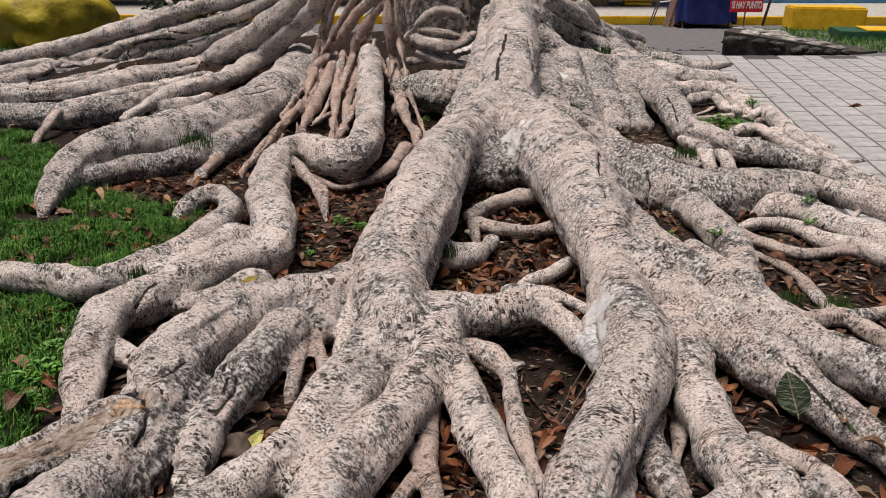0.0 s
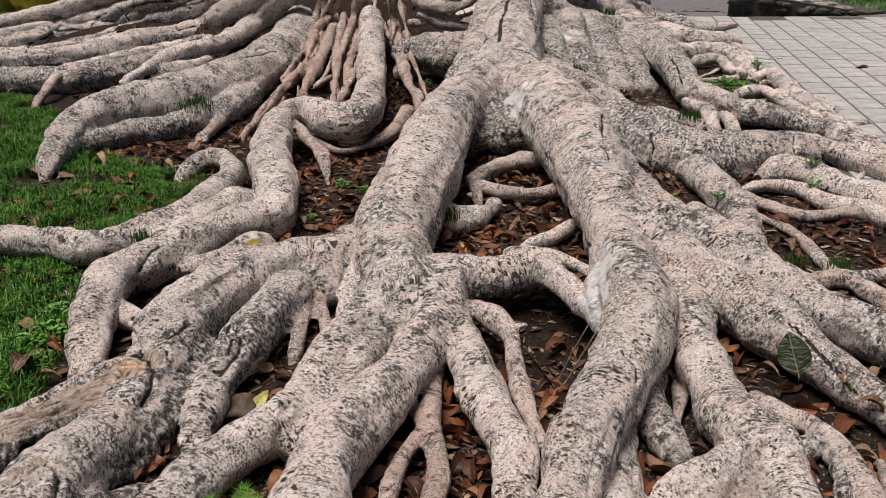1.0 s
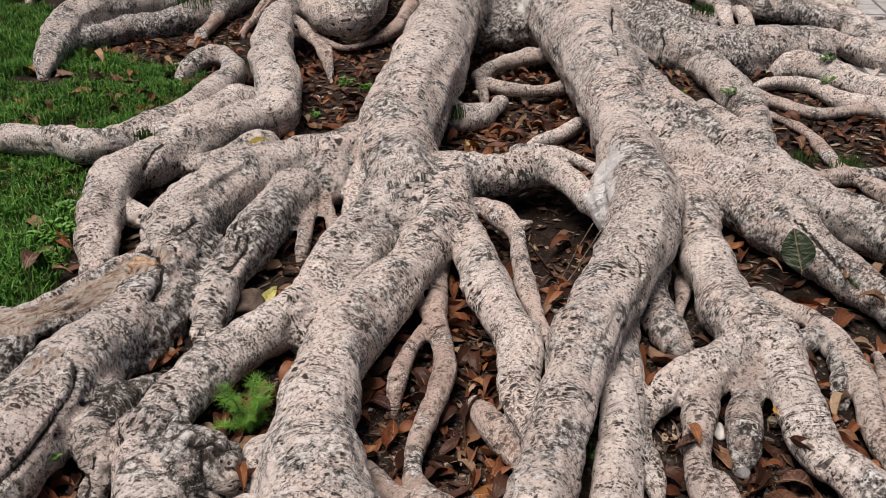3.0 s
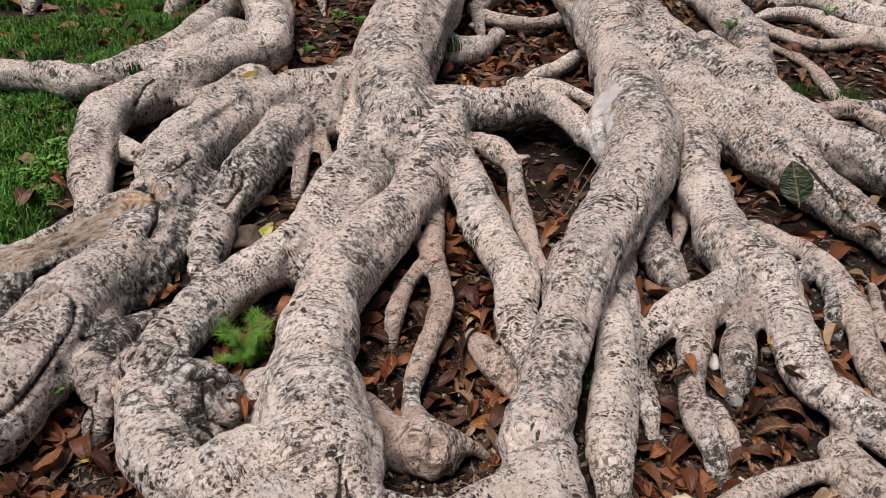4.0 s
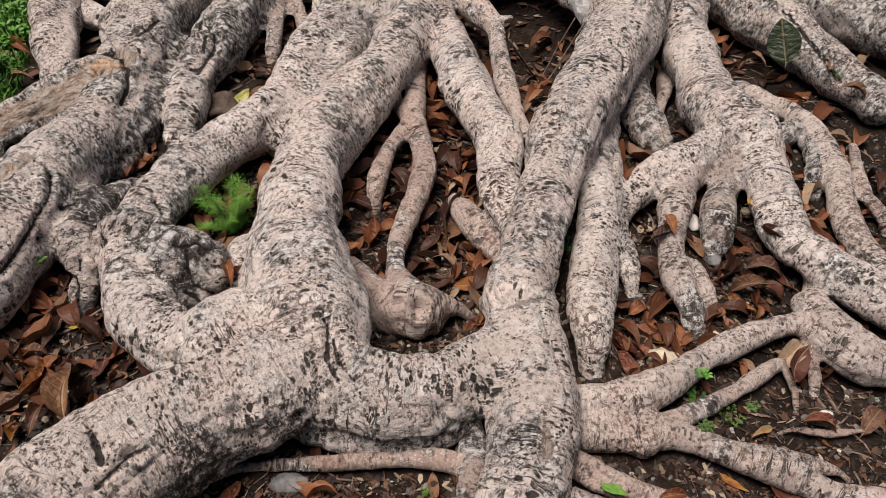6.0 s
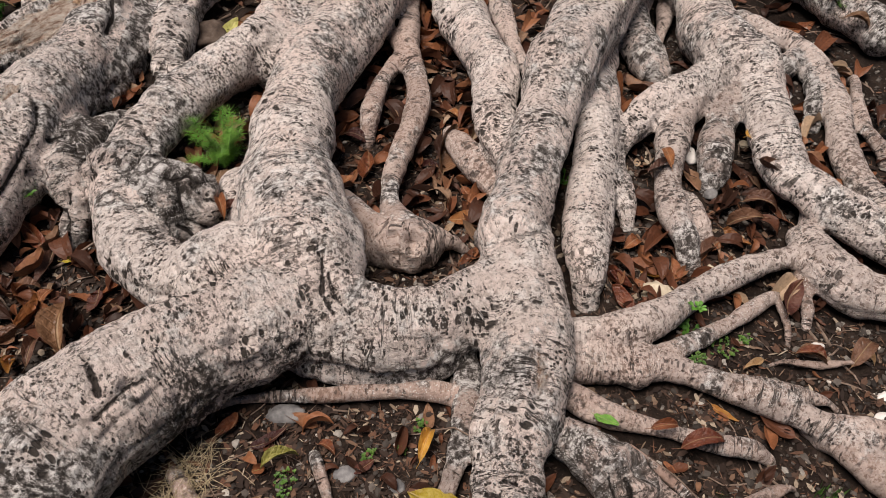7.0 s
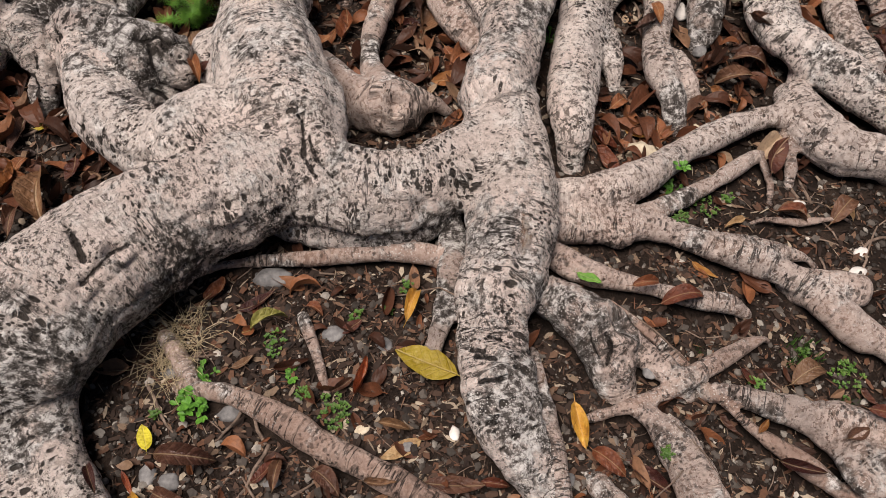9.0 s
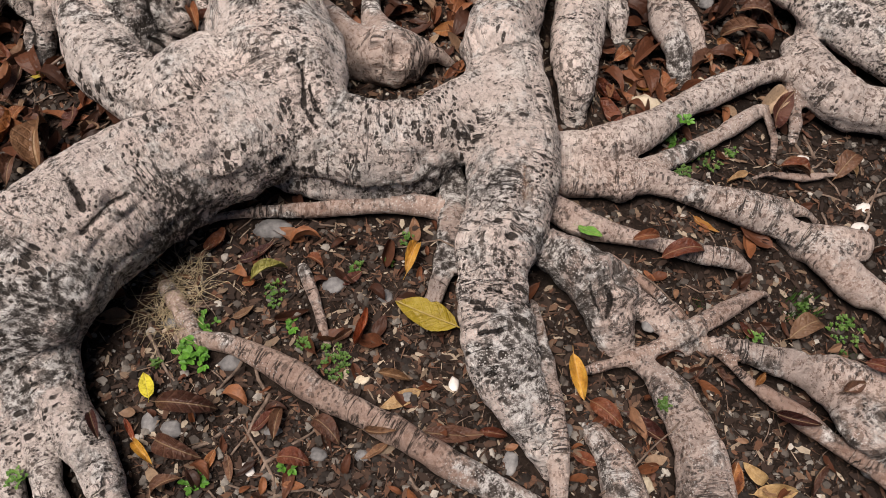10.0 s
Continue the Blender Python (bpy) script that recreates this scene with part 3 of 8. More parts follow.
root((0.905, 8.05, 0.598, 0.17), (1.103, 7.777, 0.44, 0.138), (1.398, 7.697, 0.36, 0.123), (1.781, 7.661, 0.28, 0.126), (1.898, 7.013, 0.22, 0.142), (1.891, 6.379, 0.17, 0.125), (1.832, 5.792, 0.13, 0.106), (1.947, 5.519, 0.11, 0.098), (2.086, 5.33, 0.1, 0.087), (2.302, 5.269, 0.08, 0.078), (2.464, 5.093, 0.06, 0.072), (2.637, 4.985, 0.04, 0.06), (2.729, 4.928, -0.066, 0.036), crust=0.6)
root((1.157, 7.56, 0.4, 0.145), (1.104, 7.002, 0.27, 0.176), (1.117, 6.711, 0.15, 0.18), (1.166, 6.557, 0.06, 0.177), (1.198, 6.377, -0.02, 0.164), gnarl=0.3, crust=0.8, fused=True)
root((1.466, 7.751, 0.32, 0.138), (1.403, 7.209, 0.21, 0.177), (1.393, 6.844, 0.12, 0.174), (1.435, 6.654, 0.05, 0.16), (1.455, 6.485, -0.02, 0.143), crust=0.8, fused=True)
root((1.756, 7.791, 0.26, 0.128), (1.692, 7.351, 0.16, 0.148), (1.643, 6.948, 0.08, 0.141), (1.632, 6.612, 0.03, 0.121), (1.66, 6.445, -0.02, 0.109), crust=0.8, fused=True)
root((0.873, 6.989, 0.42, 0.125), (0.863, 6.6, 0.29, 0.143), (0.938, 6.436, 0.17, 0.15), (1.001, 6.351, 0.08, 0.139), crust=0.7, fused=True)
root((0.712, 5.924, 0.28, 0.129), (0.94, 5.702, 0.22, 0.104), (1.118, 5.508, 0.16, 0.081), (1.269, 5.258, 0.12, 0.062), (1.485, 5.177, 0.09, 0.065), (1.662, 5.049, 0.07, 0.057), crust=0.5)
root((0.924, 8.1, 0.918, 0.168), (1.287, 8.6, 0.743, 0.15), (1.778, 9.2, 0.465, 0.136), (2.012, 8.939, 0.26, 0.14), (2.109, 8.265, 0.2, 0.118), (2.153, 7.322, 0.14, 0.106), crust=0.5, fused=True)
root((0.897, 8.05, 0.761, 0.168), (1.376, 8.7, 0.518, 0.128), (1.859, 8.879, 0.28, 0.126), (2.014, 8.169, 0.22, 0.105), crust=0.6, fused=True)
root((1.515, 8.9, 0.749, 0.124), (1.772, 9.2, 0.54, 0.097), (2.125, 9.6, 0.423, 0.094), (2.601, 10.1, 0.274, 0.078), (3.193, 10.68, 0.149, 0.075), (3.281, 10.143, 0.06, 0.065), crust=0.5)
root((1.867, 9.3, 0.404, 0.131), (2.247, 9.72, 0.264, 0.124), (2.526, 9.596, 0.12, 0.13), (2.767, 9.347, 0.09, 0.127), (3.122, 9.357, 0.05, 0.074), gnarl=1, crust=0.6)
root((2.378, 9.134, 0.12, 0.098), (2.488, 8.688, 0.1, 0.118), (2.776, 8.499, 0.07, 0.104), (3.15, 8.689, 0.04, 0.075), gnarl=1)
root((2.25, 7.7, 0.1, 0.083), (2.648, 7.757, 0.08, 0.101), (2.786, 7.391, 0.06, 0.096), (2.695, 6.836, 0.03, 0.065), gnarl=1)
root((2.682, 6.74, 0.05, 0.049), (2.855, 6.913, 0.06, 0.06), (2.765, 6.314, 0.06, 0.069), (2.689, 5.703, 0.05, 0.067), (2.665, 5.279, 0.05, 0.059), (2.673, 4.892, 0.04, 0.055), (2.729, 4.554, 0.02, 0.045), (2.743, 4.467, -0.057, 0.027))
root((1.77, 5.634, 0.09, 0.054), (1.855, 5.471, 0.08, 0.061), (1.812, 5.116, 0.04, 0.046), (1.801, 5.027, -0.058, 0.028), gnarl=0.6)
root((1.944, 5.724, 0.09, 0.051), (1.96, 5.382, 0.07, 0.056), (1.934, 5.111, 0.03, 0.042), (1.926, 5.027, -0.055, 0.025))
root((2.292, 6.044, 0.06, 0.053), (2.515, 6.106, 0.06, 0.054), (2.553, 5.598, 0.05, 0.054), (2.578, 5.279, 0.05, 0.043))
root((2.539, 5.075, -0.074, 0.044), (2.544, 4.949, 0.05, 0.074), (2.555, 4.664, 0.04, 0.07), (2.629, 4.465, 0.03, 0.058), (2.703, 4.232, 0.02, 0.049), (2.731, 4.143, -0.059, 0.029))
root((3.22, 10.7, 0.102, 0.098), (3.542, 11, 0.08, 0.086), (3.392, 9.987, 0.04, 0.057), gnarl=0.8)
root((2.364, 7.417, 0.07, 0.059), (2.573, 7.453, 0.08, 0.049), (2.541, 6.909, 0.06, 0.045), (2.695, 6.91, 0.04, 0.04), gnarl=0.8)
root((2.642, 6.135, 0.04, 0.054), (2.821, 5.926, 0.04, 0.044), (2.843, 5.681, 0.03, 0.038), (2.85, 5.602, -0.053, 0.023))
root((-2.582, 8.583, 0.906, 0.047), (-2.7, 8.617, 0.749, 0.054), (-2.871, 8.67, 0.616, 0.055), (-3.033, 8.72, 0.528, 0.049), crust=0.6)
root((-2.925, 8.697, 0.84, 0.042), (-2.815, 8.656, 0.745, 0.042), (-2.882, 8.674, 0.639, 0.036), crust=0.6)
root((-4.39, 9.136, 0.236, 0.052), (-4.269, 9.104, 0.322, 0.058), (-3.978, 9.017, 0.383, 0.057), (-3.68, 8.926, 0.432, 0.057), (-3.42, 8.846, 0.502, 0.05), crust=0.5)
root((-4.367, 9.127, 0.193, 0.052), (-4.073, 9.04, 0.256, 0.067), (-3.768, 8.949, 0.33, 0.066), (-3.577, 8.891, 0.399, 0.05), crust=0.7)
root((-4.361, 8.392, 0.11, 0.054), (-4.287, 8.694, 0.13, 0.065), (-4.311, 9.109, 0.17, 0.058))
root((-2.444, 6.645, 0.09, 0.044), (-2.368, 6.792, 0.11, 0.064), (-2.226, 6.896, 0.12, 0.055), (-2.135, 7.115, 0.14, 0.041), fused=True)
root((-0.457, 7.783, 1.038, 0.027), (-0.441, 7.774, 0.729, 0.027), (-0.401, 7.755, 0.466, 0.025), (-0.366, 7.425, 0.3, 0.021), young=0.75)
root((-0.84, 7.938, 0.977, 0.033), (-1.063, 8.021, 0.65, 0.034), (-1.248, 7.859, 0.33, 0.034), (-1.21, 6.796, 0.25, 0.029), young=0.75)
root((-0.929, 7.975, 1.027, 0.033), (-1.091, 8.034, 0.811, 0.034), (-1.194, 8.069, 0.535, 0.034), (-1.225, 7.859, 0.33, 0.028), young=0.75)
root((-0.671, 7.865, 0.559, 0.028), (-0.722, 7.502, 0.34, 0.024), (-0.737, 6.689, 0.27, 0.019), (-0.706, 6.182, 0.18, 0.018), (-0.649, 5.86, 0.09, 0.015), young=0.75)
root((-0.977, 6.969, 0.27, 0.025), (-0.97, 6.458, 0.17, 0.019), (-1.025, 6.232, 0.1, 0.016), young=0.75)
root((-0.438, 7.771, 0.571, 0.027), (-0.369, 7.508, 0.34, 0.027), (-0.308, 6.809, 0.25, 0.022), (-0.212, 6.237, 0.17, 0.02), (-0.14, 5.834, 0.08, 0.019), young=0.75)
root((0.077, 7.6, 1.049, 0.031), (0.142, 7.6, 0.848, 0.032), (0.197, 7.6, 0.643, 0.032), (0.113, 7.6, 0.476, 0.032), young=0.2)
root((-0.346, 7.733, 0.361, 0.039), (-0.135, 7.646, 0.406, 0.043), (0.081, 7.6, 0.434, 0.038), (0.243, 7.6, 0.477, 0.032), young=0.2)
root((-0.307, 7.719, 0.838, 0.032), (-0.213, 7.68, 0.994, 0.032), (0.025, 7.6, 1.009, 0.031), (0.157, 7.6, 0.899, 0.032), young=0.2)
root((-4.622, 7.766, 0.07, 0.045), (-4.084, 7.819, 0.09, 0.051), (-3.769, 8.007, 0.11, 0.052), (-3.516, 8.243, 0.13, 0.053), (-3.37, 8.658, 0.15, 0.062), (-3.003, 8.697, 0.218, 0.062))
root((-3.372, 6.983, 0.08, 0.046), (-3.155, 7.205, 0.1, 0.052), (-2.897, 7.508, 0.12, 0.06), (-2.636, 7.718, 0.15, 0.061), (-2.384, 8.019, 0.18, 0.057))
root((0.3, 8.3, 0.15, 0.35), (0.2, 7.7, 0.02, 0.2), fused=True)
root((0.8, 8.8, 0.25, 0.4), (1.6, 8.9, 0.1, 0.3), (2.3, 9.2, 0.02, 0.2), crust=0.6, fused=True)
root((3.173, 9.736, 0.07, 0.053), (3.27, 9.642, 0.058, 0.047), (3.465, 9.822, 0.046, 0.043), (3.669, 10.013, 0.034, 0.038), (3.897, 10.275, 0.022, 0.034), young=0.25)
root((2.541, 4.709, 0.043, 0.022), (2.548, 4.827, 0.031, 0.02), (2.574, 4.966, 0.019, 0.018), (2.536, 5.029, 0.015, 0.016), (2.529, 5.124, 0.015, 0.014), young=0.25)
root((2.611, 5.219, 0.027, 0.026), (2.733, 5.335, 0.015, 0.024), (2.808, 5.326, 0.015, 0.021), (2.884, 5.319, 0.015, 0.018), (2.984, 5.369, 0.015, 0.016), young=0.25)
root((2.615, 6.066, 0.04, 0.021), (2.525, 6.017, 0.028, 0.018), (2.441, 6.01, 0.016, 0.016), (2.35, 6.004, 0.015, 0.014), (2.308, 6.096, 0.015, 0.012), young=0.25)
root((2.682, 7.16, 0.042, 0.04), (2.697, 7.029, 0.03, 0.035), (2.704, 6.897, 0.018, 0.031), (2.722, 6.757, 0.015, 0.026), (2.666, 6.556, 0.015, 0.022), young=0.25)
root((2.624, 9.351, 0.106, 0.032), (2.51, 9.424, 0.094, 0.029), (2.42, 9.591, 0.082, 0.026), (2.393, 9.862, 0.091, 0.024), (2.224, 9.682, 0.142, 0.02), young=0.25)
root((2.577, 8.219, 0.066, 0.048), (2.463, 8.222, 0.054, 0.043), (2.344, 8.187, 0.042, 0.038), (2.23, 8.014, 0.03, 0.033), (2.171, 7.797, 0.018, 0.027), young=0.25)
root((2.243, 9.711, 0.214, 0.049), (2.116, 9.487, 0.195, 0.044), (2.051, 9.145, 0.183, 0.037), (2.063, 8.888, 0.171, 0.032), (2.1, 8.683, 0.159, 0.027), young=0.25)
root((2.498, 5.14, 0.037, 0.016), (2.573, 5.141, 0.025, 0.015), (2.598, 5.081, 0.015, 0.013), (2.564, 4.964, 0.015, 0.011), (2.499, 4.847, 0.015, 0.009), young=0.25)
root((3.014, 8.749, 0.05, 0.047), (2.874, 8.582, 0.038, 0.042), (2.742, 8.504, 0.026, 0.037), (2.619, 8.484, 0.015, 0.032), (2.501, 8.497, 0.015, 0.028), young=0.25)
root((2.677, 10.135, 0.124, 0.035), (2.827, 10.158, 0.112, 0.032), (2.924, 10.038, 0.1, 0.028), (2.965, 9.815, 0.088, 0.024), (2.977, 9.56, 0.076, 0.02), young=0.25)
root((3.047, 8.602, 0.04, 0.039), (3.096, 8.463, 0.028, 0.034), (3.139, 8.323, 0.016, 0.03), (3.223, 8.239, 0.015, 0.026), (3.341, 8.237, 0.015, 0.022), young=0.25)
root((2.119, 9.086, 0.205, 0.042), (2.265, 9.151, 0.193, 0.038), (2.326, 8.983, 0.181, 0.033), (2.309, 8.711, 0.169, 0.028), (2.291, 8.455, 0.157, 0.023), young=0.25)
root((2.66, 4.604, 0.036, 0.02), (2.633, 4.677, 0.024, 0.018), (2.574, 4.696, 0.015, 0.016), (2.492, 4.67, 0.015, 0.014), (2.408, 4.628, 0.015, 0.012), young=0.25)
root((2.772, 6.828, 0.041, 0.024), (2.721, 6.948, 0.029, 0.022), (2.623, 6.94, 0.017, 0.02), (2.503, 6.799, 0.015, 0.017), (2.383, 6.652, 0.015, 0.014), young=0.25)
root((2.592, 4.391, 0.035, 0.025), (2.581, 4.477, 0.023, 0.023), (2.608, 4.591, 0.015, 0.021), (2.61, 4.677, 0.015, 0.019), (2.595, 4.752, 0.015, 0.016), young=0.25)
root((2.725, 5.257, 0.04, 0.022), (2.727, 5.183, 0.028, 0.02), (2.745, 5.121, 0.016, 0.017), (2.722, 5.012, 0.015, 0.015), (2.665, 4.892, 0.015, 0.012), young=0.25)
root((2.71, 4.801, 0.034, 0.016), (2.75, 4.768, 0.022, 0.014), (2.806, 4.747, 0.015, 0.013), (2.841, 4.695, 0.015, 0.011), (2.914, 4.699, 0.015, 0.009), young=0.25)
root((2.417, 4.365, 0.032, 0.023), (2.419, 4.314, 0.02, 0.021), (2.378, 4.236, 0.015, 0.018), (2.314, 4.152, 0.015, 0.015), (2.247, 4.076, 0.015, 0.013), young=0.25)
root((2.888, 8.835, 0.056, 0.038), (2.804, 8.97, 0.044, 0.034), (2.672, 8.929, 0.032, 0.03), (2.565, 9.001, 0.02, 0.027), (2.415, 8.826, 0.015, 0.023), young=0.25)
root((2.637, 10.129, 0.188, 0.047), (2.813, 10.295, 0.138, 0.043), (2.893, 10.129, 0.126, 0.037), (3.015, 10.075, 0.114, 0.033), (3.036, 9.819, 0.102, 0.027), young=0.25)
root((2.64, 6.794, 0.029, 0.025), (2.719, 6.762, 0.017, 0.022), (2.827, 6.785, 0.015, 0.02), (2.938, 6.819, 0.015, 0.017), (3.027, 6.795, 0.015, 0.015), young=0.25)
root((2.488, 5.56, 0.045, 0.029), (2.456, 5.667, 0.033, 0.027), (2.407, 5.748, 0.021, 0.024), (2.389, 5.873, 0.015, 0.022), (2.365, 5.984, 0.015, 0.019), young=0.25)
root((2.716, 5.914, 0.036, 0.033), (2.651, 5.964, 0.024, 0.03), (2.558, 5.92, 0.015, 0.027), (2.451, 5.837, 0.015, 0.023), (2.346, 5.752, 0.015, 0.02), young=0.25)
root((2.351, 9.833, 0.258, 0.047), (2.528, 10.018, 0.212, 0.043), (2.718, 10.214, 0.201, 0.039), (2.874, 10.374, 0.22, 0.035), (3.047, 10.547, 0.233, 0.03), young=0.25)
root((2.512, 4.448, 0.039, 0.029), (2.555, 4.424, 0.027, 0.026), (2.542, 4.366, 0.015, 0.022), (2.552, 4.299, 0.015, 0.019), (2.583, 4.251, 0.015, 0.016), young=0.25)
root((2.63, 4.937, 0.037, 0.021), (2.585, 4.992, 0.025, 0.019), (2.512, 4.982, 0.015, 0.017), (2.433, 4.97, 0.015, 0.015), (2.388, 5.023, 0.015, 0.013), young=0.25)
root((1.981, 9.427, 0.336, 0.031), (1.826, 9.245, 0.334, 0.027), (1.681, 9.07, 0.327, 0.024), (1.571, 8.931, 0.304, 0.02), (1.436, 8.76, 0.298, 0.017), young=0.25)
root((2.808, 8.526, 0.072, 0.034), (2.701, 8.569, 0.06, 0.031), (2.578, 8.548, 0.048, 0.027), (2.464, 8.573, 0.036, 0.024), (2.346, 8.578, 0.024, 0.02), young=0.25)
root((2.847, 7.75, 0.041, 0.025), (2.944, 7.722, 0.029, 0.022), (3.086, 7.8, 0.017, 0.02), (3.187, 7.772, 0.015, 0.017), (3.319, 7.827, 0.015, 0.015), young=0.25)
root((2.759, 10.097, 0.084, 0.03), (2.604, 9.821, 0.072, 0.026), (2.503, 9.484, 0.06, 0.022), (2.447, 9.174, 0.048, 0.019), (2.434, 8.914, 0.036, 0.016), young=0.25)
root((2.848, 9.817, 0.085, 0.044), (2.912, 9.644, 0.073, 0.039), (2.911, 9.381, 0.061, 0.034), (2.839, 9.076, 0.049, 0.029), (2.789, 8.801, 0.037, 0.024), young=0.25)
root((2.516, 6.77, 0.033, 0.041), (2.432, 6.811, 0.021, 0.037), (2.331, 6.797, 0.015, 0.033), (2.233, 6.802, 0.015, 0.029), (2.2, 6.945, 0.015, 0.025), young=0.25)
root((2.656, 5.416, 0.035, 0.021), (2.663, 5.562, 0.023, 0.019), (2.648, 5.681, 0.015, 0.017), (2.579, 5.714, 0.015, 0.015), (2.534, 5.787, 0.015, 0.013), young=0.25)
root((2.739, 9.058, 0.111, 0.03), (2.654, 9.21, 0.099, 0.028), (2.654, 9.572, 0.087, 0.026), (2.637, 9.924, 0.075, 0.023), (2.631, 10.115, 0.108, 0.02), young=0.25)
root((2.68, 6.58, 0.034, 0.033), (2.794, 6.62, 0.022, 0.03), (2.854, 6.556, 0.015, 0.026), (2.882, 6.438, 0.015, 0.022), (2.961, 6.405, 0.015, 0.019), young=0.25)
root((2.848, 9.086, 0.074, 0.028), (2.814, 9.358, 0.062, 0.026), (2.816, 9.718, 0.05, 0.024), (2.874, 10.187, 0.038, 0.022), (2.809, 10.293, 0.074, 0.019), young=0.25)
root((2.917, 8.75, 0.045, 0.037), (2.836, 8.886, 0.033, 0.034), (2.795, 9.129, 0.021, 0.031), (2.825, 9.49, 0.015, 0.028), (2.94, 9.904, 0.015, 0.025), young=0.25)
root((2.175, 9.64, 0.266, 0.046), (2.3, 9.772, 0.204, 0.042), (2.464, 9.944, 0.151, 0.038), (2.627, 10.109, 0.094, 0.034), (2.779, 10.143, 0.078, 0.029), young=0.25)
root((2.242, 9.712, 0.239, 0.057), (2.425, 9.909, 0.226, 0.053), (2.6, 10.09, 0.176, 0.048), (2.636, 9.912, 0.147, 0.041), (2.747, 9.833, 0.135, 0.035), young=0.25)
root((2.503, 6.1, 0.035, 0.028), (2.545, 6.034, 0.023, 0.025), (2.588, 5.961, 0.015, 0.022), (2.619, 5.864, 0.015, 0.019), (2.605, 5.726, 0.015, 0.016), young=0.25)
root((2.667, 9.725, 0.151, 0.045), (2.701, 10.19, 0.14, 0.043), (2.566, 10.056, 0.203, 0.037), (2.388, 9.872, 0.249, 0.032), (2.204, 9.672, 0.268, 0.027), young=0.25)
root((2.548, 4.741, 0.029, 0.015), (2.555, 4.86, 0.017, 0.014), (2.602, 4.985, 0.015, 0.013), (2.644, 5.106, 0.015, 0.012), (2.66, 5.219, 0.015, 0.01), young=0.25)
root((2.727, 7.529, 0.031, 0.024), (2.615, 7.393, 0.019, 0.022), (2.494, 7.221, 0.015, 0.019), (2.369, 7.051, 0.015, 0.016), (2.246, 6.937, 0.015, 0.014), young=0.25)
root((2.545, 5.337, 0.033, 0.026), (2.661, 5.418, 0.021, 0.024), (2.775, 5.511, 0.015, 0.022), (2.876, 5.64, 0.015, 0.019), (2.956, 5.795, 0.015, 0.017), young=0.25)
root((2.45, 6.17, 0.038, 0.036), (2.394, 6.26, 0.026, 0.033), (2.327, 6.327, 0.015, 0.03), (2.217, 6.247, 0.015, 0.026), (2.109, 6.144, 0.015, 0.022), young=0.25)
root((-0.373, 3.038, 0.096, 0.095), (-0.471, 2.875, 0.106, 0.109), (-0.625, 2.839, 0.098, 0.101), (-0.754, 2.702, 0.102, 0.109), (-0.848, 2.514, 0.102, 0.111), (-0.906, 2.312, 0.098, 0.108), (-0.908, 2.09, 0.089, 0.099), (-0.915, 1.889, 0.086, 0.098), (-0.946, 1.718, 0.09, 0.104), (-0.978, 1.565, 0.095, 0.113), (-1.001, 1.412, 0.097, 0.117), (-1.021, 1.274, 0.092, 0.113), (-1.05, 1.143, 0.079, 0.099), crust=0.25, fused=True)
root((-0.7, 2.774, 0.116, 0.088), (-0.835, 2.605, 0.126, 0.101), (-0.918, 2.407, 0.124, 0.099), (-0.986, 2.269, 0.112, 0.084), crust=0.15)
root((-0.93, 2.135, 0.094, 0.073), (-0.991, 2.04, 0.09, 0.075), (-1.086, 1.933, 0.077, 0.065), (-1.196, 1.843, 0.068, 0.06), (-1.302, 1.782, 0.062, 0.059), (-1.377, 1.73, 0.051, 0.051), crust=0.3)
root((-1.313, 1.828, 0.048, 0.06), (-1.233, 1.726, 0.044, 0.055), (-1.25, 1.629, 0.042, 0.053), (-1.265, 1.547, -0.062, 0.032), crust=0.9, gnarl=0.6)
root((-0.585, 2.594, 0.084, 0.093), (-0.644, 2.403, 0.081, 0.092), (-0.685, 2.221, 0.074, 0.085), (-0.724, 2.057, 0.057, 0.066), (-0.724, 1.905, 0.044, 0.053), (-0.708, 1.773, 0.038, 0.047), (-0.698, 1.696, -0.058, 0.028), crust=0.3)
root((-0.839, 2.237, 0.031, 0.077), (-0.858, 1.982, 0.043, 0.091), (-0.875, 1.813, 0.039, 0.086), (-0.908, 1.679, 0.021, 0.063), crust=1.0, fused=True)
root((-0.469, 2.847, 0.082, 0.102), (-0.486, 2.706, 0.063, 0.092), (-0.524, 2.642, 0.023, 0.054), crust=0.9, gnarl=0.5, fused=True)
root((-0.206, 2.732, 0.092, 0.09), (-0.288, 2.426, 0.086, 0.081), (-0.376, 2.163, 0.08, 0.073), (-0.45, 1.901, 0.077, 0.067), (-0.511, 1.77, 0.08, 0.071), (-0.597, 1.649, 0.08, 0.07), (-0.668, 1.526, 0.082, 0.071), (-0.704, 1.407, 0.084, 0.072), (-0.699, 1.284, 0.088, 0.076), (-0.676, 1.17, 0.086, 0.073), (-0.624, 1.077, 0.087, 0.073), (-0.533, 1.002, 0.082, 0.065), fused=True)
root((0.003, 2.704, 0.102, 0.103), (-0.038, 2.362, 0.097, 0.095), (-0.116, 2.102, 0.094, 0.088), (-0.207, 1.89, 0.098, 0.092), (-0.284, 1.697, 0.107, 0.102), (-0.318, 1.535, 0.107, 0.099), (-0.325, 1.384, 0.111, 0.102), (-0.314, 1.243, 0.118, 0.11), (-0.281, 1.113, 0.127, 0.119), (-0.252, 1.002, 0.128, 0.118), (-0.23, 0.924, 0.116, 0.101), fused=True)
root((-0.248, 2.311, 0.05, 0.069), (-0.322, 2.079, 0.054, 0.072), (-0.377, 1.853, 0.052, 0.067), (-0.439, 1.76, 0.045, 0.056), crust=0.3, fused=True)
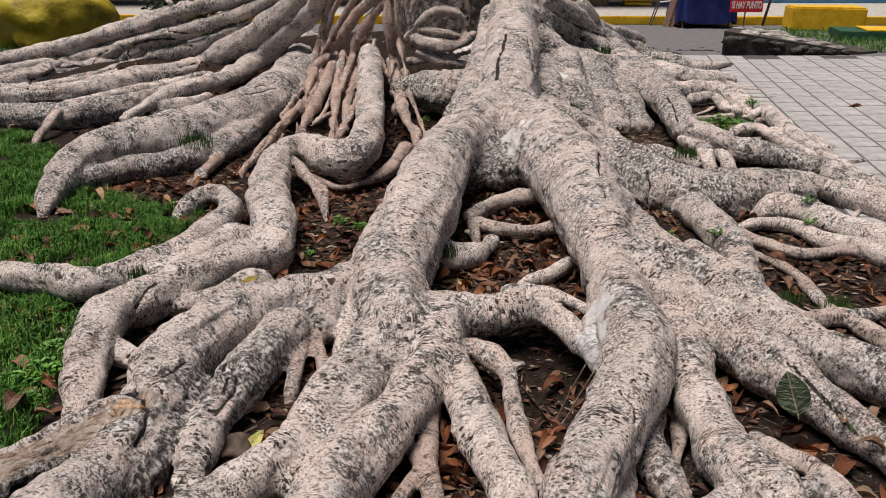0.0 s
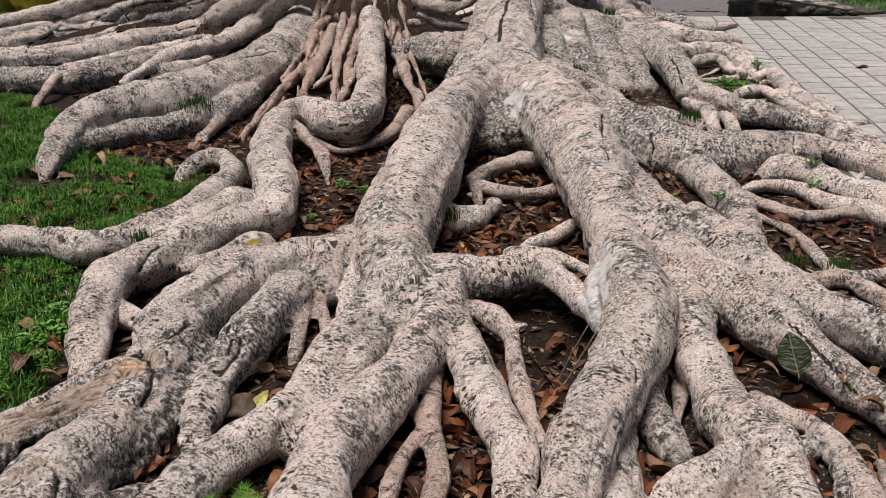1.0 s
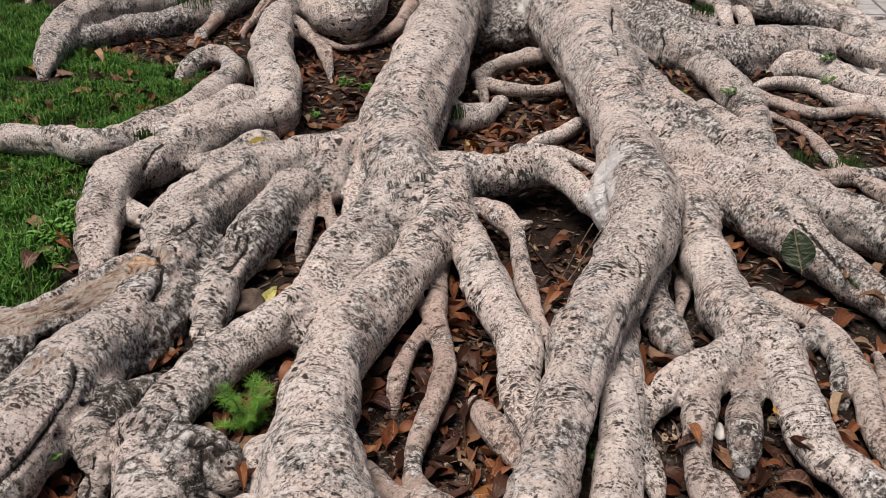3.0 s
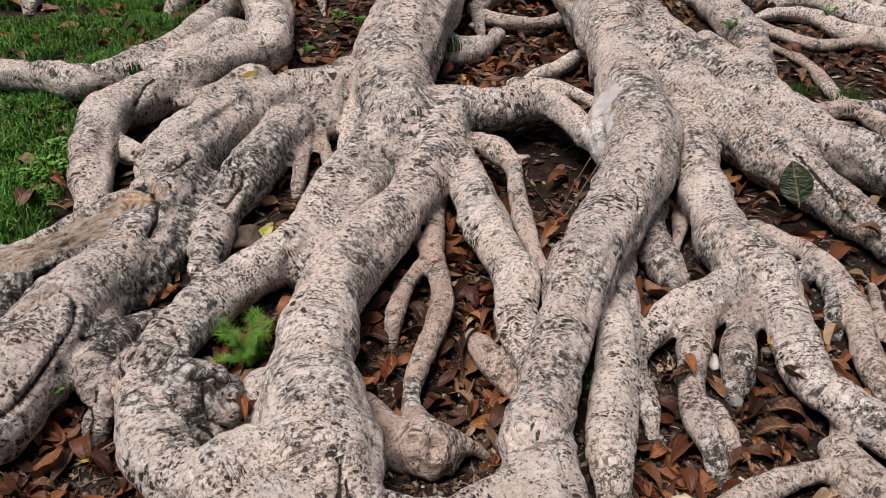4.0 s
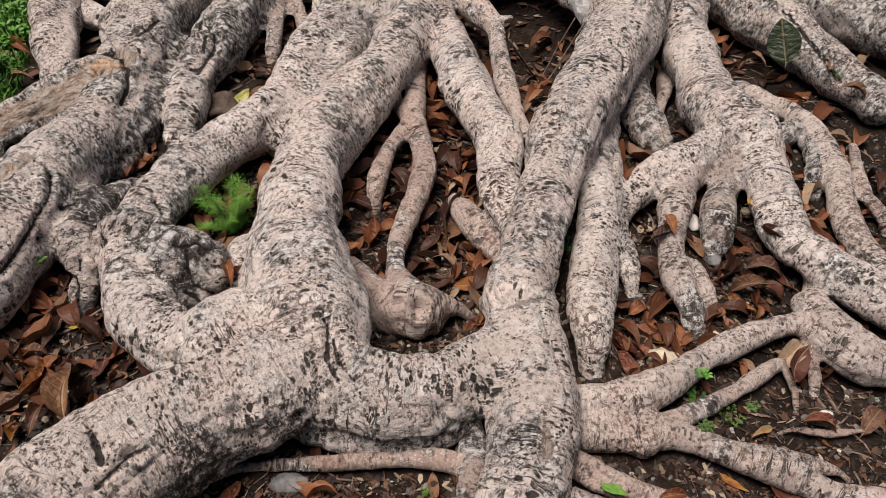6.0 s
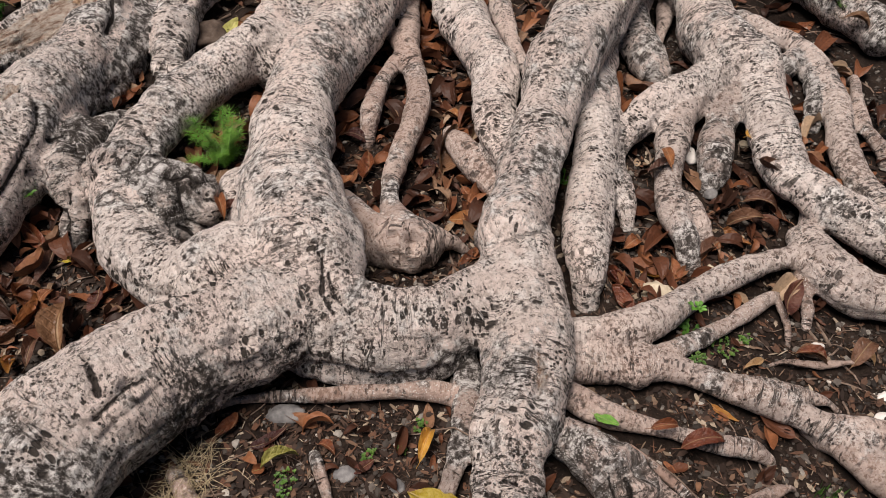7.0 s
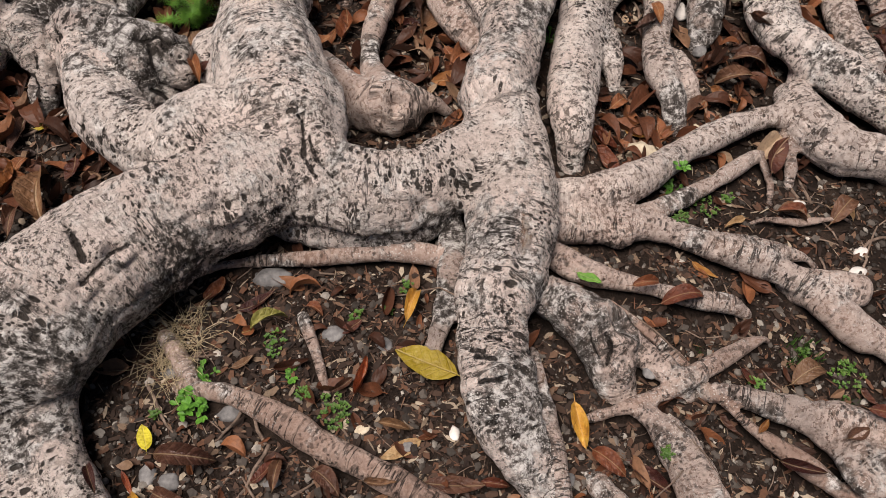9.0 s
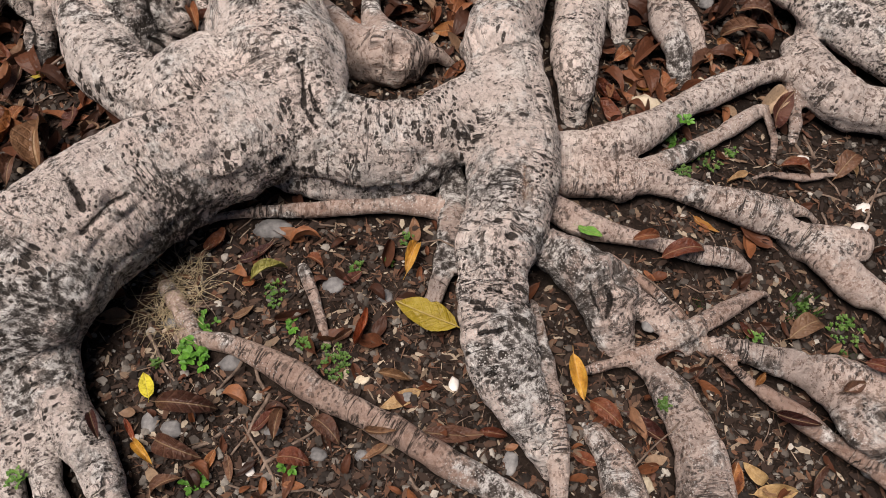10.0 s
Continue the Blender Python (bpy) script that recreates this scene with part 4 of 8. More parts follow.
root((-0.442, 1.318, 0.047, 0.046), (-0.401, 1.177, 0.061, 0.051), (-0.371, 1.05, 0.073, 0.054), fused=True)
root((-0.293, 0.881, 0.12, 0.094), (-0.363, 0.839, 0.126, 0.104), (-0.437, 0.802, 0.127, 0.108), (-0.511, 0.755, 0.128, 0.112), (-0.582, 0.692, 0.13, 0.117), (-0.642, 0.618, 0.127, 0.116), (-0.678, 0.553, 0.117, 0.106), (-0.691, 0.489, 0.098, 0.085), gnarl=0.6, crust=0.3, fused=True)
root((-0.668, 0.504, 0.065, 0.069), (-0.639, 0.425, 0.052, 0.056), (-0.593, 0.349, 0.04, 0.043), (-0.546, 0.274, 0.031, 0.035), (-0.509, 0.211, 0.025, 0.031), (-0.478, 0.158, -0.049, 0.019), crust=0.2)
root((-0.698, 0.492, 0.044, 0.055), (-0.679, 0.393, 0.032, 0.04), (-0.643, 0.299, 0.021, 0.026), (-0.608, 0.216, 0.019, 0.024), (-0.586, 0.167, -0.044, 0.014), crust=0.2)
root((-0.735, 0.486, 0.036, 0.046), (-0.727, 0.387, 0.028, 0.035), (-0.703, 0.302, 0.021, 0.026), (-0.682, 0.229, 0.018, 0.022), (-0.668, 0.179, -0.043, 0.013), crust=0.2)
root((-0.333, 0.94, 0.117, 0.096), (-0.252, 0.911, 0.115, 0.095), (-0.162, 0.876, 0.103, 0.082), (-0.073, 0.86, 0.097, 0.078), (0.005, 0.87, 0.094, 0.076), (0.086, 0.911, 0.092, 0.075), (0.161, 0.979, 0.086, 0.071), crust=0.3, fused=True)
root((-0.28, 0.856, 0.038, 0.048), (-0.165, 0.831, 0.041, 0.051), (-0.052, 0.831, 0.045, 0.056), (0.039, 0.858, 0.041, 0.051), crust=0.6, fused=True)
root((-0.347, 0.817, 0.139, 0.049), (-0.374, 0.798, 0.121, 0.038), gnarl=0.8, crust=0.3, fused=True)
root((-0.416, 0.998, 0.139, 0.086), (-0.479, 0.96, 0.133, 0.079), fused=True)
root((-0.449, 0.745, -0.035, 0.005), (-0.411, 0.752, 0.011, 0.009), (-0.362, 0.761, 0.014, 0.012), (-0.297, 0.764, 0.015, 0.013), (-0.219, 0.764, 0.015, 0.013), (-0.142, 0.765, 0.018, 0.016), (-0.07, 0.767, 0.02, 0.018), (-0.02, 0.764, 0.022, 0.02), (0.035, 0.754, 0.02, 0.018), (0.082, 0.744, -0.041, 0.011), young=0.7)
root((0.064, 0.886, 0.019, 0.023), (0.07, 0.778, 0.02, 0.025), (0.063, 0.69, 0.022, 0.028), (0.042, 0.622, 0.022, 0.027), (0.023, 0.571, 0.016, 0.02), (0.005, 0.524, -0.042, 0.012), crust=0.7, young=0.45)
root((0.683, 2.337, 0.083, 0.066), (0.564, 2.114, 0.076, 0.062), (0.502, 1.891, 0.067, 0.055), (0.47, 1.686, 0.064, 0.055), (0.44, 1.524, 0.063, 0.058), (0.423, 1.399, 0.06, 0.059), (0.393, 1.289, 0.053, 0.054), (0.373, 1.202, 0.048, 0.052), (0.346, 1.105, 0.042, 0.048), (0.343, 1.032, 0.032, 0.04), (0.34, 0.963, -0.054, 0.024), crust=0.1)
root((0.443, 1.366, 0.034, 0.049), (0.467, 1.297, 0.023, 0.038), (0.472, 1.235, 0.009, 0.024), (0.476, 1.181, -0.045, 0.015), crust=0.3)
root((0.667, 2.247, 0.074, 0.068), (0.621, 2.04, 0.064, 0.061), (0.613, 1.876, 0.057, 0.058), (0.637, 1.764, 0.04, 0.044), (0.674, 1.729, 0.018, 0.022), (0.712, 1.694, -0.043, 0.013), crust=0.5)
root((0.79, 2.235, 0.04, 0.025), (0.741, 2.061, 0.029, 0.024), (0.703, 1.949, 0.015, 0.019), (0.687, 1.904, -0.041, 0.011), young=0.4)
root((0.852, 2.672, 0.102, 0.09), (0.862, 2.465, 0.103, 0.085), (0.829, 2.243, 0.103, 0.079), (0.805, 2.028, 0.107, 0.077), (0.799, 1.85, 0.113, 0.079), (0.815, 1.727, 0.123, 0.084), (0.813, 1.632, 0.118, 0.072), crust=0.1, fused=True)
root((0.859, 1.662, 0.13, 0.068), (0.786, 1.645, 0.107, 0.057), (0.688, 1.597, 0.091, 0.053), (0.592, 1.549, 0.076, 0.05), (0.534, 1.497, 0.055, 0.04), (0.504, 1.469, 0.033, 0.029), (0.461, 1.429, -0.047, 0.017))
root((0.709, 1.599, 0.07, 0.051), (0.646, 1.512, 0.059, 0.044), (0.607, 1.406, 0.05, 0.039), (0.58, 1.295, 0.041, 0.037), (0.573, 1.199, 0.035, 0.037), (0.587, 1.131, 0.023, 0.028), (0.598, 1.074, -0.047, 0.017), young=0.3, crust=0.2)
root((0.618, 1.26, 0.019, 0.03), (0.639, 1.195, 0.009, 0.024), (0.655, 1.143, -0.044, 0.014), young=0.3)
root((0.824, 1.624, 0.086, 0.051), (0.779, 1.547, 0.064, 0.043), (0.738, 1.459, 0.046, 0.039), (0.707, 1.365, 0.028, 0.035), (0.687, 1.303, -0.051, 0.021), young=0.35, crust=0.4)
root((0.863, 1.633, 0.115, 0.068), (0.859, 1.527, 0.098, 0.058), (0.85, 1.406, 0.09, 0.058), (0.857, 1.299, 0.077, 0.054), (0.897, 1.23, 0.07, 0.055), (0.956, 1.163, 0.063, 0.057), (1.012, 1.095, 0.051, 0.053), (1.076, 1.022, 0.038, 0.047))
root((0.916, 1.231, 0.021, 0.032), (0.878, 1.168, 0.011, 0.026), (0.849, 1.12, -0.046, 0.016))
root((0.954, 2.01, 0.039, 0.024), (0.995, 1.918, 0.041, 0.03), (1.066, 1.853, 0.042, 0.034), (1.107, 1.737, 0.042, 0.038), (1.089, 1.572, 0.037, 0.036), (1.049, 1.432, 0.034, 0.036), (1.048, 1.302, 0.031, 0.036), (1.073, 1.186, 0.025, 0.032), young=0.3)
root((0.95, 1.748, -0.051, 0.021), (1.011, 1.771, 0.028, 0.035), (1.076, 1.796, 0.028, 0.035), (1.08, 1.709, 0.025, 0.031), (1.038, 1.583, 0.019, 0.024), (1.021, 1.532, -0.045, 0.015), gnarl=1.2, crust=0.8)
root((1.214, 1.766, -0.039, 0.009), (1.2, 1.722, 0.023, 0.016), (1.163, 1.6, 0.023, 0.02), (1.151, 1.5, 0.02, 0.021), (1.168, 1.427, 0.016, 0.02), (1.18, 1.378, -0.042, 0.012), young=0.5)
root((1.15, 1.657, -0.037, 0.007), (1.139, 1.616, 0.01, 0.012), (1.107, 1.496, 0.014, 0.018), (1.075, 1.39, 0.014, 0.017), (1.061, 1.345, -0.04, 0.01), young=0.5)
root((0.729, 2.978, 0.181, 0.163), (0.838, 2.837, 0.155, 0.14), (0.955, 2.682, 0.129, 0.117), (1.05, 2.509, 0.117, 0.111), (1.126, 2.321, 0.103, 0.103), (1.198, 2.161, 0.085, 0.088), (1.265, 2.021, 0.069, 0.077), (1.326, 1.894, 0.054, 0.067), crust=0.25, fused=True)
root((0.843, 3.286, 0.162, 0.152), (1.018, 3.074, 0.128, 0.116), (1.153, 2.886, 0.107, 0.097), (1.266, 2.663, 0.097, 0.091), (1.369, 2.452, 0.09, 0.087), (1.475, 2.277, 0.081, 0.082), (1.563, 2.153, 0.069, 0.073), crust=0.3, fused=True)
root((1.197, 3.496, 0.052, 0.065), (1.333, 3.177, 0.043, 0.06), (1.401, 2.954, 0.024, 0.043), (1.423, 2.885, -0.056, 0.026), crust=0.3)
root((0.001, 2.647, 0.029, 0.024), (-0.021, 2.342, 0.03, 0.026), (-0.036, 2.077, 0.031, 0.029), (-0.047, 1.899, 0.033, 0.033), (-0.027, 1.739, 0.033, 0.034), (-0.018, 1.618, 0.033, 0.035), (-0.054, 1.488, 0.029, 0.032), (-0.084, 1.369, 0.025, 0.028), (-0.089, 1.265, 0.023, 0.027), (-0.062, 1.183, 0.034, 0.042), (-0.033, 1.12, 0.037, 0.046), young=0.6)
root((-0.058, 1.845, 0.033, 0.029), (-0.098, 1.775, 0.027, 0.025), (-0.131, 1.678, 0.025, 0.028), (-0.148, 1.575, 0.024, 0.03), (-0.157, 1.516, -0.048, 0.018), young=0.6)
root((-0.162, 1.153, -0.056, 0.026), (-0.09, 1.14, 0.035, 0.043), (-0.045, 1.132, 0.043, 0.053), (0.006, 1.151, 0.029, 0.036), (0.051, 1.154, 0.015, 0.018), (0.099, 1.156, -0.041, 0.011), gnarl=1, young=0.55)
root((0.059, 1.533, 0.017, 0.021), (0.098, 1.432, 0.028, 0.036), (0.148, 1.342, 0.027, 0.033), (0.18, 1.292, 0.017, 0.022), young=0.5)
root((-0.189, 2.103, 0.017, 0.021), (-0.1, 1.971, 0.024, 0.023), (-0.05, 1.848, 0.031, 0.026), young=0.6)
root((0.254, 0.878, 0.043, 0.042), (0.329, 0.873, 0.043, 0.04), (0.406, 0.884, 0.044, 0.042), (0.491, 0.924, 0.043, 0.04), (0.593, 0.993, 0.038, 0.034), (0.708, 1.045, 0.034, 0.029), (0.804, 1.069, 0.034, 0.028), (0.862, 1.083, 0.03, 0.023), young=0.25)
root((0.833, 1.089, 0.014, 0.018), (0.817, 1.01, 0.013, 0.016), (0.808, 0.943, 0.011, 0.013), (0.802, 0.9, -0.038, 0.008), young=0.6)
root((0.852, 1.12, 0.037, 0.046), (0.867, 1.024, 0.043, 0.054), (0.926, 0.962, 0.041, 0.051), (1.004, 0.94, 0.037, 0.046), (1.077, 0.92, -0.057, 0.027), young=0.25)
root((0.409, 0.796, 0.027, 0.034), (0.49, 0.843, 0.019, 0.023), (0.57, 0.88, 0.016, 0.02), (0.654, 0.925, 0.016, 0.02), (0.716, 0.966, 0.014, 0.017), (0.755, 0.988, 0.009, 0.011), (0.791, 1.008, -0.037, 0.007), young=0.5)
root((0.752, 0.977, 0.008, 0.01), (0.754, 0.932, 0.007, 0.008), (0.75, 0.89, 0.005, 0.006), (0.746, 0.854, -0.034, 0.004), young=0.7)
root((0.247, 0.817, 0.033, 0.041), (0.309, 0.81, 0.03, 0.037), (0.366, 0.808, 0.025, 0.032), (0.436, 0.812, 0.022, 0.027), young=0.4)
root((0.416, 0.824, 0.024, 0.03), (0.511, 0.789, 0.023, 0.028), (0.591, 0.748, 0.023, 0.029), (0.661, 0.719, 0.022, 0.027), (0.715, 0.681, 0.022, 0.027), (0.763, 0.635, 0.022, 0.028), (0.813, 0.572, 0.021, 0.027), (0.869, 0.507, 0.02, 0.025), (0.941, 0.441, 0.017, 0.021), young=0.4)
root((0.585, 0.764, 0.018, 0.022), (0.671, 0.749, 0.018, 0.022), (0.745, 0.73, 0.014, 0.018), (0.778, 0.72, 0.007, 0.009), (0.816, 0.709, -0.035, 0.005), young=0.55)
root((0.7, 0.682, -0.045, 0.015), (0.753, 0.665, 0.021, 0.026), (0.81, 0.647, 0.023, 0.029), (0.88, 0.631, 0.022, 0.028), young=0.5)
root((0.257, 0.754, 0.02, 0.024), (0.307, 0.717, 0.023, 0.029), (0.368, 0.688, 0.021, 0.027), (0.43, 0.671, 0.016, 0.022), (0.511, 0.644, 0.014, 0.019), (0.602, 0.622, 0.012, 0.017), (0.647, 0.611, -0.04, 0.01), young=0.5)
root((0.685, 0.828, -0.034, 0.004), (0.721, 0.82, 0.006, 0.007), (0.787, 0.807, 0.006, 0.008), (0.884, 0.816, 0.006, 0.007), (0.92, 0.819, -0.034, 0.004), young=0.7)
root((0.229, 0.651, 0.034, 0.037), (0.278, 0.612, 0.036, 0.049), (0.321, 0.571, 0.032, 0.055), (0.34, 0.514, 0.017, 0.046), (0.364, 0.442, -0.057, 0.027), gnarl=0.8, young=0.35, crust=0.3)
root((0.381, 0.558, 0.017, 0.021), (0.416, 0.516, 0.018, 0.023), (0.456, 0.476, 0.017, 0.021), (0.492, 0.44, -0.042, 0.012), young=0.4)
root((0.246, 0.404, -0.034, 0.004), (0.282, 0.412, 0.014, 0.007), (0.344, 0.426, 0.017, 0.011), (0.425, 0.451, 0.021, 0.015), (0.509, 0.491, 0.024, 0.019), (0.593, 0.532, 0.024, 0.018), (0.636, 0.548, 0.018, 0.01), (0.673, 0.561, -0.036, 0.006), young=0.7)
root((0.344, 0.669, -0.035, 0.005), (0.369, 0.641, 0.008, 0.008), (0.428, 0.572, 0.009, 0.01), (0.485, 0.501, 0.007, 0.008), (0.509, 0.471, -0.035, 0.005), young=0.85)
root((0.354, 0.463, -0.04, 0.01), (0.381, 0.426, 0.013, 0.016), (0.416, 0.379, 0.024, 0.03), (0.439, 0.318, 0.029, 0.037), (0.45, 0.256, 0.036, 0.045), (0.447, 0.191, 0.04, 0.05), (0.438, 0.122, 0.036, 0.045), (0.429, 0.048, -0.057, 0.027), young=0.5, crust=0.3)
root((0.268, 0.336, -0.045, 0.015), (0.292, 0.286, 0, 0.025), (0.316, 0.235, 0.009, 0.036), (0.316, 0.175, 0.01, 0.037), young=0.5, crust=0.3)
root((0.485, 0.467, -0.039, 0.009), (0.526, 0.451, 0.012, 0.014), (0.59, 0.426, 0.019, 0.021), (0.659, 0.4, 0.023, 0.024), (0.716, 0.354, 0.028, 0.028), (0.738, 0.295, 0.039, 0.039), (0.749, 0.266, 0.038, 0.034), (0.772, 0.206, -0.051, 0.021), gnarl=0.8, young=0.45, crust=0.4)
root((0.72, 0.374, 0.032, 0.04), (0.77, 0.349, 0.038, 0.047), (0.837, 0.306, 0.036, 0.045), young=0.45)
root((0.489, 0.49, -0.035, 0.005), (0.512, 0.459, 0.011, 0.008), (0.575, 0.376, 0.013, 0.012), (0.641, 0.316, 0.014, 0.015), (0.703, 0.254, 0.015, 0.016), (0.764, 0.2, 0.014, 0.017), (0.818, 0.156, 0.013, 0.017), young=0.85)
root((0.725, 0.669, -0.043, 0.013), (0.756, 0.627, 0.017, 0.022), (0.802, 0.563, 0.021, 0.026), (0.851, 0.509, 0.019, 0.023), young=0.6)
root((-2.269, 4.175, -0.061, 0.031), (-2.286, 4.255, 0.041, 0.052), (-2.346, 4.54, 0.073, 0.089), (-2.376, 4.899, 0.109, 0.132), (-2.308, 5.147, 0.128, 0.153), (-2.142, 5.323, 0.143, 0.169), (-1.919, 5.492, 0.155, 0.182), (-1.704, 5.904, 0.164, 0.19), (-1.518, 6.443, 0.178, 0.205), (-1.441, 7.441, 0.195, 0.224), (-1.613, 9.301, 0.207, 0.237), (-1.855, 11.517, 0.226, 0.258), crust=0.5, fused=True)
root((-2.326, 4.667, -0.069, 0.039), (-2.267, 4.74, 0.031, 0.064), (-2.095, 4.952, 0.045, 0.082), (-1.844, 5.095, 0.056, 0.095), (-1.618, 5.389, 0.066, 0.108), (-1.508, 5.955, 0.078, 0.122), crust=0.8, fused=True)
root((0.426, 5.603, 0.283, 0.204), (0.312, 5.138, 0.247, 0.196), (0.232, 4.83, 0.192, 0.165), (0.184, 4.655, 0.13, 0.125), crust=1.0, fused=True)
root((0.492, 5.179, 0.257, 0.171), (0.428, 4.818, 0.195, 0.15), (0.345, 4.614, 0.124, 0.118), crust=1.0, fused=True)
root((-1.249, 12.388, 0.382, 0.103), (-1.177, 9.005, 0.309, 0.089), (-1.095, 7.264, 0.225, 0.062), (-1.075, 6.142, 0.148, 0.045), (-1.084, 5.899, 0.078, 0.035), young=0.75)
root((-0.979, 10.767, 0.378, 0.098), (-0.89, 8.665, 0.292, 0.073), (-0.82, 6.802, 0.206, 0.049), (-0.741, 5.835, 0.127, 0.034), young=0.75)
root((-0.983, 12.064, 0.41, 0.075), (-0.751, 8.124, 0.308, 0.052), (-0.72, 6.505, 0.213, 0.038), (-0.759, 5.565, 0.126, 0.033), young=0.75)
root((-0.841, 11.687, 0.365, 0.081), (-0.483, 7.671, 0.265, 0.06), (-0.313, 6.224, 0.177, 0.054), (-0.202, 5.799, 0.084, 0.043), young=0.6)
root((-1.215, 8.119, 0.224, 0.092), (-1.172, 6.748, 0.167, 0.068), (-1.266, 6.076, 0.118, 0.053), (-1.273, 5.457, 0.07, 0.04), (-1.337, 5.029, 0.024, 0.03), (-1.346, 4.969, -0.048, 0.018), young=0.75)
root((-0.739, 12.464, 0.376, 0.095), (-0.462, 9.319, 0.269, 0.066), (-0.398, 7.578, 0.172, 0.049), (-0.415, 6.693, 0.081, 0.039), young=0.5)
root((-3.946, 9.244, 0.363, 0.104), (-3.683, 9.832, 0.497, 0.124), (-3.248, 10.258, 0.629, 0.143), (-2.735, 10.835, 0.764, 0.165), (-2.108, 11.571, 0.909, 0.199), crust=0.5)
root((-4.068, 10.49, 0.496, 0.095), (-3.685, 10.952, 0.661, 0.122), (-3.026, 10.823, 0.814, 0.134), (-2.304, 11.002, 0.971, 0.151), crust=0.4)
root((-2.633, 9.778, 0.538, 0.109), (-2.468, 10.599, 0.639, 0.133), (-2.314, 11.754, 0.746, 0.162), (-1.974, 12.763, 0.854, 0.193), crust=0.4)
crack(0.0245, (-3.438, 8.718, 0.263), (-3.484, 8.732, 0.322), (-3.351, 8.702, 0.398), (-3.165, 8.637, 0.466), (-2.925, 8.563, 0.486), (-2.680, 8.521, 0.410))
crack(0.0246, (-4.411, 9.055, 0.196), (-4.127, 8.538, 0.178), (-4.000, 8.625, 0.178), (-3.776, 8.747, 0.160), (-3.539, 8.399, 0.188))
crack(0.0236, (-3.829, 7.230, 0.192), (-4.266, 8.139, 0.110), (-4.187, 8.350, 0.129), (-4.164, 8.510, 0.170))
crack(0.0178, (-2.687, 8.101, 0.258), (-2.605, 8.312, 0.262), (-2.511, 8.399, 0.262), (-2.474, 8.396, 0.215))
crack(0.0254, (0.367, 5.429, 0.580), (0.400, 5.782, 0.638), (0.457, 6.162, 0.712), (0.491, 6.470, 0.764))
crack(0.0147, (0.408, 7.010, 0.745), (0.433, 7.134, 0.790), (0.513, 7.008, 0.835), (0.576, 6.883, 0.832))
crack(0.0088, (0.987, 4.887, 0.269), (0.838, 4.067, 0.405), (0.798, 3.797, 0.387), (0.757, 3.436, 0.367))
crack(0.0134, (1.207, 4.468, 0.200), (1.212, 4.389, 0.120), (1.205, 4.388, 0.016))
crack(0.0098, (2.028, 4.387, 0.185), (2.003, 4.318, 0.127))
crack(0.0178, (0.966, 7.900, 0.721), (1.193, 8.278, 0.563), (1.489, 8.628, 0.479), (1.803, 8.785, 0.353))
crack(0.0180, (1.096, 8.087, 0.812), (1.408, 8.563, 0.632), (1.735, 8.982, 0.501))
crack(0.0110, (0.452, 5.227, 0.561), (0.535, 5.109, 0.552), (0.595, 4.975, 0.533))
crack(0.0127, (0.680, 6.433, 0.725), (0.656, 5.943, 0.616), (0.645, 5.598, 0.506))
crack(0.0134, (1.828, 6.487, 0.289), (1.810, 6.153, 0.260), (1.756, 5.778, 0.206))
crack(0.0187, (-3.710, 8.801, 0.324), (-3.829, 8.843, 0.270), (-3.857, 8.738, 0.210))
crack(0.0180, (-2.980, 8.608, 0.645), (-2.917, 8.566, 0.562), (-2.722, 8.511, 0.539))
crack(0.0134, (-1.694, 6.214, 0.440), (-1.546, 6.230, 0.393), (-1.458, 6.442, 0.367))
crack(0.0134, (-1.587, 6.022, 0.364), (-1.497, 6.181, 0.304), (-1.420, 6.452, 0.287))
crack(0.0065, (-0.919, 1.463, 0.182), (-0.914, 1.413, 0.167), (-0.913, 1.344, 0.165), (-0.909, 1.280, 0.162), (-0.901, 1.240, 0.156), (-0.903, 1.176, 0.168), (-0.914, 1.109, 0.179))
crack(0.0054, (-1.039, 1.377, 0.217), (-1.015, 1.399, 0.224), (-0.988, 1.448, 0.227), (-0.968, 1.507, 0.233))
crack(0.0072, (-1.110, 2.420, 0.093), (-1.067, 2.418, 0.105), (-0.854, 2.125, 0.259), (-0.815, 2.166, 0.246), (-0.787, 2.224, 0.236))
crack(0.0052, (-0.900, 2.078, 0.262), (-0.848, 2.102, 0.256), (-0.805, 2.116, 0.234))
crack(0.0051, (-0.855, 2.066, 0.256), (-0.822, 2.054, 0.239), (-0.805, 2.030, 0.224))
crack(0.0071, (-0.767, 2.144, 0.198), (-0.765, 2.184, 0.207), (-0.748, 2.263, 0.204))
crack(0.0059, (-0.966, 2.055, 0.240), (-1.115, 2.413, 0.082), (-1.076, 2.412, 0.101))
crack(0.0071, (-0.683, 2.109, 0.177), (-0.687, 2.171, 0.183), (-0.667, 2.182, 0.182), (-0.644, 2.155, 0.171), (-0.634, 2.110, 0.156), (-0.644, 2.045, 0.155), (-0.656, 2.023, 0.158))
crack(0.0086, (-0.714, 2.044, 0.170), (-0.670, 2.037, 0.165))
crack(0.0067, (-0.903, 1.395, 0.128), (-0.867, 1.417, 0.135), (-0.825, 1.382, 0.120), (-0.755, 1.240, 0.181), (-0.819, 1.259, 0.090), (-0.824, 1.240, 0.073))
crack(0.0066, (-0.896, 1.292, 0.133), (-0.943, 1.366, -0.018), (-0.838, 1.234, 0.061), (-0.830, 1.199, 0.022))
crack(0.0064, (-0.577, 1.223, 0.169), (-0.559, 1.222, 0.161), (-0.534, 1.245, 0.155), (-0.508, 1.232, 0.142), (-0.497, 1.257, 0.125))
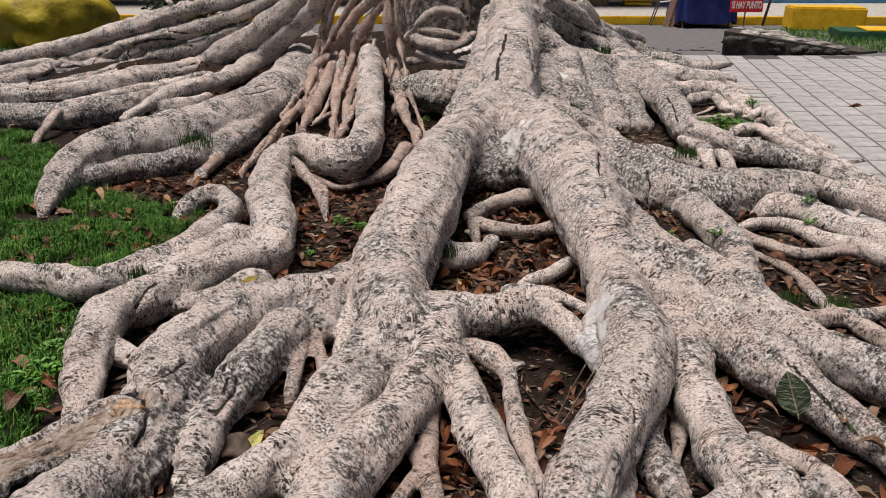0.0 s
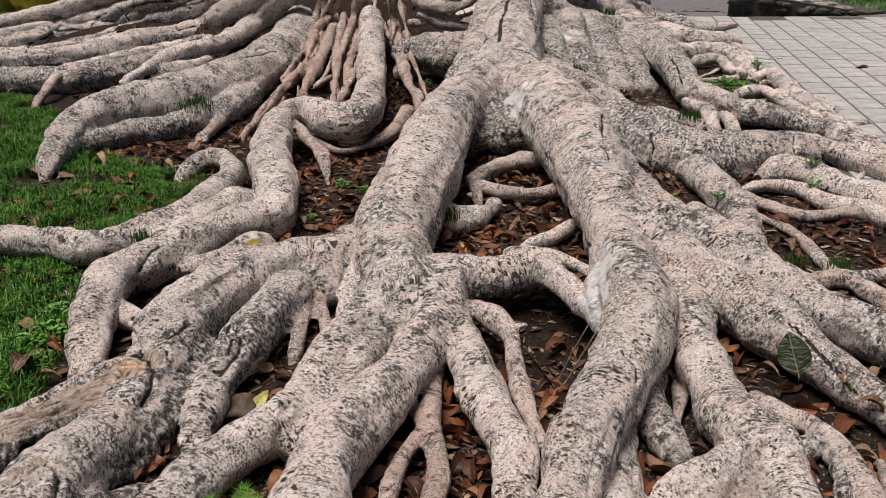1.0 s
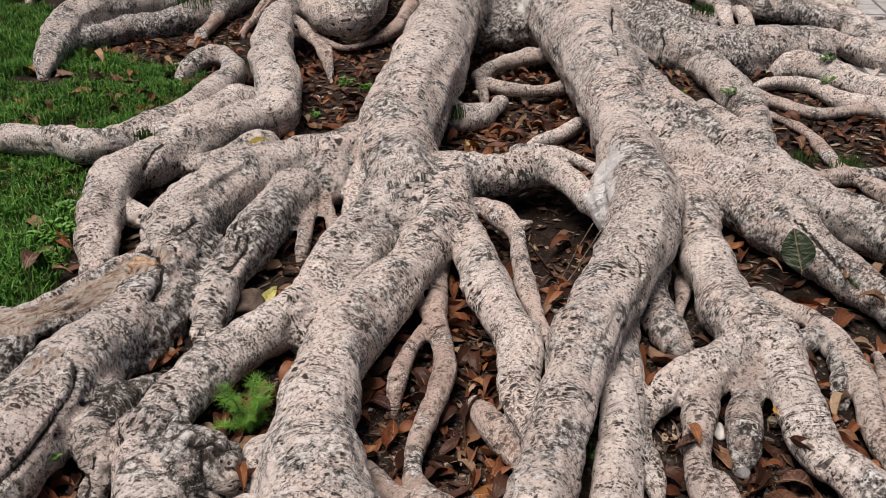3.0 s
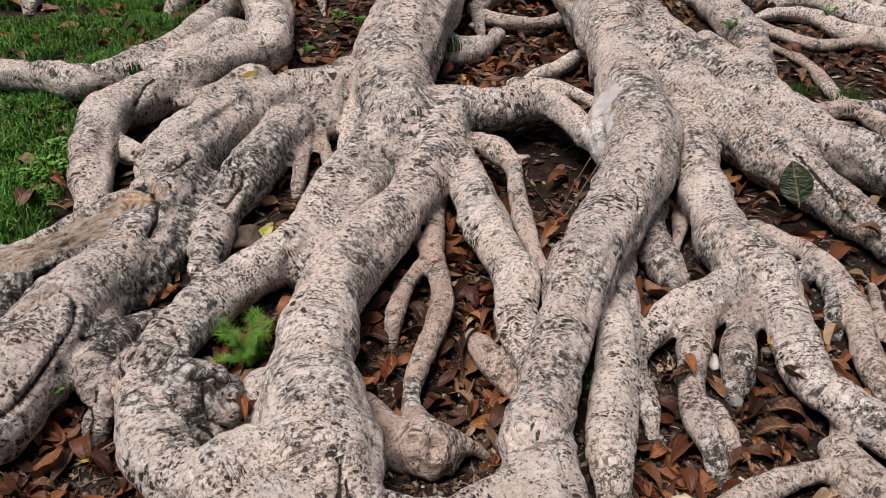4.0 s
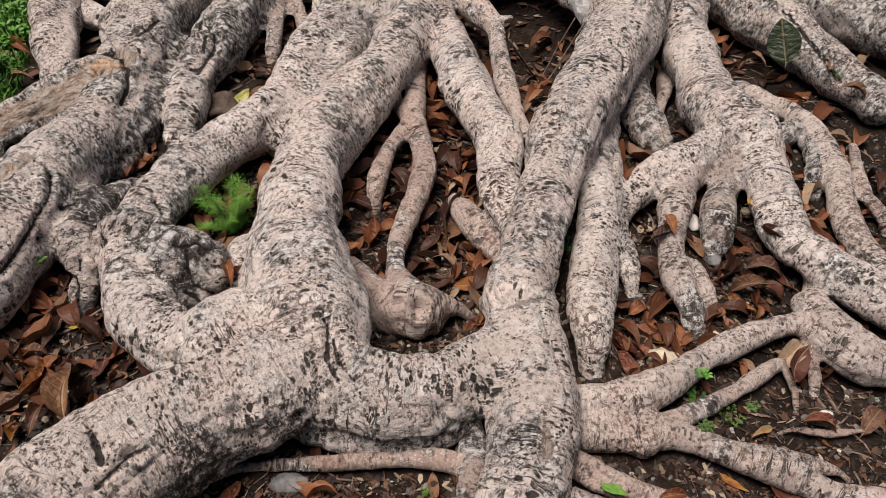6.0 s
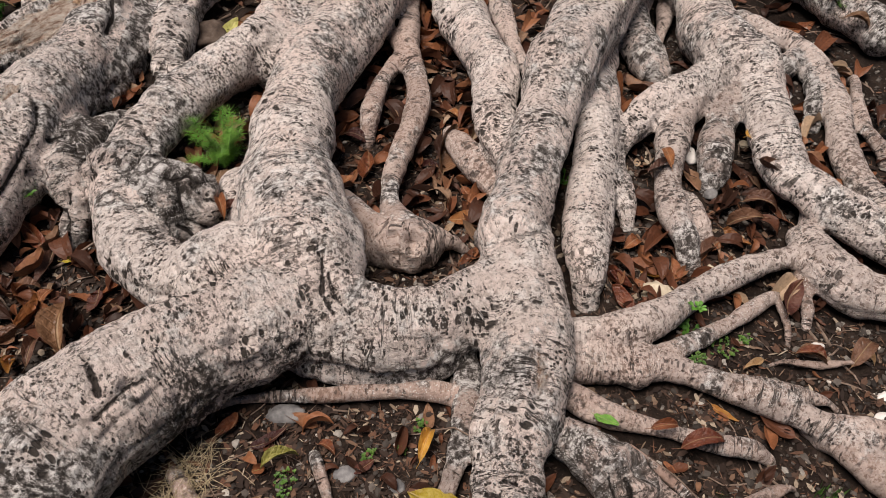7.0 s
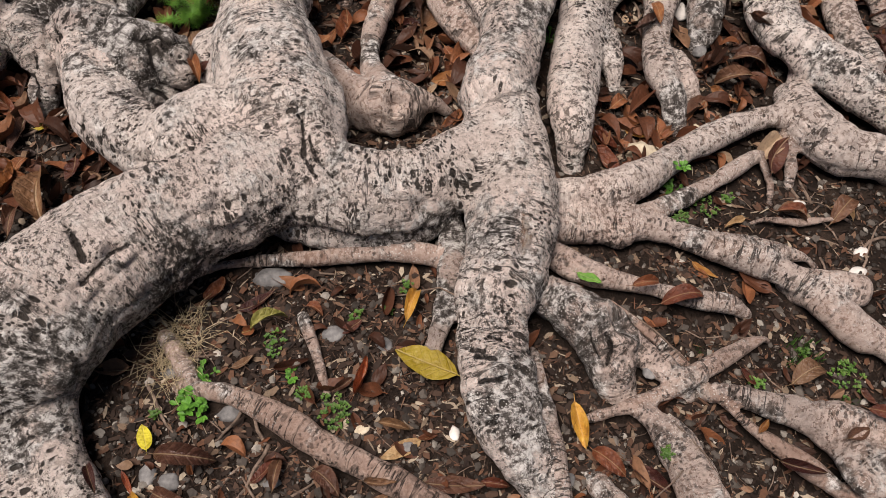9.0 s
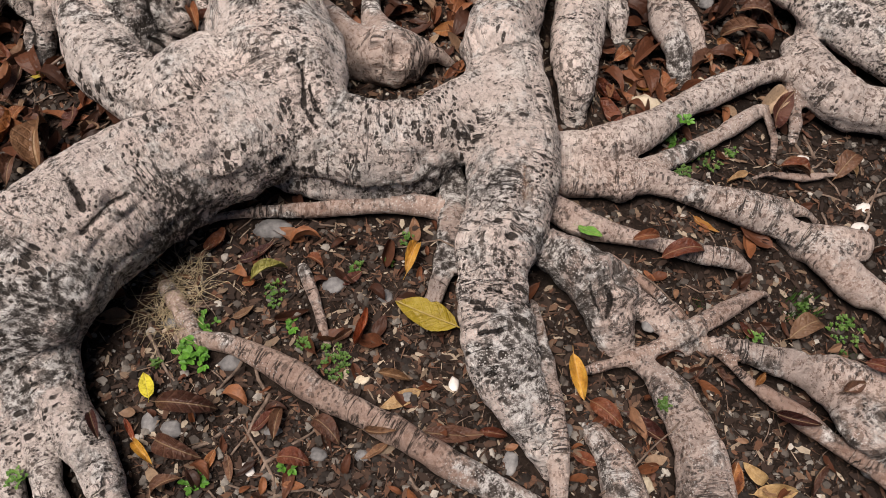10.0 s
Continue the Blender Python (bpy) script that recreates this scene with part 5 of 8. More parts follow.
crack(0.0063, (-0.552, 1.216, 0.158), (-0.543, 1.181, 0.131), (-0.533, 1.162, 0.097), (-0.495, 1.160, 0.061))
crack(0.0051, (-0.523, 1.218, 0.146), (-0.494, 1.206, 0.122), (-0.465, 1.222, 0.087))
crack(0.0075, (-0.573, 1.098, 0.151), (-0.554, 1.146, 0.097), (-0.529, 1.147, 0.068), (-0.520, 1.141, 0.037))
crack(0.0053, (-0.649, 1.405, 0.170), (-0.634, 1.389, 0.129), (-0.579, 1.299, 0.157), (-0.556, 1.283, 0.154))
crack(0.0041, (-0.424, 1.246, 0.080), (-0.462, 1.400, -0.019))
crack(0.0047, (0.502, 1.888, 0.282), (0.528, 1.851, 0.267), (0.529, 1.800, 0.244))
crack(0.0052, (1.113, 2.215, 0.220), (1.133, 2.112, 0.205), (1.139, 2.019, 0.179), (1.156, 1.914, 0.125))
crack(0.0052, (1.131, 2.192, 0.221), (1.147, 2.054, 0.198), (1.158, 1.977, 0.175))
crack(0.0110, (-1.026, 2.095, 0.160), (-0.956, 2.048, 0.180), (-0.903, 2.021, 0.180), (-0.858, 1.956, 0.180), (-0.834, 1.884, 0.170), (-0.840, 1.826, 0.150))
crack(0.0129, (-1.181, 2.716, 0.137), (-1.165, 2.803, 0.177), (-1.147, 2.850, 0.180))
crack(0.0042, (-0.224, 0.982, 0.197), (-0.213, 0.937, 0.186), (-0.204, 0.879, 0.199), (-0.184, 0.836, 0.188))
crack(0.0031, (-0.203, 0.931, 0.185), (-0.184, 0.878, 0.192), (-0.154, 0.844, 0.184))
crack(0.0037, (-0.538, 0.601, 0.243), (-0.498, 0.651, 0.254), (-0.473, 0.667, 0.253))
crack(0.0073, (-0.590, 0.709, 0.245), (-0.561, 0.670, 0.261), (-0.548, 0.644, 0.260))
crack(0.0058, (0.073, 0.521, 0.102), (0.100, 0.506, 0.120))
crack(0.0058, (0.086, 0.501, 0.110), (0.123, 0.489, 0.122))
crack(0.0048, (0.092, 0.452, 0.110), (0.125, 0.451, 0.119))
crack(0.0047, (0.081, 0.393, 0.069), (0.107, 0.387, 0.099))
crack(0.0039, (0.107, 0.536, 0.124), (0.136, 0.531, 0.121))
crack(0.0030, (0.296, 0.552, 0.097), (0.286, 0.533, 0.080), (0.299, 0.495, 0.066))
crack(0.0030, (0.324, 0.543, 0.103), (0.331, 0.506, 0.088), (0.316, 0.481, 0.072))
torn((-0.920, 1.994, 0.170, 0.062), (-0.986, 1.940, 0.150, 0.058), (-1.078, 1.879, 0.130, 0.05), (-1.185, 1.807, 0.110, 0.045), (-1.279, 1.758, 0.100, 0.045))
torn((-1.016, 1.454, 0.232, 0.019), (-0.994, 1.474, 0.233, 0.022), (-0.976, 1.513, 0.237, 0.017))
torn((0.192, 0.747, 0.161, 0.006), (0.195, 0.716, 0.153, 0.008), (0.187, 0.674, 0.145, 0.006))


def densify(path, gap=0.045):
    """A smooth line through the points, with a point every gap metres or so, and a girth that is never quite even."""
    p = np.vstack([2 * path[0] - path[1], path, 2 * path[-1] - path[-2]])
    p[:, 3] = np.maximum(p[:, 3], 0.006)
    out = []
    for a, b, c, d in zip(p, p[1:], p[2:], p[3:]):
        n = max(2, int(np.linalg.norm((c - b)[:3]) / gap) + 1)
        for t in np.arange(n) / n:
            out.append(0.5 * (2 * b + (c - a) * t + (2 * a - 5 * b + 4 * c - d) * t * t + (3 * b - a - 3 * c + d) * t**3))
    out.append(p[-2])
    out = np.array(out)
    for q in out:
        q[3] = max(q[3], 0.005) * (1 + 0.10 * noise.noise((q[0] * 7, q[1] * 7, q[2] * 7)))
    return out


LINES = [densify(p) for p in ROOTS]


# A grid whose cells widen with the distance from the path: x = u * s, z = w * s, s = 0.65 + 0.28 y.
CELL = 0.0070
U0, U1, Y0, Y1, W0, W1 = -1.95, 1.65, -0.1, 9.9, -0.05, 0.46


def widen(y):
    return 0.65 + 0.28 * y


ROWS_Y = [Y0]
while ROWS_Y[-1] < Y1:
    ROWS_Y.append(ROWS_Y[-1] + CELL * widen(ROWS_Y[-1]))
GY = np.array(ROWS_Y, np.float32)
GS = widen(GY)
GU = np.arange(U0, U1, CELL, dtype=np.float32)
GW = np.arange(W0, W1, CELL, dtype=np.float32)


def box_of(lo, hi):
    """Index ranges of the grid that hold a box of the world."""
    j0, j1 = np.searchsorted(GY, lo[1]) - 1, np.searchsorted(GY, hi[1]) + 1
    j0, j1 = max(j0, 0), min(j1, len(GY))
    if j1 - j0 < 2:
        return None
    s = (GS[j0], GS[j1 - 1])
    out = []
    for axis, g0, n in ((0, U0, len(GU)), (2, W0, len(GW))):
        small = min(lo[axis] / s[0], lo[axis] / s[1])
        large = max(hi[axis] / s[0], hi[axis] / s[1])
        i0, i1 = max(int((small - g0) / CELL) - 1, 0), min(int((large - g0) / CELL) + 2, n)
        if i1 - i0 < 2:
            return None
        out.append((i0, i1))
    return (out[0], (j0, j1), out[1])


def root_field(blend=0.02):
    """Distance to the nearest root on the grid, roots melting into one another, and which root is nearest."""
    shape = (len(GU), len(GY), len(GW))
    field = np.full(shape, 0.3, np.float32)
    near = np.full(shape, 0.3, np.float32)
    label = np.full(shape, -1, np.int16)
    for k, line in enumerate(LINES):
        reach = 0.03 + 0.02 * widen(line[:, 1].min())
        whole = box_of((line[:, :3] - line[:, 3:] - reach).min(0), (line[:, :3] + line[:, 3:] + reach).max(0))
        if whole is None:
            continue
        own = np.full([b - a for a, b in whole], 0.3, np.float32)
        for p, q in zip(line, line[1:]):
            r = max(p[3], q[3]) + reach
            box = box_of(np.minimum(p, q)[:3] - r, np.maximum(p, q)[:3] + r)
            if box is None:
                continue
            (i0, i1), (j0, j1), (k0, k1) = box
            s = GS[j0:j1]
            x = (GU[i0:i1, None] * s[None, :] - np.float32(p[0]))[:, :, None]
            y = (GY[j0:j1] - np.float32(p[1]))[None, :, None]
            z = (s[:, None] * GW[None, k0:k1] - np.float32(p[2]))[None]
            d = (q - p)[:3].astype(np.float32)
            dd = np.float32(max(float(d @ d), 1e-9))
            t = x * (d[0] / dd) + y * (d[1] / dd) + z * (d[2] / dd)
            np.clip(t, 0, 1, out=t)
            dist = (x - t * d[0]) ** 2
            dist += (y - t * d[1]) ** 2
            dist += (z - t * d[2]) ** 2
            np.sqrt(dist, out=dist)
            t *= np.float32(q[3] - p[3])
            t += np.float32(p[3])
            dist -= t
            view = own[i0 - whole[0][0]:i1 - whole[0][0], j0 - whole[1][0]:j1 - whole[1][0], k0 - whole[2][0]:k1 - whole[2][0]]
            np.minimum(view, dist[:view.shape[0], :view.shape[1], :view.shape[2]], out=view)
        box = tuple(slice(a, b) for a, b in whole)
        f, n = field[box], near[box]
        soft = np.float32(min(blend * (1 if line[:, 1].mean() < 3.5 else 1.2), 0.5 * float(line[:, 3].mean())))
        h = np.maximum(soft - np.abs(f - own), 0) / soft
        crease = np.float32(0.0)
        if k not in FUSED:
            far = np.clip((GY[whole[1][0]:whole[1][1]] - 3.2) / 2.0, 0, 1)[None, :, None].astype(np.float32)
            wide = np.float32(0.022)
            crease = np.minimum(np.float32(0.030), np.float32(0.5 * float(line[:, 3].mean()))) * far * np.exp(-((f - own) / wide) ** 2)
            h = h * (1 - far)
        field[box] = np.minimum(f, own) - h * h * soft * np.float32(0.25) + crease
        label[box] = np.where(own < n, np.int16(k), label[box])
        near[box] = np.minimum(n, own)
    return field, label


def gap_at(x, y, z):
    """Distance from a point to the nearest root, or 0.3 where there is none."""
    if not Y0 < y < Y1 - 0.1:
        return 0.3
    s = widen(y)
    i, j, k = int(round((x / s - U0) / CELL)), int(np.searchsorted(GY, y)), int(round((z / s - W0) / CELL))
    if 0 <= i < len(GU) and 0 <= k < len(GW):
        return float(FIELD[i, min(j, len(GY) - 1), k])
    return 0.3


def skin(field, label):
    """The surface of the field as quads (surface nets), and the root that each vertex belongs to."""
    inside = field < 0
    c = [slice(None, -1), slice(1, None)]
    count = np.zeros([n - 1 for n in field.shape], np.int8)
    for i in (0, 1):
        for j in (0, 1):
            for k in (0, 1):
                count += inside[c[i], c[j], c[k]]
    active = np.argwhere((count > 0) & (count < 8))
    index = np.full(count.shape, -1, np.int32)
    index[tuple(active.T)] = np.arange(len(active))
    total, hits = np.zeros((len(active), 3), np.float32), np.zeros(len(active), np.float32)
    corner = [np.array((i, j, k)) for i in (0, 1) for j in (0, 1) for k in (0, 1)]
    for m, u in enumerate(corner):
        for v in corner[m + 1:]:
            if abs(u - v).sum() != 1:
                continue
            f0, f1 = field[tuple((active + u).T)], field[tuple((active + v).T)]
            cut = (f0 < 0) != (f1 < 0)
            t = np.where(cut, f0 / np.where(cut, f0 - f1, 1), 0)[:, None]
            total += np.where(cut[:, None], u + t * (v - u), 0)
            hits += cut
    at = active + total / hits[:, None]
    y = np.interp(at[:, 1], np.arange(len(GY)), GY)
    verts = np.stack([(at[:, 0] * CELL + U0) * widen(y), y, (at[:, 2] * CELL + W0) * widen(y)], 1)
    faces = []
    for axis in range(3):
        one, two = [(1, 2), (2, 0), (0, 1)][axis]
        s0, s1 = [slice(None)] * 3, [slice(None)] * 3
        s0[axis], s1[axis] = slice(None, -1), slice(1, None)
        a, b = inside[tuple(s0)], inside[tuple(s1)]
        for flip, where in ((False, np.argwhere(a & ~b)), (True, np.argwhere(~a & b))):
            ok = (where[:, one] > 0) & (where[:, two] > 0) & (where[:, one] < count.shape[one]) & (where[:, two] < count.shape[two])
            w = where[ok]
            e1, e2 = np.eye(3, dtype=int)[one], np.eye(3, dtype=int)[two]
            quad = np.stack([index[tuple((w - x).T)] for x in (e1 + e2, e2, 0 * e1, e1)], 1)
            faces.append(quad[:, ::-1] if flip else quad)
    faces = np.concatenate(faces)
    faces = faces[(faces >= 0).all(1)]
    return verts, faces, label[tuple(active.T)].astype(int)


def tidy(own, faces):
    """Gives small stray patches of a root to the root around them, so that each root is one piece."""
    edges = np.concatenate([faces[:, [0, 1]], faces[:, [1, 2]], faces[:, [2, 3]], faces[:, [3, 0]]])
    for _ in range(6):
        same = own[edges[:, 0]] == own[edges[:, 1]]
        e, comp = edges[same], np.arange(len(own))
        while len(e):
            cu, cv = comp[e[:, 0]], comp[e[:, 1]]
            m = cu != cv
            if not m.any():
                break
            e = e[m]
            np.minimum.at(comp, np.maximum(cu, cv)[m], np.minimum(cu, cv)[m])
            while True:
                nxt = comp[comp]
                if (nxt == comp).all():
                    break
                comp = nxt
        size = np.bincount(comp, minlength=len(own))
        best = {}
        for r in np.flatnonzero(size):
            k = own[r]
            if k not in best or size[r] > size[best[k]]:
                best[k] = r
        keep = np.zeros(len(own), bool)
        keep[list(best.values())] = True
        stray = ~keep[comp]
        if not stray.any():
            break
        for a, b in ((0, 1), (1, 0)):
            m = stray[edges[:, a]] & ~stray[edges[:, b]]
            own[edges[m, a]] = own[edges[m, b]]
    return own


def grain_of(verts, line):
    """Where each vertex lies along its root and across it: metres along, then two across."""
    p, q = line[:-1, :3], line[1:, :3]
    d = q - p
    dd = np.maximum((d * d).sum(1), 1e-9)
    s0 = np.concatenate([[0], np.cumsum(np.sqrt(dd))])[:-1]
    best, out = np.full(len(verts), 1e9), np.zeros((len(verts), 3))
    for i in range(len(p)):
        t = ((verts - p[i]) @ d[i]) / dd[i]
        off = verts - p[i] - t.clip(0, 1)[:, None] * d[i]
        m = (off * off).sum(1)
        t = t.clip(-1e3 if i == 0 else 0, 1e3 if i == len(p) - 1 else 1)
        off = verts - p[i] - t[:, None] * d[i]
        sel = m < best
        best[sel] = m[sel]
        side = np.cross(d[i], (0, 0, 1.0))
        side /= max(np.linalg.norm(side), 1e-6)
        up = np.cross(side, d[i] / np.sqrt(dd[i]))
        out[sel] = np.stack([s0[i] + t * np.sqrt(dd[i]), off @ side, off @ up], 1)[sel]
    return out


def vertex_normals(verts, faces):
    a, b, c, d = (verts[faces[:, i]] for i in range(4))
    n = np.cross(c - a, d - b)
    out = np.zeros_like(verts)
    for i in range(4):
        np.add.at(out, faces[:, i], n)
    return out / np.maximum(np.linalg.norm(out, axis=1, keepdims=True), 1e-12)


def relief(v, g, k, size):
    """Lumps, ring folds, flutes and small pits of old bark, in metres."""
    s, u, w = g
    o = 13.7 * k
    n = noise.noise
    gnarl = GNARL.get(k, 0.0)
    out = 0.015 * n((v[0] * 7, v[1] * 7, v[2] * 7)) + 0.006 * n((v[0] * 19, v[1] * 19, v[2] * 19))
    flute = n((s * 2.2 + o, u * 17, w * 17))
    out += 0.010 * flute - 0.010 * max(0.0, 0.12 - abs(n((s * 1.6 + o, u * 13 + 3, w * 13)))) / 0.12 * max(0.0, n((v[0] * 3, v[1] * 3, 9)) + 0.1)
    if v[1] > 4.5:
        out += 0.010 * n((s * 1.3 + o, u * 9, w * 9)) + 0.006 * n((v[0] * 13, v[1] * 13, v[2] * 13))
    crust = CRUST[k]
    if crust:
        out += crust * (0.007 * n((v[0] * 31, v[1] * 31, v[2] * 31)) + 0.006 * n((s * 26 + o, u * 8, w * 8)) - 0.010 * max(0.0, 0.16 - abs(n((v[0] * 8, v[1] * 8, v[2] * 8 + 3)))) / 0.16)
    if v[1] < 4.5:
        out += 0.0042 * n((s * 34 + o, u * 7, w * 7)) + 0.0022 * n((s * 12, u * 60, w * 60)) * max(0.0, n((v[0] * 4, v[1] * 4, v[2] * 4 + 7)) + 0.2)
        pit = n((v[0] * 45, v[1] * 45, v[2] * 45))
        out += 0.0020 * pit - 0.005 * max(0.0, pit - 0.42)
    if gnarl:
        a, b = n((v[0] * 26, v[1] * 26, v[2] * 26 + 5)), n((v[0] * 52, v[1] * 52, v[2] * 52))
        out += gnarl * (0.012 * (0.5 - abs(a)) + 0.006 * (0.4 - abs(b)))
    return out * size


def from_lines(verts, lines, cap=0.06):
    """Distance of each vertex from the nearest of some lines, less the line's own half width."""
    out = np.full(len(verts), cap)
    for path, half in lines:
        near = np.flatnonzero(((verts > path.min(0) - 0.2) & (verts < path.max(0) + 0.2)).all(1))
        if not len(near):
            continue
        v = verts[near]
        for a, b, r0, r1 in zip(path, path[1:], half, half[1:]):
            d = b - a
            t = (((v - a) @ d) / max(d @ d, 1e-9)).clip(0, 1)
            out[near] = np.minimum(out[near], np.linalg.norm(v - a - t[:, None] * d, axis=1) - r0 - t * (r1 - r0))
    return out


# scars of lost branches: centre, radius, depth of the hollow in radii
SCARS = (
    (0.624, 2.044, 0.320, 0.0268, 0.3),
    (-0.034, 1.094, 0.090, 0.0280, 1.0),
    (-0.690, 2.221, 0.170, 0.0478, 0.5),
    (-0.324, 0.727, 0.250, 0.0322, 0.25),
    (-0.487, 0.651, 0.270, 0.0235, 0.3),
    (0.719, 0.288, 0.090, 0.0371, 0.4),
    (-0.899, 2.756, 0.170, 0.0308, 0.4),
    (-0.671, 1.753, 0.130, 0.0410, 0.3),
    (0.010, 1.959, 0.130, 0.0237, 0.4),
    (0.135, 0.661, 0.140, 0.0262, 0.3),
    (-0.250, 0.778, 0.140, 0.0228, 0.4),
    (-0.305, 1.284, 0.220, 0.0304, 0.3),
    (0.381, 0.569, 0.090, 0.0406, 0.4),
    (0.323, 0.670, 0.070, 0.0148, 0.5),
    (0.597, 2.089, 0.300, 0.0169, 0.5),
    (1.182, 2.350, 0.200, 0.0268, 0.4),
    (1.025, 2.541, 0.280, 0.0283, 0.4),
    (0.917, 2.595, 0.300, 0.0247, 0.5),
    (-0.283, 2.946, 0.340, 0.0319, 0.4),
    (-0.198, 3.061, 0.360, 0.0235, 0.5),
    (-0.416, 1.799, 0.200, 0.0251, 0.4),
    (-0.631, 1.327, 0.220, 0.0284, 0.3),
    (-0.944, 1.435, 0.220, 0.0325, 0.4),
    (0.449, 0.278, 0.060, 0.0243, 0.3),
    (-0.628, 4.332, 0.300, 0.0452, 0.4),
    (-1.712, 4.793, 0.320, 0.0706, 0.4),
)

tree = tagged(new("fig_tree"), "old fig tree with a broad mat of pale grey surface roots", "tree")
tree.location = (0.1, 8.4, 0)
FIELD, LABEL = root_field()


def pieces_of(f):
    """The connected pieces of a set of faces, without crumbs."""
    used, flat = np.unique(f, return_inverse=True)
    flat = flat.reshape(f.shape)
    comp = np.arange(len(used))
    e = np.concatenate([flat[:, [0, 1]], flat[:, [1, 2]], flat[:, [2, 3]]])
    while True:
        cu, cv = comp[e[:, 0]], comp[e[:, 1]]
        m = cu != cv
        if not m.any():
            break
        np.minimum.at(comp, np.maximum(cu, cv)[m], np.minimum(cu, cv)[m])
        while (comp[comp] != comp).any():
            comp = comp[comp]
    mark = comp[flat[:, 0]]
    return [f[mark == c] for c in np.unique(mark)]


def grow():
    """Meshes all roots together, then cuts the skin into the single roots."""
    verts, faces, own = skin(FIELD, LABEL)
    own = tidy(own, faces)
    grains = np.zeros((len(verts), 3))
    for k in np.unique(own):
        sel = own == k
        grains[sel] = grain_of(verts[sel], LINES[k])
    n = vertex_normals(verts, faces)
    size = np.array([0.3 + 0.7 * min(1.0, line[:, 3].mean() / 0.07) for line in LINES])
    push = np.array([relief(v, g, k, size[k]) for v, g, k in zip(verts.tolist(), grains.tolist(), own.tolist())])
    for x, y, z, r, deep in SCARS:
        c = verts[np.argmin(((verts - (x, y, z)) ** 2).sum(1))]
        d = np.sqrt(((verts - c) ** 2).sum(1)) / r
        push += 0.28 * r * np.exp(-(((d - 1) / 0.30) ** 2)) - deep * r * np.exp(-((d / 0.6) ** 2))
    def onto(path):
        """The places of the skin nearest to a line of places."""
        return np.array([verts[np.argmin(((verts - p[:3]) ** 2).sum(1))] for p in path])

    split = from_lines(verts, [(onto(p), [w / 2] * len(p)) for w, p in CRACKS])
    bare = from_lines(verts, [(onto(p), p[:, 3]) for p in TORN], 0.2)
    push -= 0.011 * np.exp(-((np.maximum(split, 0) / 0.008) ** 2))
    push -= 0.016 * np.clip(0.5 - bare / 0.03, 0, 1)
    verts = verts + n * push[:, None]
    n = vertex_normals(verts, faces)
    face_own = np.sort(own[faces], 1)[:, 1]
    for k, f in ((k, f) for k in np.unique(face_own) for f in pieces_of(faces[face_own == k])):
        if verts[f].reshape(-1, 3)[:, 2].max() < -0.02:
            continue
        used, flat = np.unique(f, return_inverse=True)
        g = grains[used]
        other = own[used] != k
        if other.any():
            g[other] = grain_of(verts[used[other]], LINES[k])
        me = mesh_of("root", verts[used] - np.array(tree.location), flat.reshape(f.shape), BARK)
        me.attributes.new("grain", "FLOAT_VECTOR", "POINT").data.foreach_set("vector", (g + (k * 3.1, 0, 0)).astype(np.float32).ravel())
        me.attributes.new("young", "FLOAT", "POINT").data.foreach_set("value", np.full(len(used), YOUNG[int(k)], np.float32))
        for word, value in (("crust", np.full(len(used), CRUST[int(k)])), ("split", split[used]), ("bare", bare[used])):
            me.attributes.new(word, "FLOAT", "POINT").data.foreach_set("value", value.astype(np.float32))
        me.normals_split_custom_set_from_vertices(n[used].tolist())
        ob = new("root", me)
        ob.parent = tree


grow()


def rest(x, y, h):
    """The height on which a thing at (x, y), near the height h, comes to lie: a root or the soil."""
    low = ground_height(x, y)
    z = h + 0.07
    while z > low:
        if gap_at(x, y, z) <= 0.003:
            return z
        z -= 0.006
    return low


def blob(bm, sx, sy, sz, seed, rough=0.25, detail=2, at=(0, 0, 0)):
    """A rounded, uneven lump standing on its lowest point."""
    made = bmesh.ops.create_icosphere(bm, subdivisions=detail, radius=1.0)["verts"]
    for v in made:
        n = 1 + rough * noise.noise(v.co * 1.3 + Vector((seed * 7.3, seed, 0))) + rough * 0.4 * noise.noise(v.co * 3.1 + Vector((0, seed * 3.1, 0)))
        v.co = Vector((v.co.x * sx * n + at[0], v.co.y * sy * n + at[1], v.co.z * sz * n + at[2]))
    return made


def box(bm, x0, x1, y0, y1, z0, z1, bevel=0.0):
    made = bmesh.ops.create_cube(bm, size=1.0)["verts"]
    for v in made:
        v.co = Vector((x0 if v.co.x < 0 else x1, y0 if v.co.y < 0 else y1, z0 if v.co.z < 0 else z1))
    if bevel:
        edges = list({e for v in made for e in v.link_edges})
        bmesh.ops.bevel(bm, geom=edges, offset=bevel, segments=2, affect="EDGES")
    return bm


def tube(bm, path, radii, sides=7):
    """A bent, tapering rod along a path."""
    rings = []
    for i, p in enumerate(path):
        d = (path[min(i + 1, len(path) - 1)] - path[max(i - 1, 0)]).normalized()
        a = d.cross(Vector((0, 0, 1)) if abs(d.z) < 0.9 else Vector((1, 0, 0))).normalized()
        b = d.cross(a)
        rings.append([bm.verts.new(p + radii[i] * (a * math.cos(t) + b * math.sin(t))) for t in np.arange(sides) * 2 * math.pi / sides])
    for r, s in zip(rings, rings[1:]):
        for i in range(sides):
            bm.faces.new((r[i], r[(i + 1) % sides], s[(i + 1) % sides], s[i]))
    bm.faces.new(rings[0][::-1])
    bm.faces.new(rings[-1])
    return bm


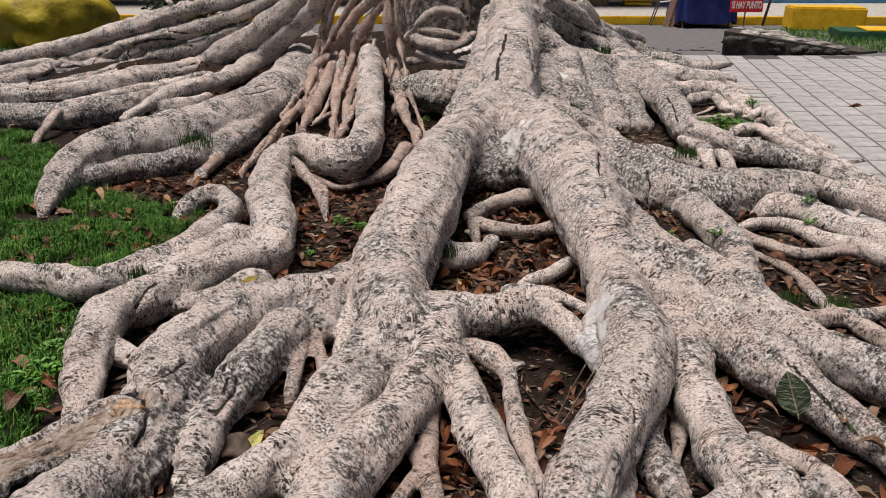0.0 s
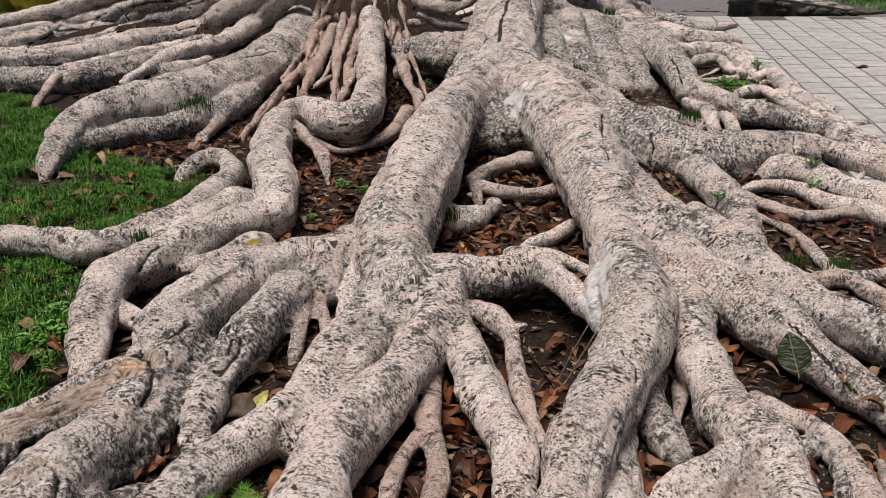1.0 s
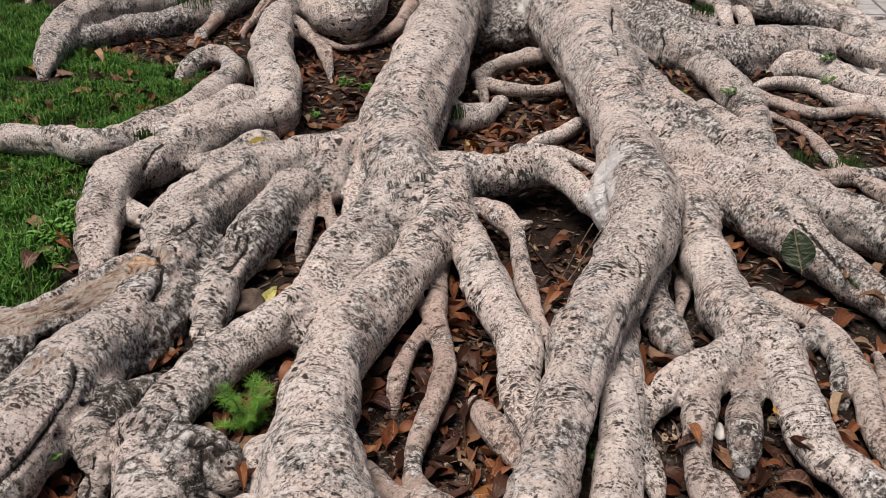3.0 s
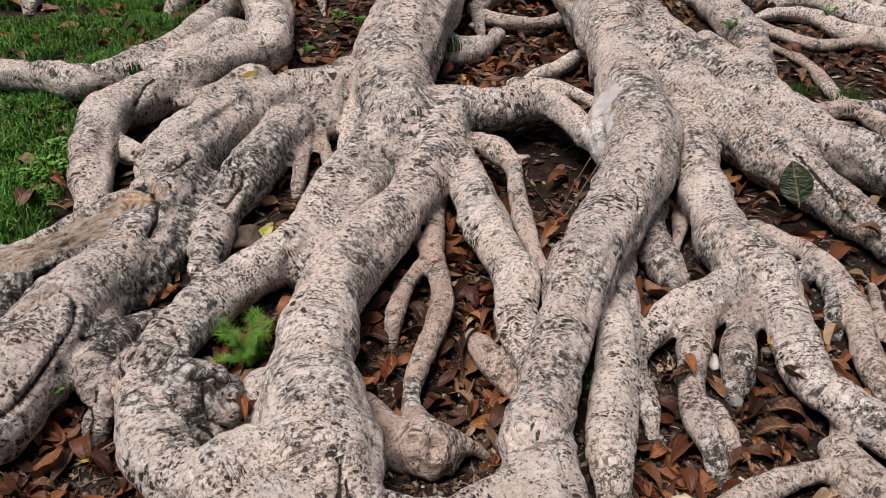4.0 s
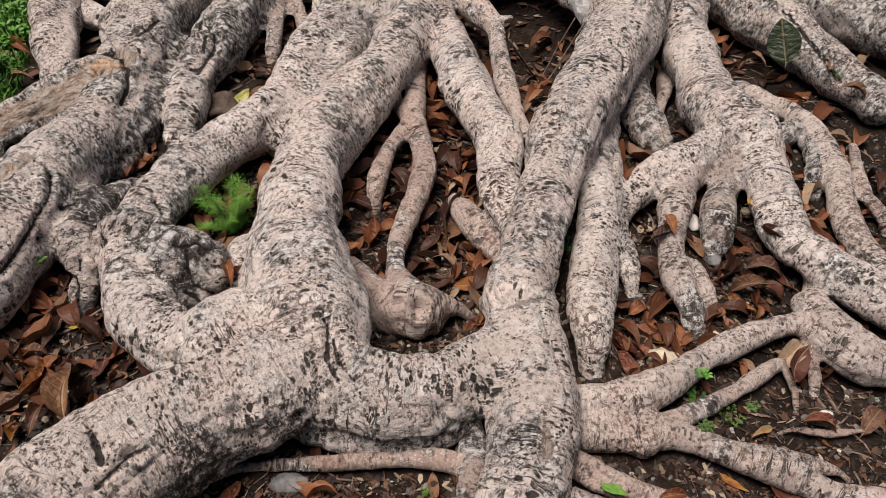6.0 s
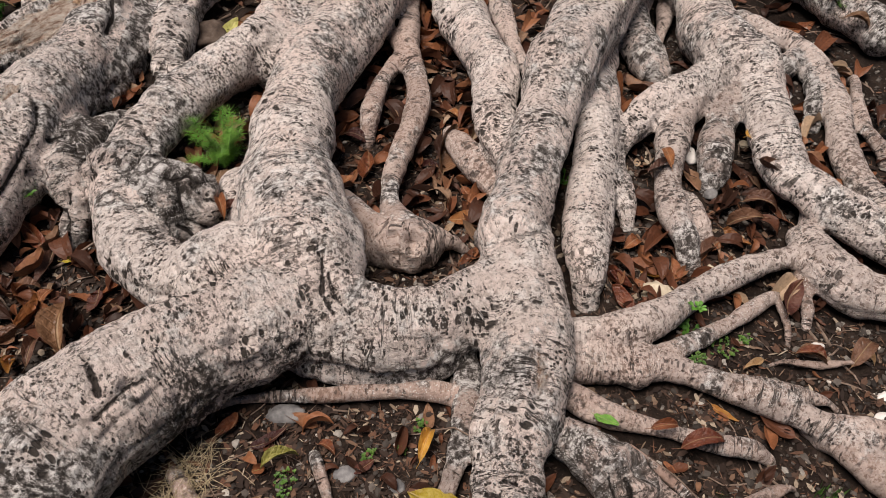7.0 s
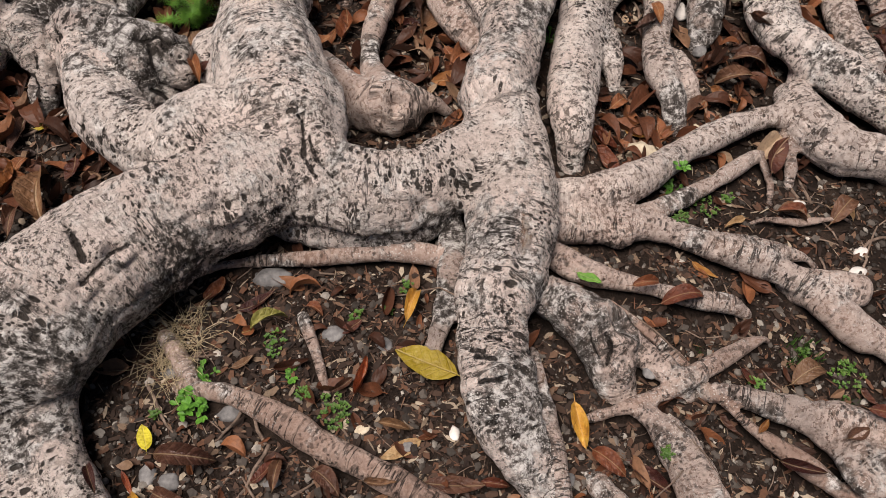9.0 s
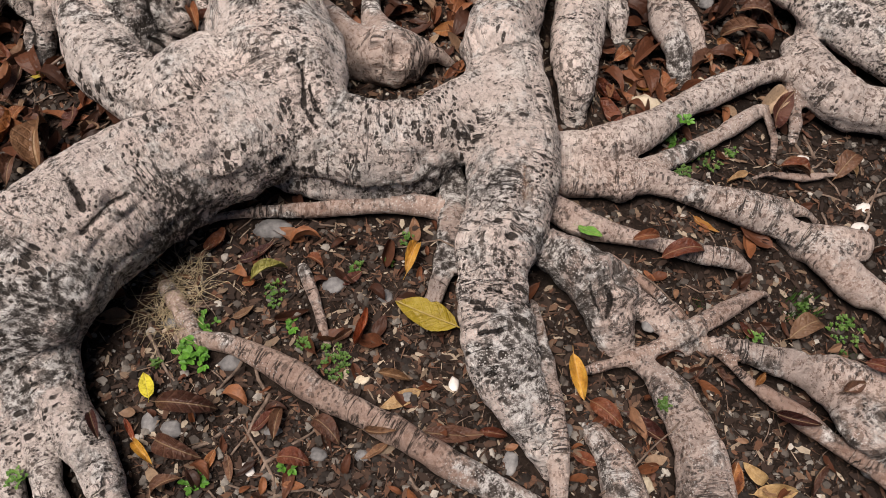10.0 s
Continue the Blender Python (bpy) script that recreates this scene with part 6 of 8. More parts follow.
# ---- trunk ----
def trunk():
    bm = bmesh.new()
    rings = []
    for z in np.linspace(-0.1, 3.6, 40):
        r = 0.60 + 0.30 * math.exp(-max(z, 0) / 0.45)
        ring = []
        for a in np.arange(56) * 2 * math.pi / 56:
            flute = 1 + 0.16 * noise.noise((math.cos(a) * 2.4, math.sin(a) * 2.4, z * 0.35)) + 0.07 * noise.noise((math.cos(a) * 7, math.sin(a) * 7, z * 0.8))
            ring.append(bm.verts.new((r * flute * math.cos(a), r * flute * math.sin(a), z)))
        rings.append(ring)
    for p, q in zip(rings, rings[1:]):
        for i in range(56):
            bm.faces.new((p[i], p[(i + 1) % 56], q[(i + 1) % 56], q[i]))
    bm.faces.new(rings[-1])
    ob = part("trunk", bm, BARK, tree, smooth=True)
    ob.location = (0.0, 0.75, 0)
    g = ob.data.attributes.new("grain", "FLOAT_VECTOR", "POINT")
    co = np.zeros(len(ob.data.vertices) * 3, np.float32)
    ob.data.vertices.foreach_get("co", co)
    g.data.foreach_set("vector", co.reshape(-1, 3)[:, [2, 0, 1]].ravel())


trunk()


# ---- fallen leaves ----
LEAF_COLOURS = {
    "brown": [(0.075, 0.034, 0.020), (0.155, 0.074, 0.042), (0.25, 0.135, 0.08)],
    "rust": [(0.10, 0.028, 0.012), (0.21, 0.066, 0.026), (0.30, 0.115, 0.048)],
    "red": [(0.12, 0.018, 0.010), (0.22, 0.035, 0.018), (0.28, 0.07, 0.03)],
    "darkred": [(0.045, 0.014, 0.010), (0.085, 0.026, 0.018), (0.13, 0.05, 0.03)],
    "tan": [(0.22, 0.12, 0.055), (0.36, 0.22, 0.11), (0.46, 0.31, 0.17)],
    "ochre": [(0.26, 0.10, 0.018), (0.42, 0.19, 0.035), (0.50, 0.27, 0.06)],
    "yellow": [(0.36, 0.27, 0.02), (0.50, 0.40, 0.03), (0.60, 0.50, 0.05)],
    "olive": [(0.20, 0.20, 0.04), (0.33, 0.31, 0.09), (0.42, 0.38, 0.14)],
    "green": [(0.06, 0.16, 0.02), (0.12, 0.28, 0.04), (0.18, 0.36, 0.06)],
    "darkgreen": [(0.008, 0.018, 0.006), (0.013, 0.030, 0.009), (0.024, 0.048, 0.015)],
}


def leaf_material(name, colours):
    m, t, b = shader(name + "_leaf", 0.38, 0.45)
    place = coords(t)
    n = noise_of(t, place, 5.0, 5, 0.65)
    col = ramp(t, n, [(0.30, colours[0]), (0.5, colours[1]), (0.70, colours[2])])
    info = t.nodes.new("ShaderNodeObjectInfo")
    hsv = node(t, "HueSaturation")
    t.links.new(calc(t, "ADD", calc(t, "MULTIPLY", info.outputs["Random"], 0.85), 0.40), hsv.inputs["Value"])
    t.links.new(calc(t, "ADD", calc(t, "MULTIPLY", info.outputs["Random"], 0.03), 0.485), hsv.inputs["Hue"])
    t.links.new(col, hsv.inputs["Color"])
    sep = t.nodes.new("ShaderNodeSeparateXYZ")
    t.links.new(place, sep.inputs[0])
    off = calc(t, "ABSOLUTE", sep.outputs["Y"])
    rib = step(t, off, 0.016, 0.006)
    side = node(t, "TexWave", Scale=2.2, Distortion=0.6, Detail=1.0)
    skew = t.nodes.new("ShaderNodeCombineXYZ")
    t.links.new(calc(t, "SUBTRACT", sep.outputs["X"], calc(t, "MULTIPLY", off, 0.9)), skew.inputs["X"])
    t.links.new(skew.outputs[0], side.inputs["Vector"])
    vein = step(t, side.outputs["Fac"], 0.86, 0.98)
    lighter = mix(t, 0.28, hsv.outputs[0], (0.55, 0.42, 0.25))
    col = mix(t, calc(t, "MAXIMUM", rib, calc(t, "MULTIPLY", vein, 0.10)), hsv.outputs[0], lighter)
    spots = step(t, noise_of(t, place, 16, 4, 0.7), 0.62, 0.70)
    col = mix(t, calc(t, "MULTIPLY", spots, 0.1 if name in ("yellow", "green", "darkgreen") else 0.6), col, (0.045, 0.025, 0.015))
    t.links.new(col, b.inputs["Base Color"])
    bump(t, b, calc(t, "ADD", calc(t, "MULTIPLY", rib, -1.0), calc(t, "ADD", noise_of(t, place, 10, 4, 0.6), calc(t, "MULTIPLY", vein, -0.15))), 0.5, 0.02)
    return m


LEAF_MATERIALS = {k: leaf_material(k, v) for k, v in LEAF_COLOURS.items()}
LEAF_MESHES = {}


def leaf_mesh(kind, shape):
    """A unit-long leaf along x: pointed oval, folded at the midrib, curled its own way, with a short stalk."""
    if (kind, shape) in LEAF_MESHES:
        return LEAF_MESHES[kind, shape]
    rng = random.Random(100 + shape)
    fold, curl, twist = rng.uniform(0.15, 1.1), rng.choice((-1, 1)) * rng.uniform(0.6, 2.4), rng.uniform(-1.5, 1.5)
    wide = rng.uniform(0.19, 0.26)
    if shape == 0:
        fold, curl, twist, wide = 0.12, 0.12, 0.05, 0.23
    bm = bmesh.new()
    rows = []
    n, k = 10, 3
    for i in range(n + 1):
        t = i / n
        w = wide * max(math.sin(math.pi * t ** 0.85), 0.0) ** 0.8 + 0.004
        ang = curl * (t - 0.45)
        cx, cz = (t - 0.5, 0.0) if abs(curl) < 0.02 else (math.sin(ang) / curl, (1 - math.cos(ang)) / curl)
        row = []
        for j in range(-k, k + 1):
            u = j / k
            wav = 0.03 * math.sin(7 * t + 3 * u + shape) + 0.015 * math.sin(17 * t + 5 * u)
            z = cz + abs(u) * w * fold + twist * u * w * (t - 0.5) + wav * abs(u)
            row.append(bm.verts.new((cx, u * w * (1 - 0.25 * fold), z)))
        rows.append(row)
    for r, s in zip(rows, rows[1:]):
        for a, b, c, d in zip(r, r[1:], s[1:], s):
            bm.faces.new((a, b, c, d))
    base = rows[0][k].co
    tube(bm, [base + Vector((0.03, 0, -0.004)), base + Vector((-0.07, 0.01, -0.004)), base + Vector((-0.16, 0.03, 0.0))], [0.010, 0.008, 0.007], 4)
    low = min(v.co.z for v in bm.verts)
    for v in bm.verts:
        v.co.z -= low
    me = bpy.data.meshes.new("fallen_leaf")
    bm.to_mesh(me)
    bm.free()
    me.materials.append(LEAF_MATERIALS[kind])
    me.polygons.foreach_set("use_smooth", np.ones(len(me.polygons), bool))
    LEAF_MESHES[kind, shape] = me
    return me


LEAF_WORDS = {
    "brown": "dry brown fallen fig leaf lying on the soil", "rust": "curled rust-orange fallen fig leaf among the roots",
    "red": "narrow rolled red-brown dead leaf on the soil", "darkred": "dark maroon fallen leaf, wet and flat",
    "tan": "pale tan dry fallen leaf on the ground", "ochre": "ochre-orange fallen leaf with a visible midrib",
    "yellow": "bright yellow freshly fallen fig leaf", "olive": "olive-green wilting fallen leaf",
    "green": "small fresh green fallen leaf", "darkgreen": "glossy dark green fig leaf standing upright between roots",
}
leaf_rng = random.Random(5)
LEAF_SPOTS = []


def leaf(kind, x, y, h, length, heading, shape=None, lean=None):
    if shape is None:
        shape = 0 if kind in ("yellow", "green") else leaf_rng.randrange(1, 9)
    ob = new("fallen_leaf", leaf_mesh(kind, shape))
    z = rest(x, y, h)
    ax, ay = (leaf_rng.uniform(-14, 14), leaf_rng.uniform(-10, 10)) if lean is None else lean
    narrow = 0.45 if kind == "red" else leaf_rng.uniform(0.65, 1.12)
    ob.matrix_world = pose(x, y, z + (0.018 if kind == "yellow" else 0.005) + length * 0.23 * abs(math.sin(radians(ax))), ax, ay, heading) @ Matrix.Diagonal((length, length * narrow, length, 1))
    LEAF_SPOTS.append((x, y))
    return tagged(ob, LEAF_WORDS[kind], "leaf", "fallen leaves")


# ---- stones ----
STONE_MATERIALS = {
    "grey": simple("grey_stone", [(0.09, 0.09, 0.092), (0.19, 0.19, 0.19), (0.29, 0.285, 0.28)], 40, 0.6, 0.3, 0.003, per_object=0.4),
    "white": simple("white_stone", [(0.55, 0.53, 0.50), (0.72, 0.70, 0.66), (0.80, 0.78, 0.75)], 30, 0.5, 0.3, 0.003, per_object=0.2),
    "cream": simple("cream_stone", [(0.40, 0.34, 0.24), (0.56, 0.49, 0.37), (0.66, 0.60, 0.48)], 45, 0.8, 0.5, 0.004, per_object=0.25),
    "brown": simple("brown_stone", [(0.05, 0.035, 0.026), (0.09, 0.065, 0.05), (0.14, 0.11, 0.09)], 40, 0.8, 0.5, 0.004, per_object=0.3),
}
STONE_WORDS = {"grey": "smooth grey pebble half sunk in the soil", "white": "small white pebble on the dark soil",
               "cream": "rough cream limestone lump between roots", "brown": "dark brown rock wedged under a root"}
stone_rng = random.Random(11)


def stone(kind, x, y, h, rx, ry):
    bm = bmesh.new()
    seed = stone_rng.uniform(0, 50)
    blob(bm, 0.9 * rx, 0.9 * ry, 0.5 * min(rx, ry) + 0.08 * rx, seed, 0.5 if kind in ("cream", "brown") else 0.26, 3)
    ob = part("pebble" if max(rx, ry) < 0.025 else "rock", bm, STONE_MATERIALS[kind], smooth=True)
    ob.matrix_world = pose(x, y, max(rest(x, y, h - 0.05), ground_height(x, y)) + 0.12 * min(rx, ry), 0, 0, stone_rng.uniform(-20, 20))
    return tagged(ob, STONE_WORDS[kind], "stone", "loose stones")


# ---- weeds, ferns, tufts ----
GREEN = {
    "leafy": simple("weed_green", [(0.035, 0.11, 0.014), (0.07, 0.20, 0.025), (0.12, 0.29, 0.04)], 60, 0.5, 0.2, 0.002, per_object=0.5),
    "clover": simple("clover_green", [(0.03, 0.085, 0.013), (0.065, 0.15, 0.024), (0.14, 0.24, 0.05)], 60, 0.5, 0.2, 0.002, per_object=0.5),
    "fern": simple("fern_green", [(0.05, 0.14, 0.015), (0.10, 0.25, 0.03), (0.16, 0.34, 0.05)], 60, 0.5, 0.2, 0.002),
    "tuft": simple("moss_green", [(0.018, 0.05, 0.010), (0.04, 0.10, 0.018), (0.075, 0.17, 0.03)], 60, 0.7, 0.2, 0.002, per_object=0.5),
    "straw": simple("straw", [(0.28, 0.22, 0.13), (0.42, 0.35, 0.22), (0.55, 0.48, 0.34)], 60, 0.6, 0.2, 0.002),
}
WEED_WORDS = {"leafy": "small green weed with oval leaves beside a root", "clover": "low patch of tiny bright green clover leaves",
              "fern": "feathery bright green asparagus fern between two roots", "tuft": "tuft of short dark green grass and moss on a root",
              "straw": "tangled tuft of dry straw-coloured grass"}
WEED_NAMES = {"leafy": "weed", "clover": "clover", "fern": "asparagus_fern", "tuft": "grass_tuft", "straw": "dry_grass_tuft"}
weed_rng = random.Random(23)


def blade(bm, base, tip, width, sag=0.0):
    """One flat, tapering blade from base to tip."""
    d = tip - base
    a = d.cross(Vector((0, 0, 1)))
    a = a.normalized() * width if a.length > 1e-6 else Vector((width, 0, 0))
    mid = base + d * 0.55 + Vector((0, 0, sag))
    v = [bm.verts.new(q) for q in (base - a * 0.7, base + a * 0.7, mid + a, mid - a, tip)]
    bm.faces.new(v[:4])
    bm.faces.new((v[3], v[2], v[4]))


def oval(bm, at, along, up, length, width):
    """One small oval leaf."""
    side = along.cross(up).normalized() * width
    p = [at, at + along * length * 0.35 + side, at + along * length * 0.75 + side * 0.8, at + along * length, at + along * length * 0.75 - side * 0.8, at + along * length * 0.35 - side]
    v = [bm.verts.new(q + up * (0.12 * length if i in (1, 2, 4, 5) else 0)) for i, q in enumerate(p)]
    bm.faces.new((v[0], v[1], v[2], v[3]))
    bm.faces.new((v[0], v[3], v[4], v[5]))


def weed(kind, x, y, h, size):
    rng, bm = weed_rng, bmesh.new()
    if kind == "leafy":
        for _ in range(max(6, int(9 * min(size / 0.05, 3)))):
            a, lean = rng.uniform(0, 6.28), rng.uniform(0.2, 1.0)
            top = Vector((math.cos(a) * lean, math.sin(a) * lean, rng.uniform(0.25, 0.8))) * size * 0.5
            blade(bm, Vector((0, 0, -0.004)), top, 0.0012 + 0.008 * size)
            for k in range(rng.randint(2, 4)):
                b = a + rng.uniform(-1.6, 1.6)
                leaf_len = rng.uniform(0.006, 0.011) + 0.085 * size
                oval(bm, top * rng.uniform(0.6, 1.0), Vector((math.cos(b), math.sin(b), rng.uniform(-0.1, 0.5))), Vector((0, 0, 1)), leaf_len, leaf_len * 0.32)
    elif kind == "clover":
        for _ in range(int(10 + 380 * size)):
            a, r = rng.uniform(0, 6.28), size * 0.5 * rng.random() ** 0.6
            top = Vector((math.cos(a) * r, math.sin(a) * r, rng.uniform(0.004, 0.016)))
            blade(bm, Vector((top.x * 0.8, top.y * 0.8, -0.004)), top, 0.0006)
            for k in range(3):
                b = a + k * 2.09
                s = rng.uniform(0.003, 0.0055)
                oval(bm, top, Vector((math.cos(b), math.sin(b), 0.25)), Vector((0, 0, 1)), s, s * 0.45)
    elif kind == "fern":
        for _ in range(16):
            a, lean = rng.uniform(0, 6.28), rng.uniform(0.1, 0.6)
            d = Vector((math.cos(a) * lean, math.sin(a) * lean * 0.9, rng.uniform(0.6, 1.15))) * size * rng.uniform(0.5, 0.85)
            path = [d * t + Vector((0, 0, -0.04 * t * t)) for t in (0, 0.35, 0.7, 1.0)]
            tube(bm, path, [0.0013, 0.0011, 0.0009, 0.0005], 4)
            for k in range(40):
                t = rng.uniform(0.2, 1.0)
                p = d * t + Vector((0, 0, -0.04 * t * t))
                b = rng.uniform(0, 6.28)
                for m in range(5):
                    e = Vector((math.cos(b + m * 0.5), math.sin(b + m * 0.5), rng.uniform(-0.3, 0.6))) * rng.uniform(0.05, 0.12) * size
                    blade(bm, p, p + e, 0.0014 * size + 0.0001)
    elif kind == "tuft":
        for _ in range(int(60 + 500 * min(size, 0.3))):
            a, r = rng.uniform(0, 6.28), size * 0.5 * rng.random() ** 0.7
            base = Vector((math.cos(a) * r, math.sin(a) * r, -0.02))
            top = base + Vector((rng.uniform(-1, 1) * 0.3, rng.uniform(-1, 1) * 0.3, rng.uniform(0.3, 1.0))) * size * 0.42 + Vector((0, 0, 0.02))
            blade(bm, base, top, 0.0012 + 0.008 * size)
    else:
        for _ in range(int(70 + 300 * size)):
            a, b = rng.uniform(0, 6.28), rng.uniform(-0.8, 0.8)
            base = Vector((rng.uniform(-1, 1), rng.uniform(-1, 1), 0)) * size * 0.28
            end = base + Vector((math.cos(a), math.sin(a), 0)) * size * rng.uniform(0.25, 0.75) + Vector((0, 0, rng.uniform(0.003, 0.02)))
            mid = (base + end) / 2 + Vector((rng.uniform(-1, 1), rng.uniform(-1, 1), 0)) * size * 0.15 + Vector((0, 0, rng.uniform(0.01, 0.03)))
            tube(bm, [base, mid, end], [0.0006, 0.0005, 0.0003], 3)
    ob = part(WEED_NAMES[kind], bm, GREEN[kind])
    ob.location = (x, y, ground_height(x, y) - 0.01 if kind == "fern" and h == 0 else rest(x, y, h))
    return tagged(ob, WEED_WORDS[kind], "plant", "weeds")


# ---- twigs ----
WOOD = simple("bare_wood", [(0.14, 0.07, 0.045), (0.42, 0.29, 0.19), (0.64, 0.50, 0.37)], 70, 0.85, 0.8, 0.006)
TWIG = simple("twig_bark", [(0.07, 0.05, 0.04), (0.15, 0.11, 0.085), (0.26, 0.20, 0.16)], 70, 0.85, 0.6, 0.003, per_object=0.4)


def twig(radius, *path):
    bm = bmesh.new()
    pts = [Vector((x, y, rest(x, y, 0.02) + radius * 0.8)) for x, y in path]
    fine = []
    for a, b in zip(pts, pts[1:]):
        for t in np.arange(4) / 4:
            p = a.lerp(b, t)
            fine.append(p + Vector((noise.noise(p * 30), noise.noise(p * 30 + Vector((5, 0, 0))), 0)) * radius * 2.0)
    fine.append(pts[-1])
    tube(bm, fine, [radius * (1.1 - 0.5 * i / len(fine)) for i in range(len(fine))], 6)
    return tagged(part("twig", bm, TWIG, smooth=True), "thin dry brown twig lying on the litter", "twig", "twigs")


leaf("yellow", 0.009, 0.529, 0.012, 0.127, 152)
leaf("yellow", -0.486, 0.413, 0.012, 0.051, 108)
leaf("brown", -0.419, 0.381, 0.012, 0.131, -7)
leaf("brown", -0.424, 0.308, 0.012, 0.110, -25)
leaf("ochre", -0.486, 0.304, 0.012, 0.067, -47)
leaf("brown", -0.262, 0.345, 0.012, 0.064, -100)
leaf("rust", -0.284, 0.350, 0.012, 0.069, 49)
leaf("brown", -0.178, 0.326, 0.012, 0.081, -44)
leaf("brown", -0.061, 0.423, 0.012, 0.070, -14)
leaf("red", -0.115, 0.505, 0.012, 0.098, 72)
leaf("olive", -0.292, 0.628, 0.012, 0.089, 27)
leaf("darkred", -0.317, 0.676, 0.012, 0.087, 27)
leaf("rust", -0.392, 0.698, 0.012, 0.073, 50)
leaf("ochre", -0.019, 0.652, 0.012, 0.096, 71)
leaf("ochre", 0.268, 0.403, 0.012, 0.090, -85)
leaf("rust", 0.494, 0.628, 0.012, 0.107, 8)
leaf("rust", 0.426, 0.660, 0.012, 0.068, 5)
leaf("ochre", 0.565, 0.711, 0.012, 0.065, -43)
leaf("green", 0.319, 0.678, 0.012, 0.051, -32)
leaf("brown", 0.774, 0.821, 0.012, 0.080, -31)
leaf("brown", 0.887, 0.833, 0.012, 0.110, 42)
leaf("tan", 0.703, 0.473, 0.012, 0.100, 24)
leaf("brown", 0.534, 0.391, 0.012, 0.062, -52)
leaf("darkred", 0.372, 0.314, 0.012, 0.093, -42)
leaf("darkred", 0.624, 0.305, 0.012, 0.087, -19)
leaf("rust", 0.513, 0.214, 0.012, 0.064, 69)
leaf("brown", 0.654, 0.208, 0.012, 0.071, 55)
leaf("tan", 0.582, 0.192, 0.012, 0.061, -7)
leaf("brown", 0.052, 0.318, 0.012, 0.061, -32)
leaf("rust", 0.110, 0.311, 0.012, 0.063, -11)
leaf("rust", 0.416, 1.042, 0.012, 0.088, -55)
leaf("tan", -0.335, 0.556, 0.012, 0.050, 25)
leaf("brown", 0.714, 0.339, 0.012, 0.059, 18)
leaf("rust", 0.769, 0.370, 0.012, 0.079, -22)
leaf("brown", -0.084, 0.312, 0.012, 0.063, -7)
leaf("brown", -0.782, 0.926, 0.012, 0.106, -54)
leaf("yellow", -0.757, 2.794, 0.160, 0.091, 57)
leaf("brown", 0.034, 1.466, 0.050, 0.180, 78, 3, (35, -12))
leaf("brown", 0.551, 1.321, 0.012, 0.085, 34)
leaf("brown", 0.797, 1.258, 0.012, 0.102, -20)
leaf("rust", 0.420, 1.045, 0.012, 0.093, -60)
leaf("tan", -0.533, 1.389, 0.050, 0.125, 35, 0, (8, 0))
leaf("rust", 0.764, 2.038, 0.040, 0.130, -91)
leaf("rust", 0.743, 1.872, 0.012, 0.130, -94)
leaf("brown", 0.812, 1.929, 0.012, 0.090, -124)
leaf("ochre", 0.808, 1.422, 0.012, 0.094, 41)
leaf("darkred", -0.184, 1.540, 0.012, 0.085, -24)
leaf("rust", -0.151, 1.416, 0.012, 0.104, 81)
leaf("rust", 0.710, 1.158, 0.012, 0.083, -45)
leaf("brown", 0.700, 1.250, 0.012, 0.121, 48)
leaf("rust", 0.102, 1.332, 0.012, 0.074, -52)
leaf("brown", -0.931, 1.072, 0.012, 0.055, 56)
leaf("rust", -0.842, 1.034, 0.012, 0.064, 66)
leaf("brown", -0.794, 1.004, 0.012, 0.087, 79)
leaf("yellow", -0.808, 1.135, 0.012, 0.056, 4)
leaf("rust", -0.557, 2.035, 0.020, 0.081, -99)
leaf("olive", -0.587, 2.009, -0.050, 0.110, 60, 0, (25, -20))
leaf("rust", -0.453, 1.203, 0.012, 0.068, 29)
leaf("rust", -0.465, 1.196, 0.012, 0.091, 109)
leaf("yellow", -1.080, 2.561, 0.060, 0.077, 75)
leaf("rust", -1.718, 2.769, 0.012, 0.081, 18)
leaf("rust", -1.611, 2.920, 0.012, 0.130, -4)
leaf("rust", -1.777, 2.935, 0.012, 0.082, 16)
leaf("tan", -1.414, 2.257, 0.012, 0.133, 67)
leaf("brown", -1.422, 2.206, 0.012, 0.152, 95)
leaf("tan", -2.291, 3.967, 0.012, 0.090, -11)
leaf("tan", -1.956, 3.869, 0.012, 0.178, 47)
leaf("rust", -1.809, 4.144, 0.012, 0.183, -15)
leaf("brown", -1.996, 3.465, 0.012, 0.128, 139)
leaf("rust", -0.510, 3.727, 0.030, 0.101, 0)
leaf("rust", -2.363, 4.239, 0.012, 0.131, -22)
leaf("rust", 1.068, 1.989, 0.030, 0.075, -73)
leaf("rust", 1.156, 2.010, 0.030, 0.112, 32)
leaf("brown", 1.245, 1.899, 0.030, 0.101, -32)
leaf("tan", 1.210, 1.997, 0.030, 0.104, 56)
leaf("brown", 1.553, 3.249, 0.012, 0.127, -84)
leaf("ochre", -2.454, 8.078, 0.240, 0.190, 104)
leaf("rust", 0.930, 2.434, 0.030, 0.130, 66)
leaf("rust", 3.886, 7.350, 0.012, 0.171, 19)
stone("grey", -0.351, 0.459, 0.000, 0.0222, 0.0181)
stone("grey", -0.461, 0.545, 0.000, 0.0207, 0.0145)
stone("grey", -0.036, 0.388, 0.000, 0.0139, 0.0139)
stone("white", 0.048, 0.405, 0.000, 0.0110, 0.0150)
stone("grey", -0.168, 0.607, 0.000, 0.0234, 0.0191)
stone("grey", -0.073, 0.580, 0.000, 0.0180, 0.0169)
stone("white", 0.806, 0.861, 0.000, 0.0212, 0.0141)
stone("grey", 0.409, 0.492, 0.000, 0.0146, 0.0146)
stone("white", 0.901, 0.741, 0.000, 0.0193, 0.0125)
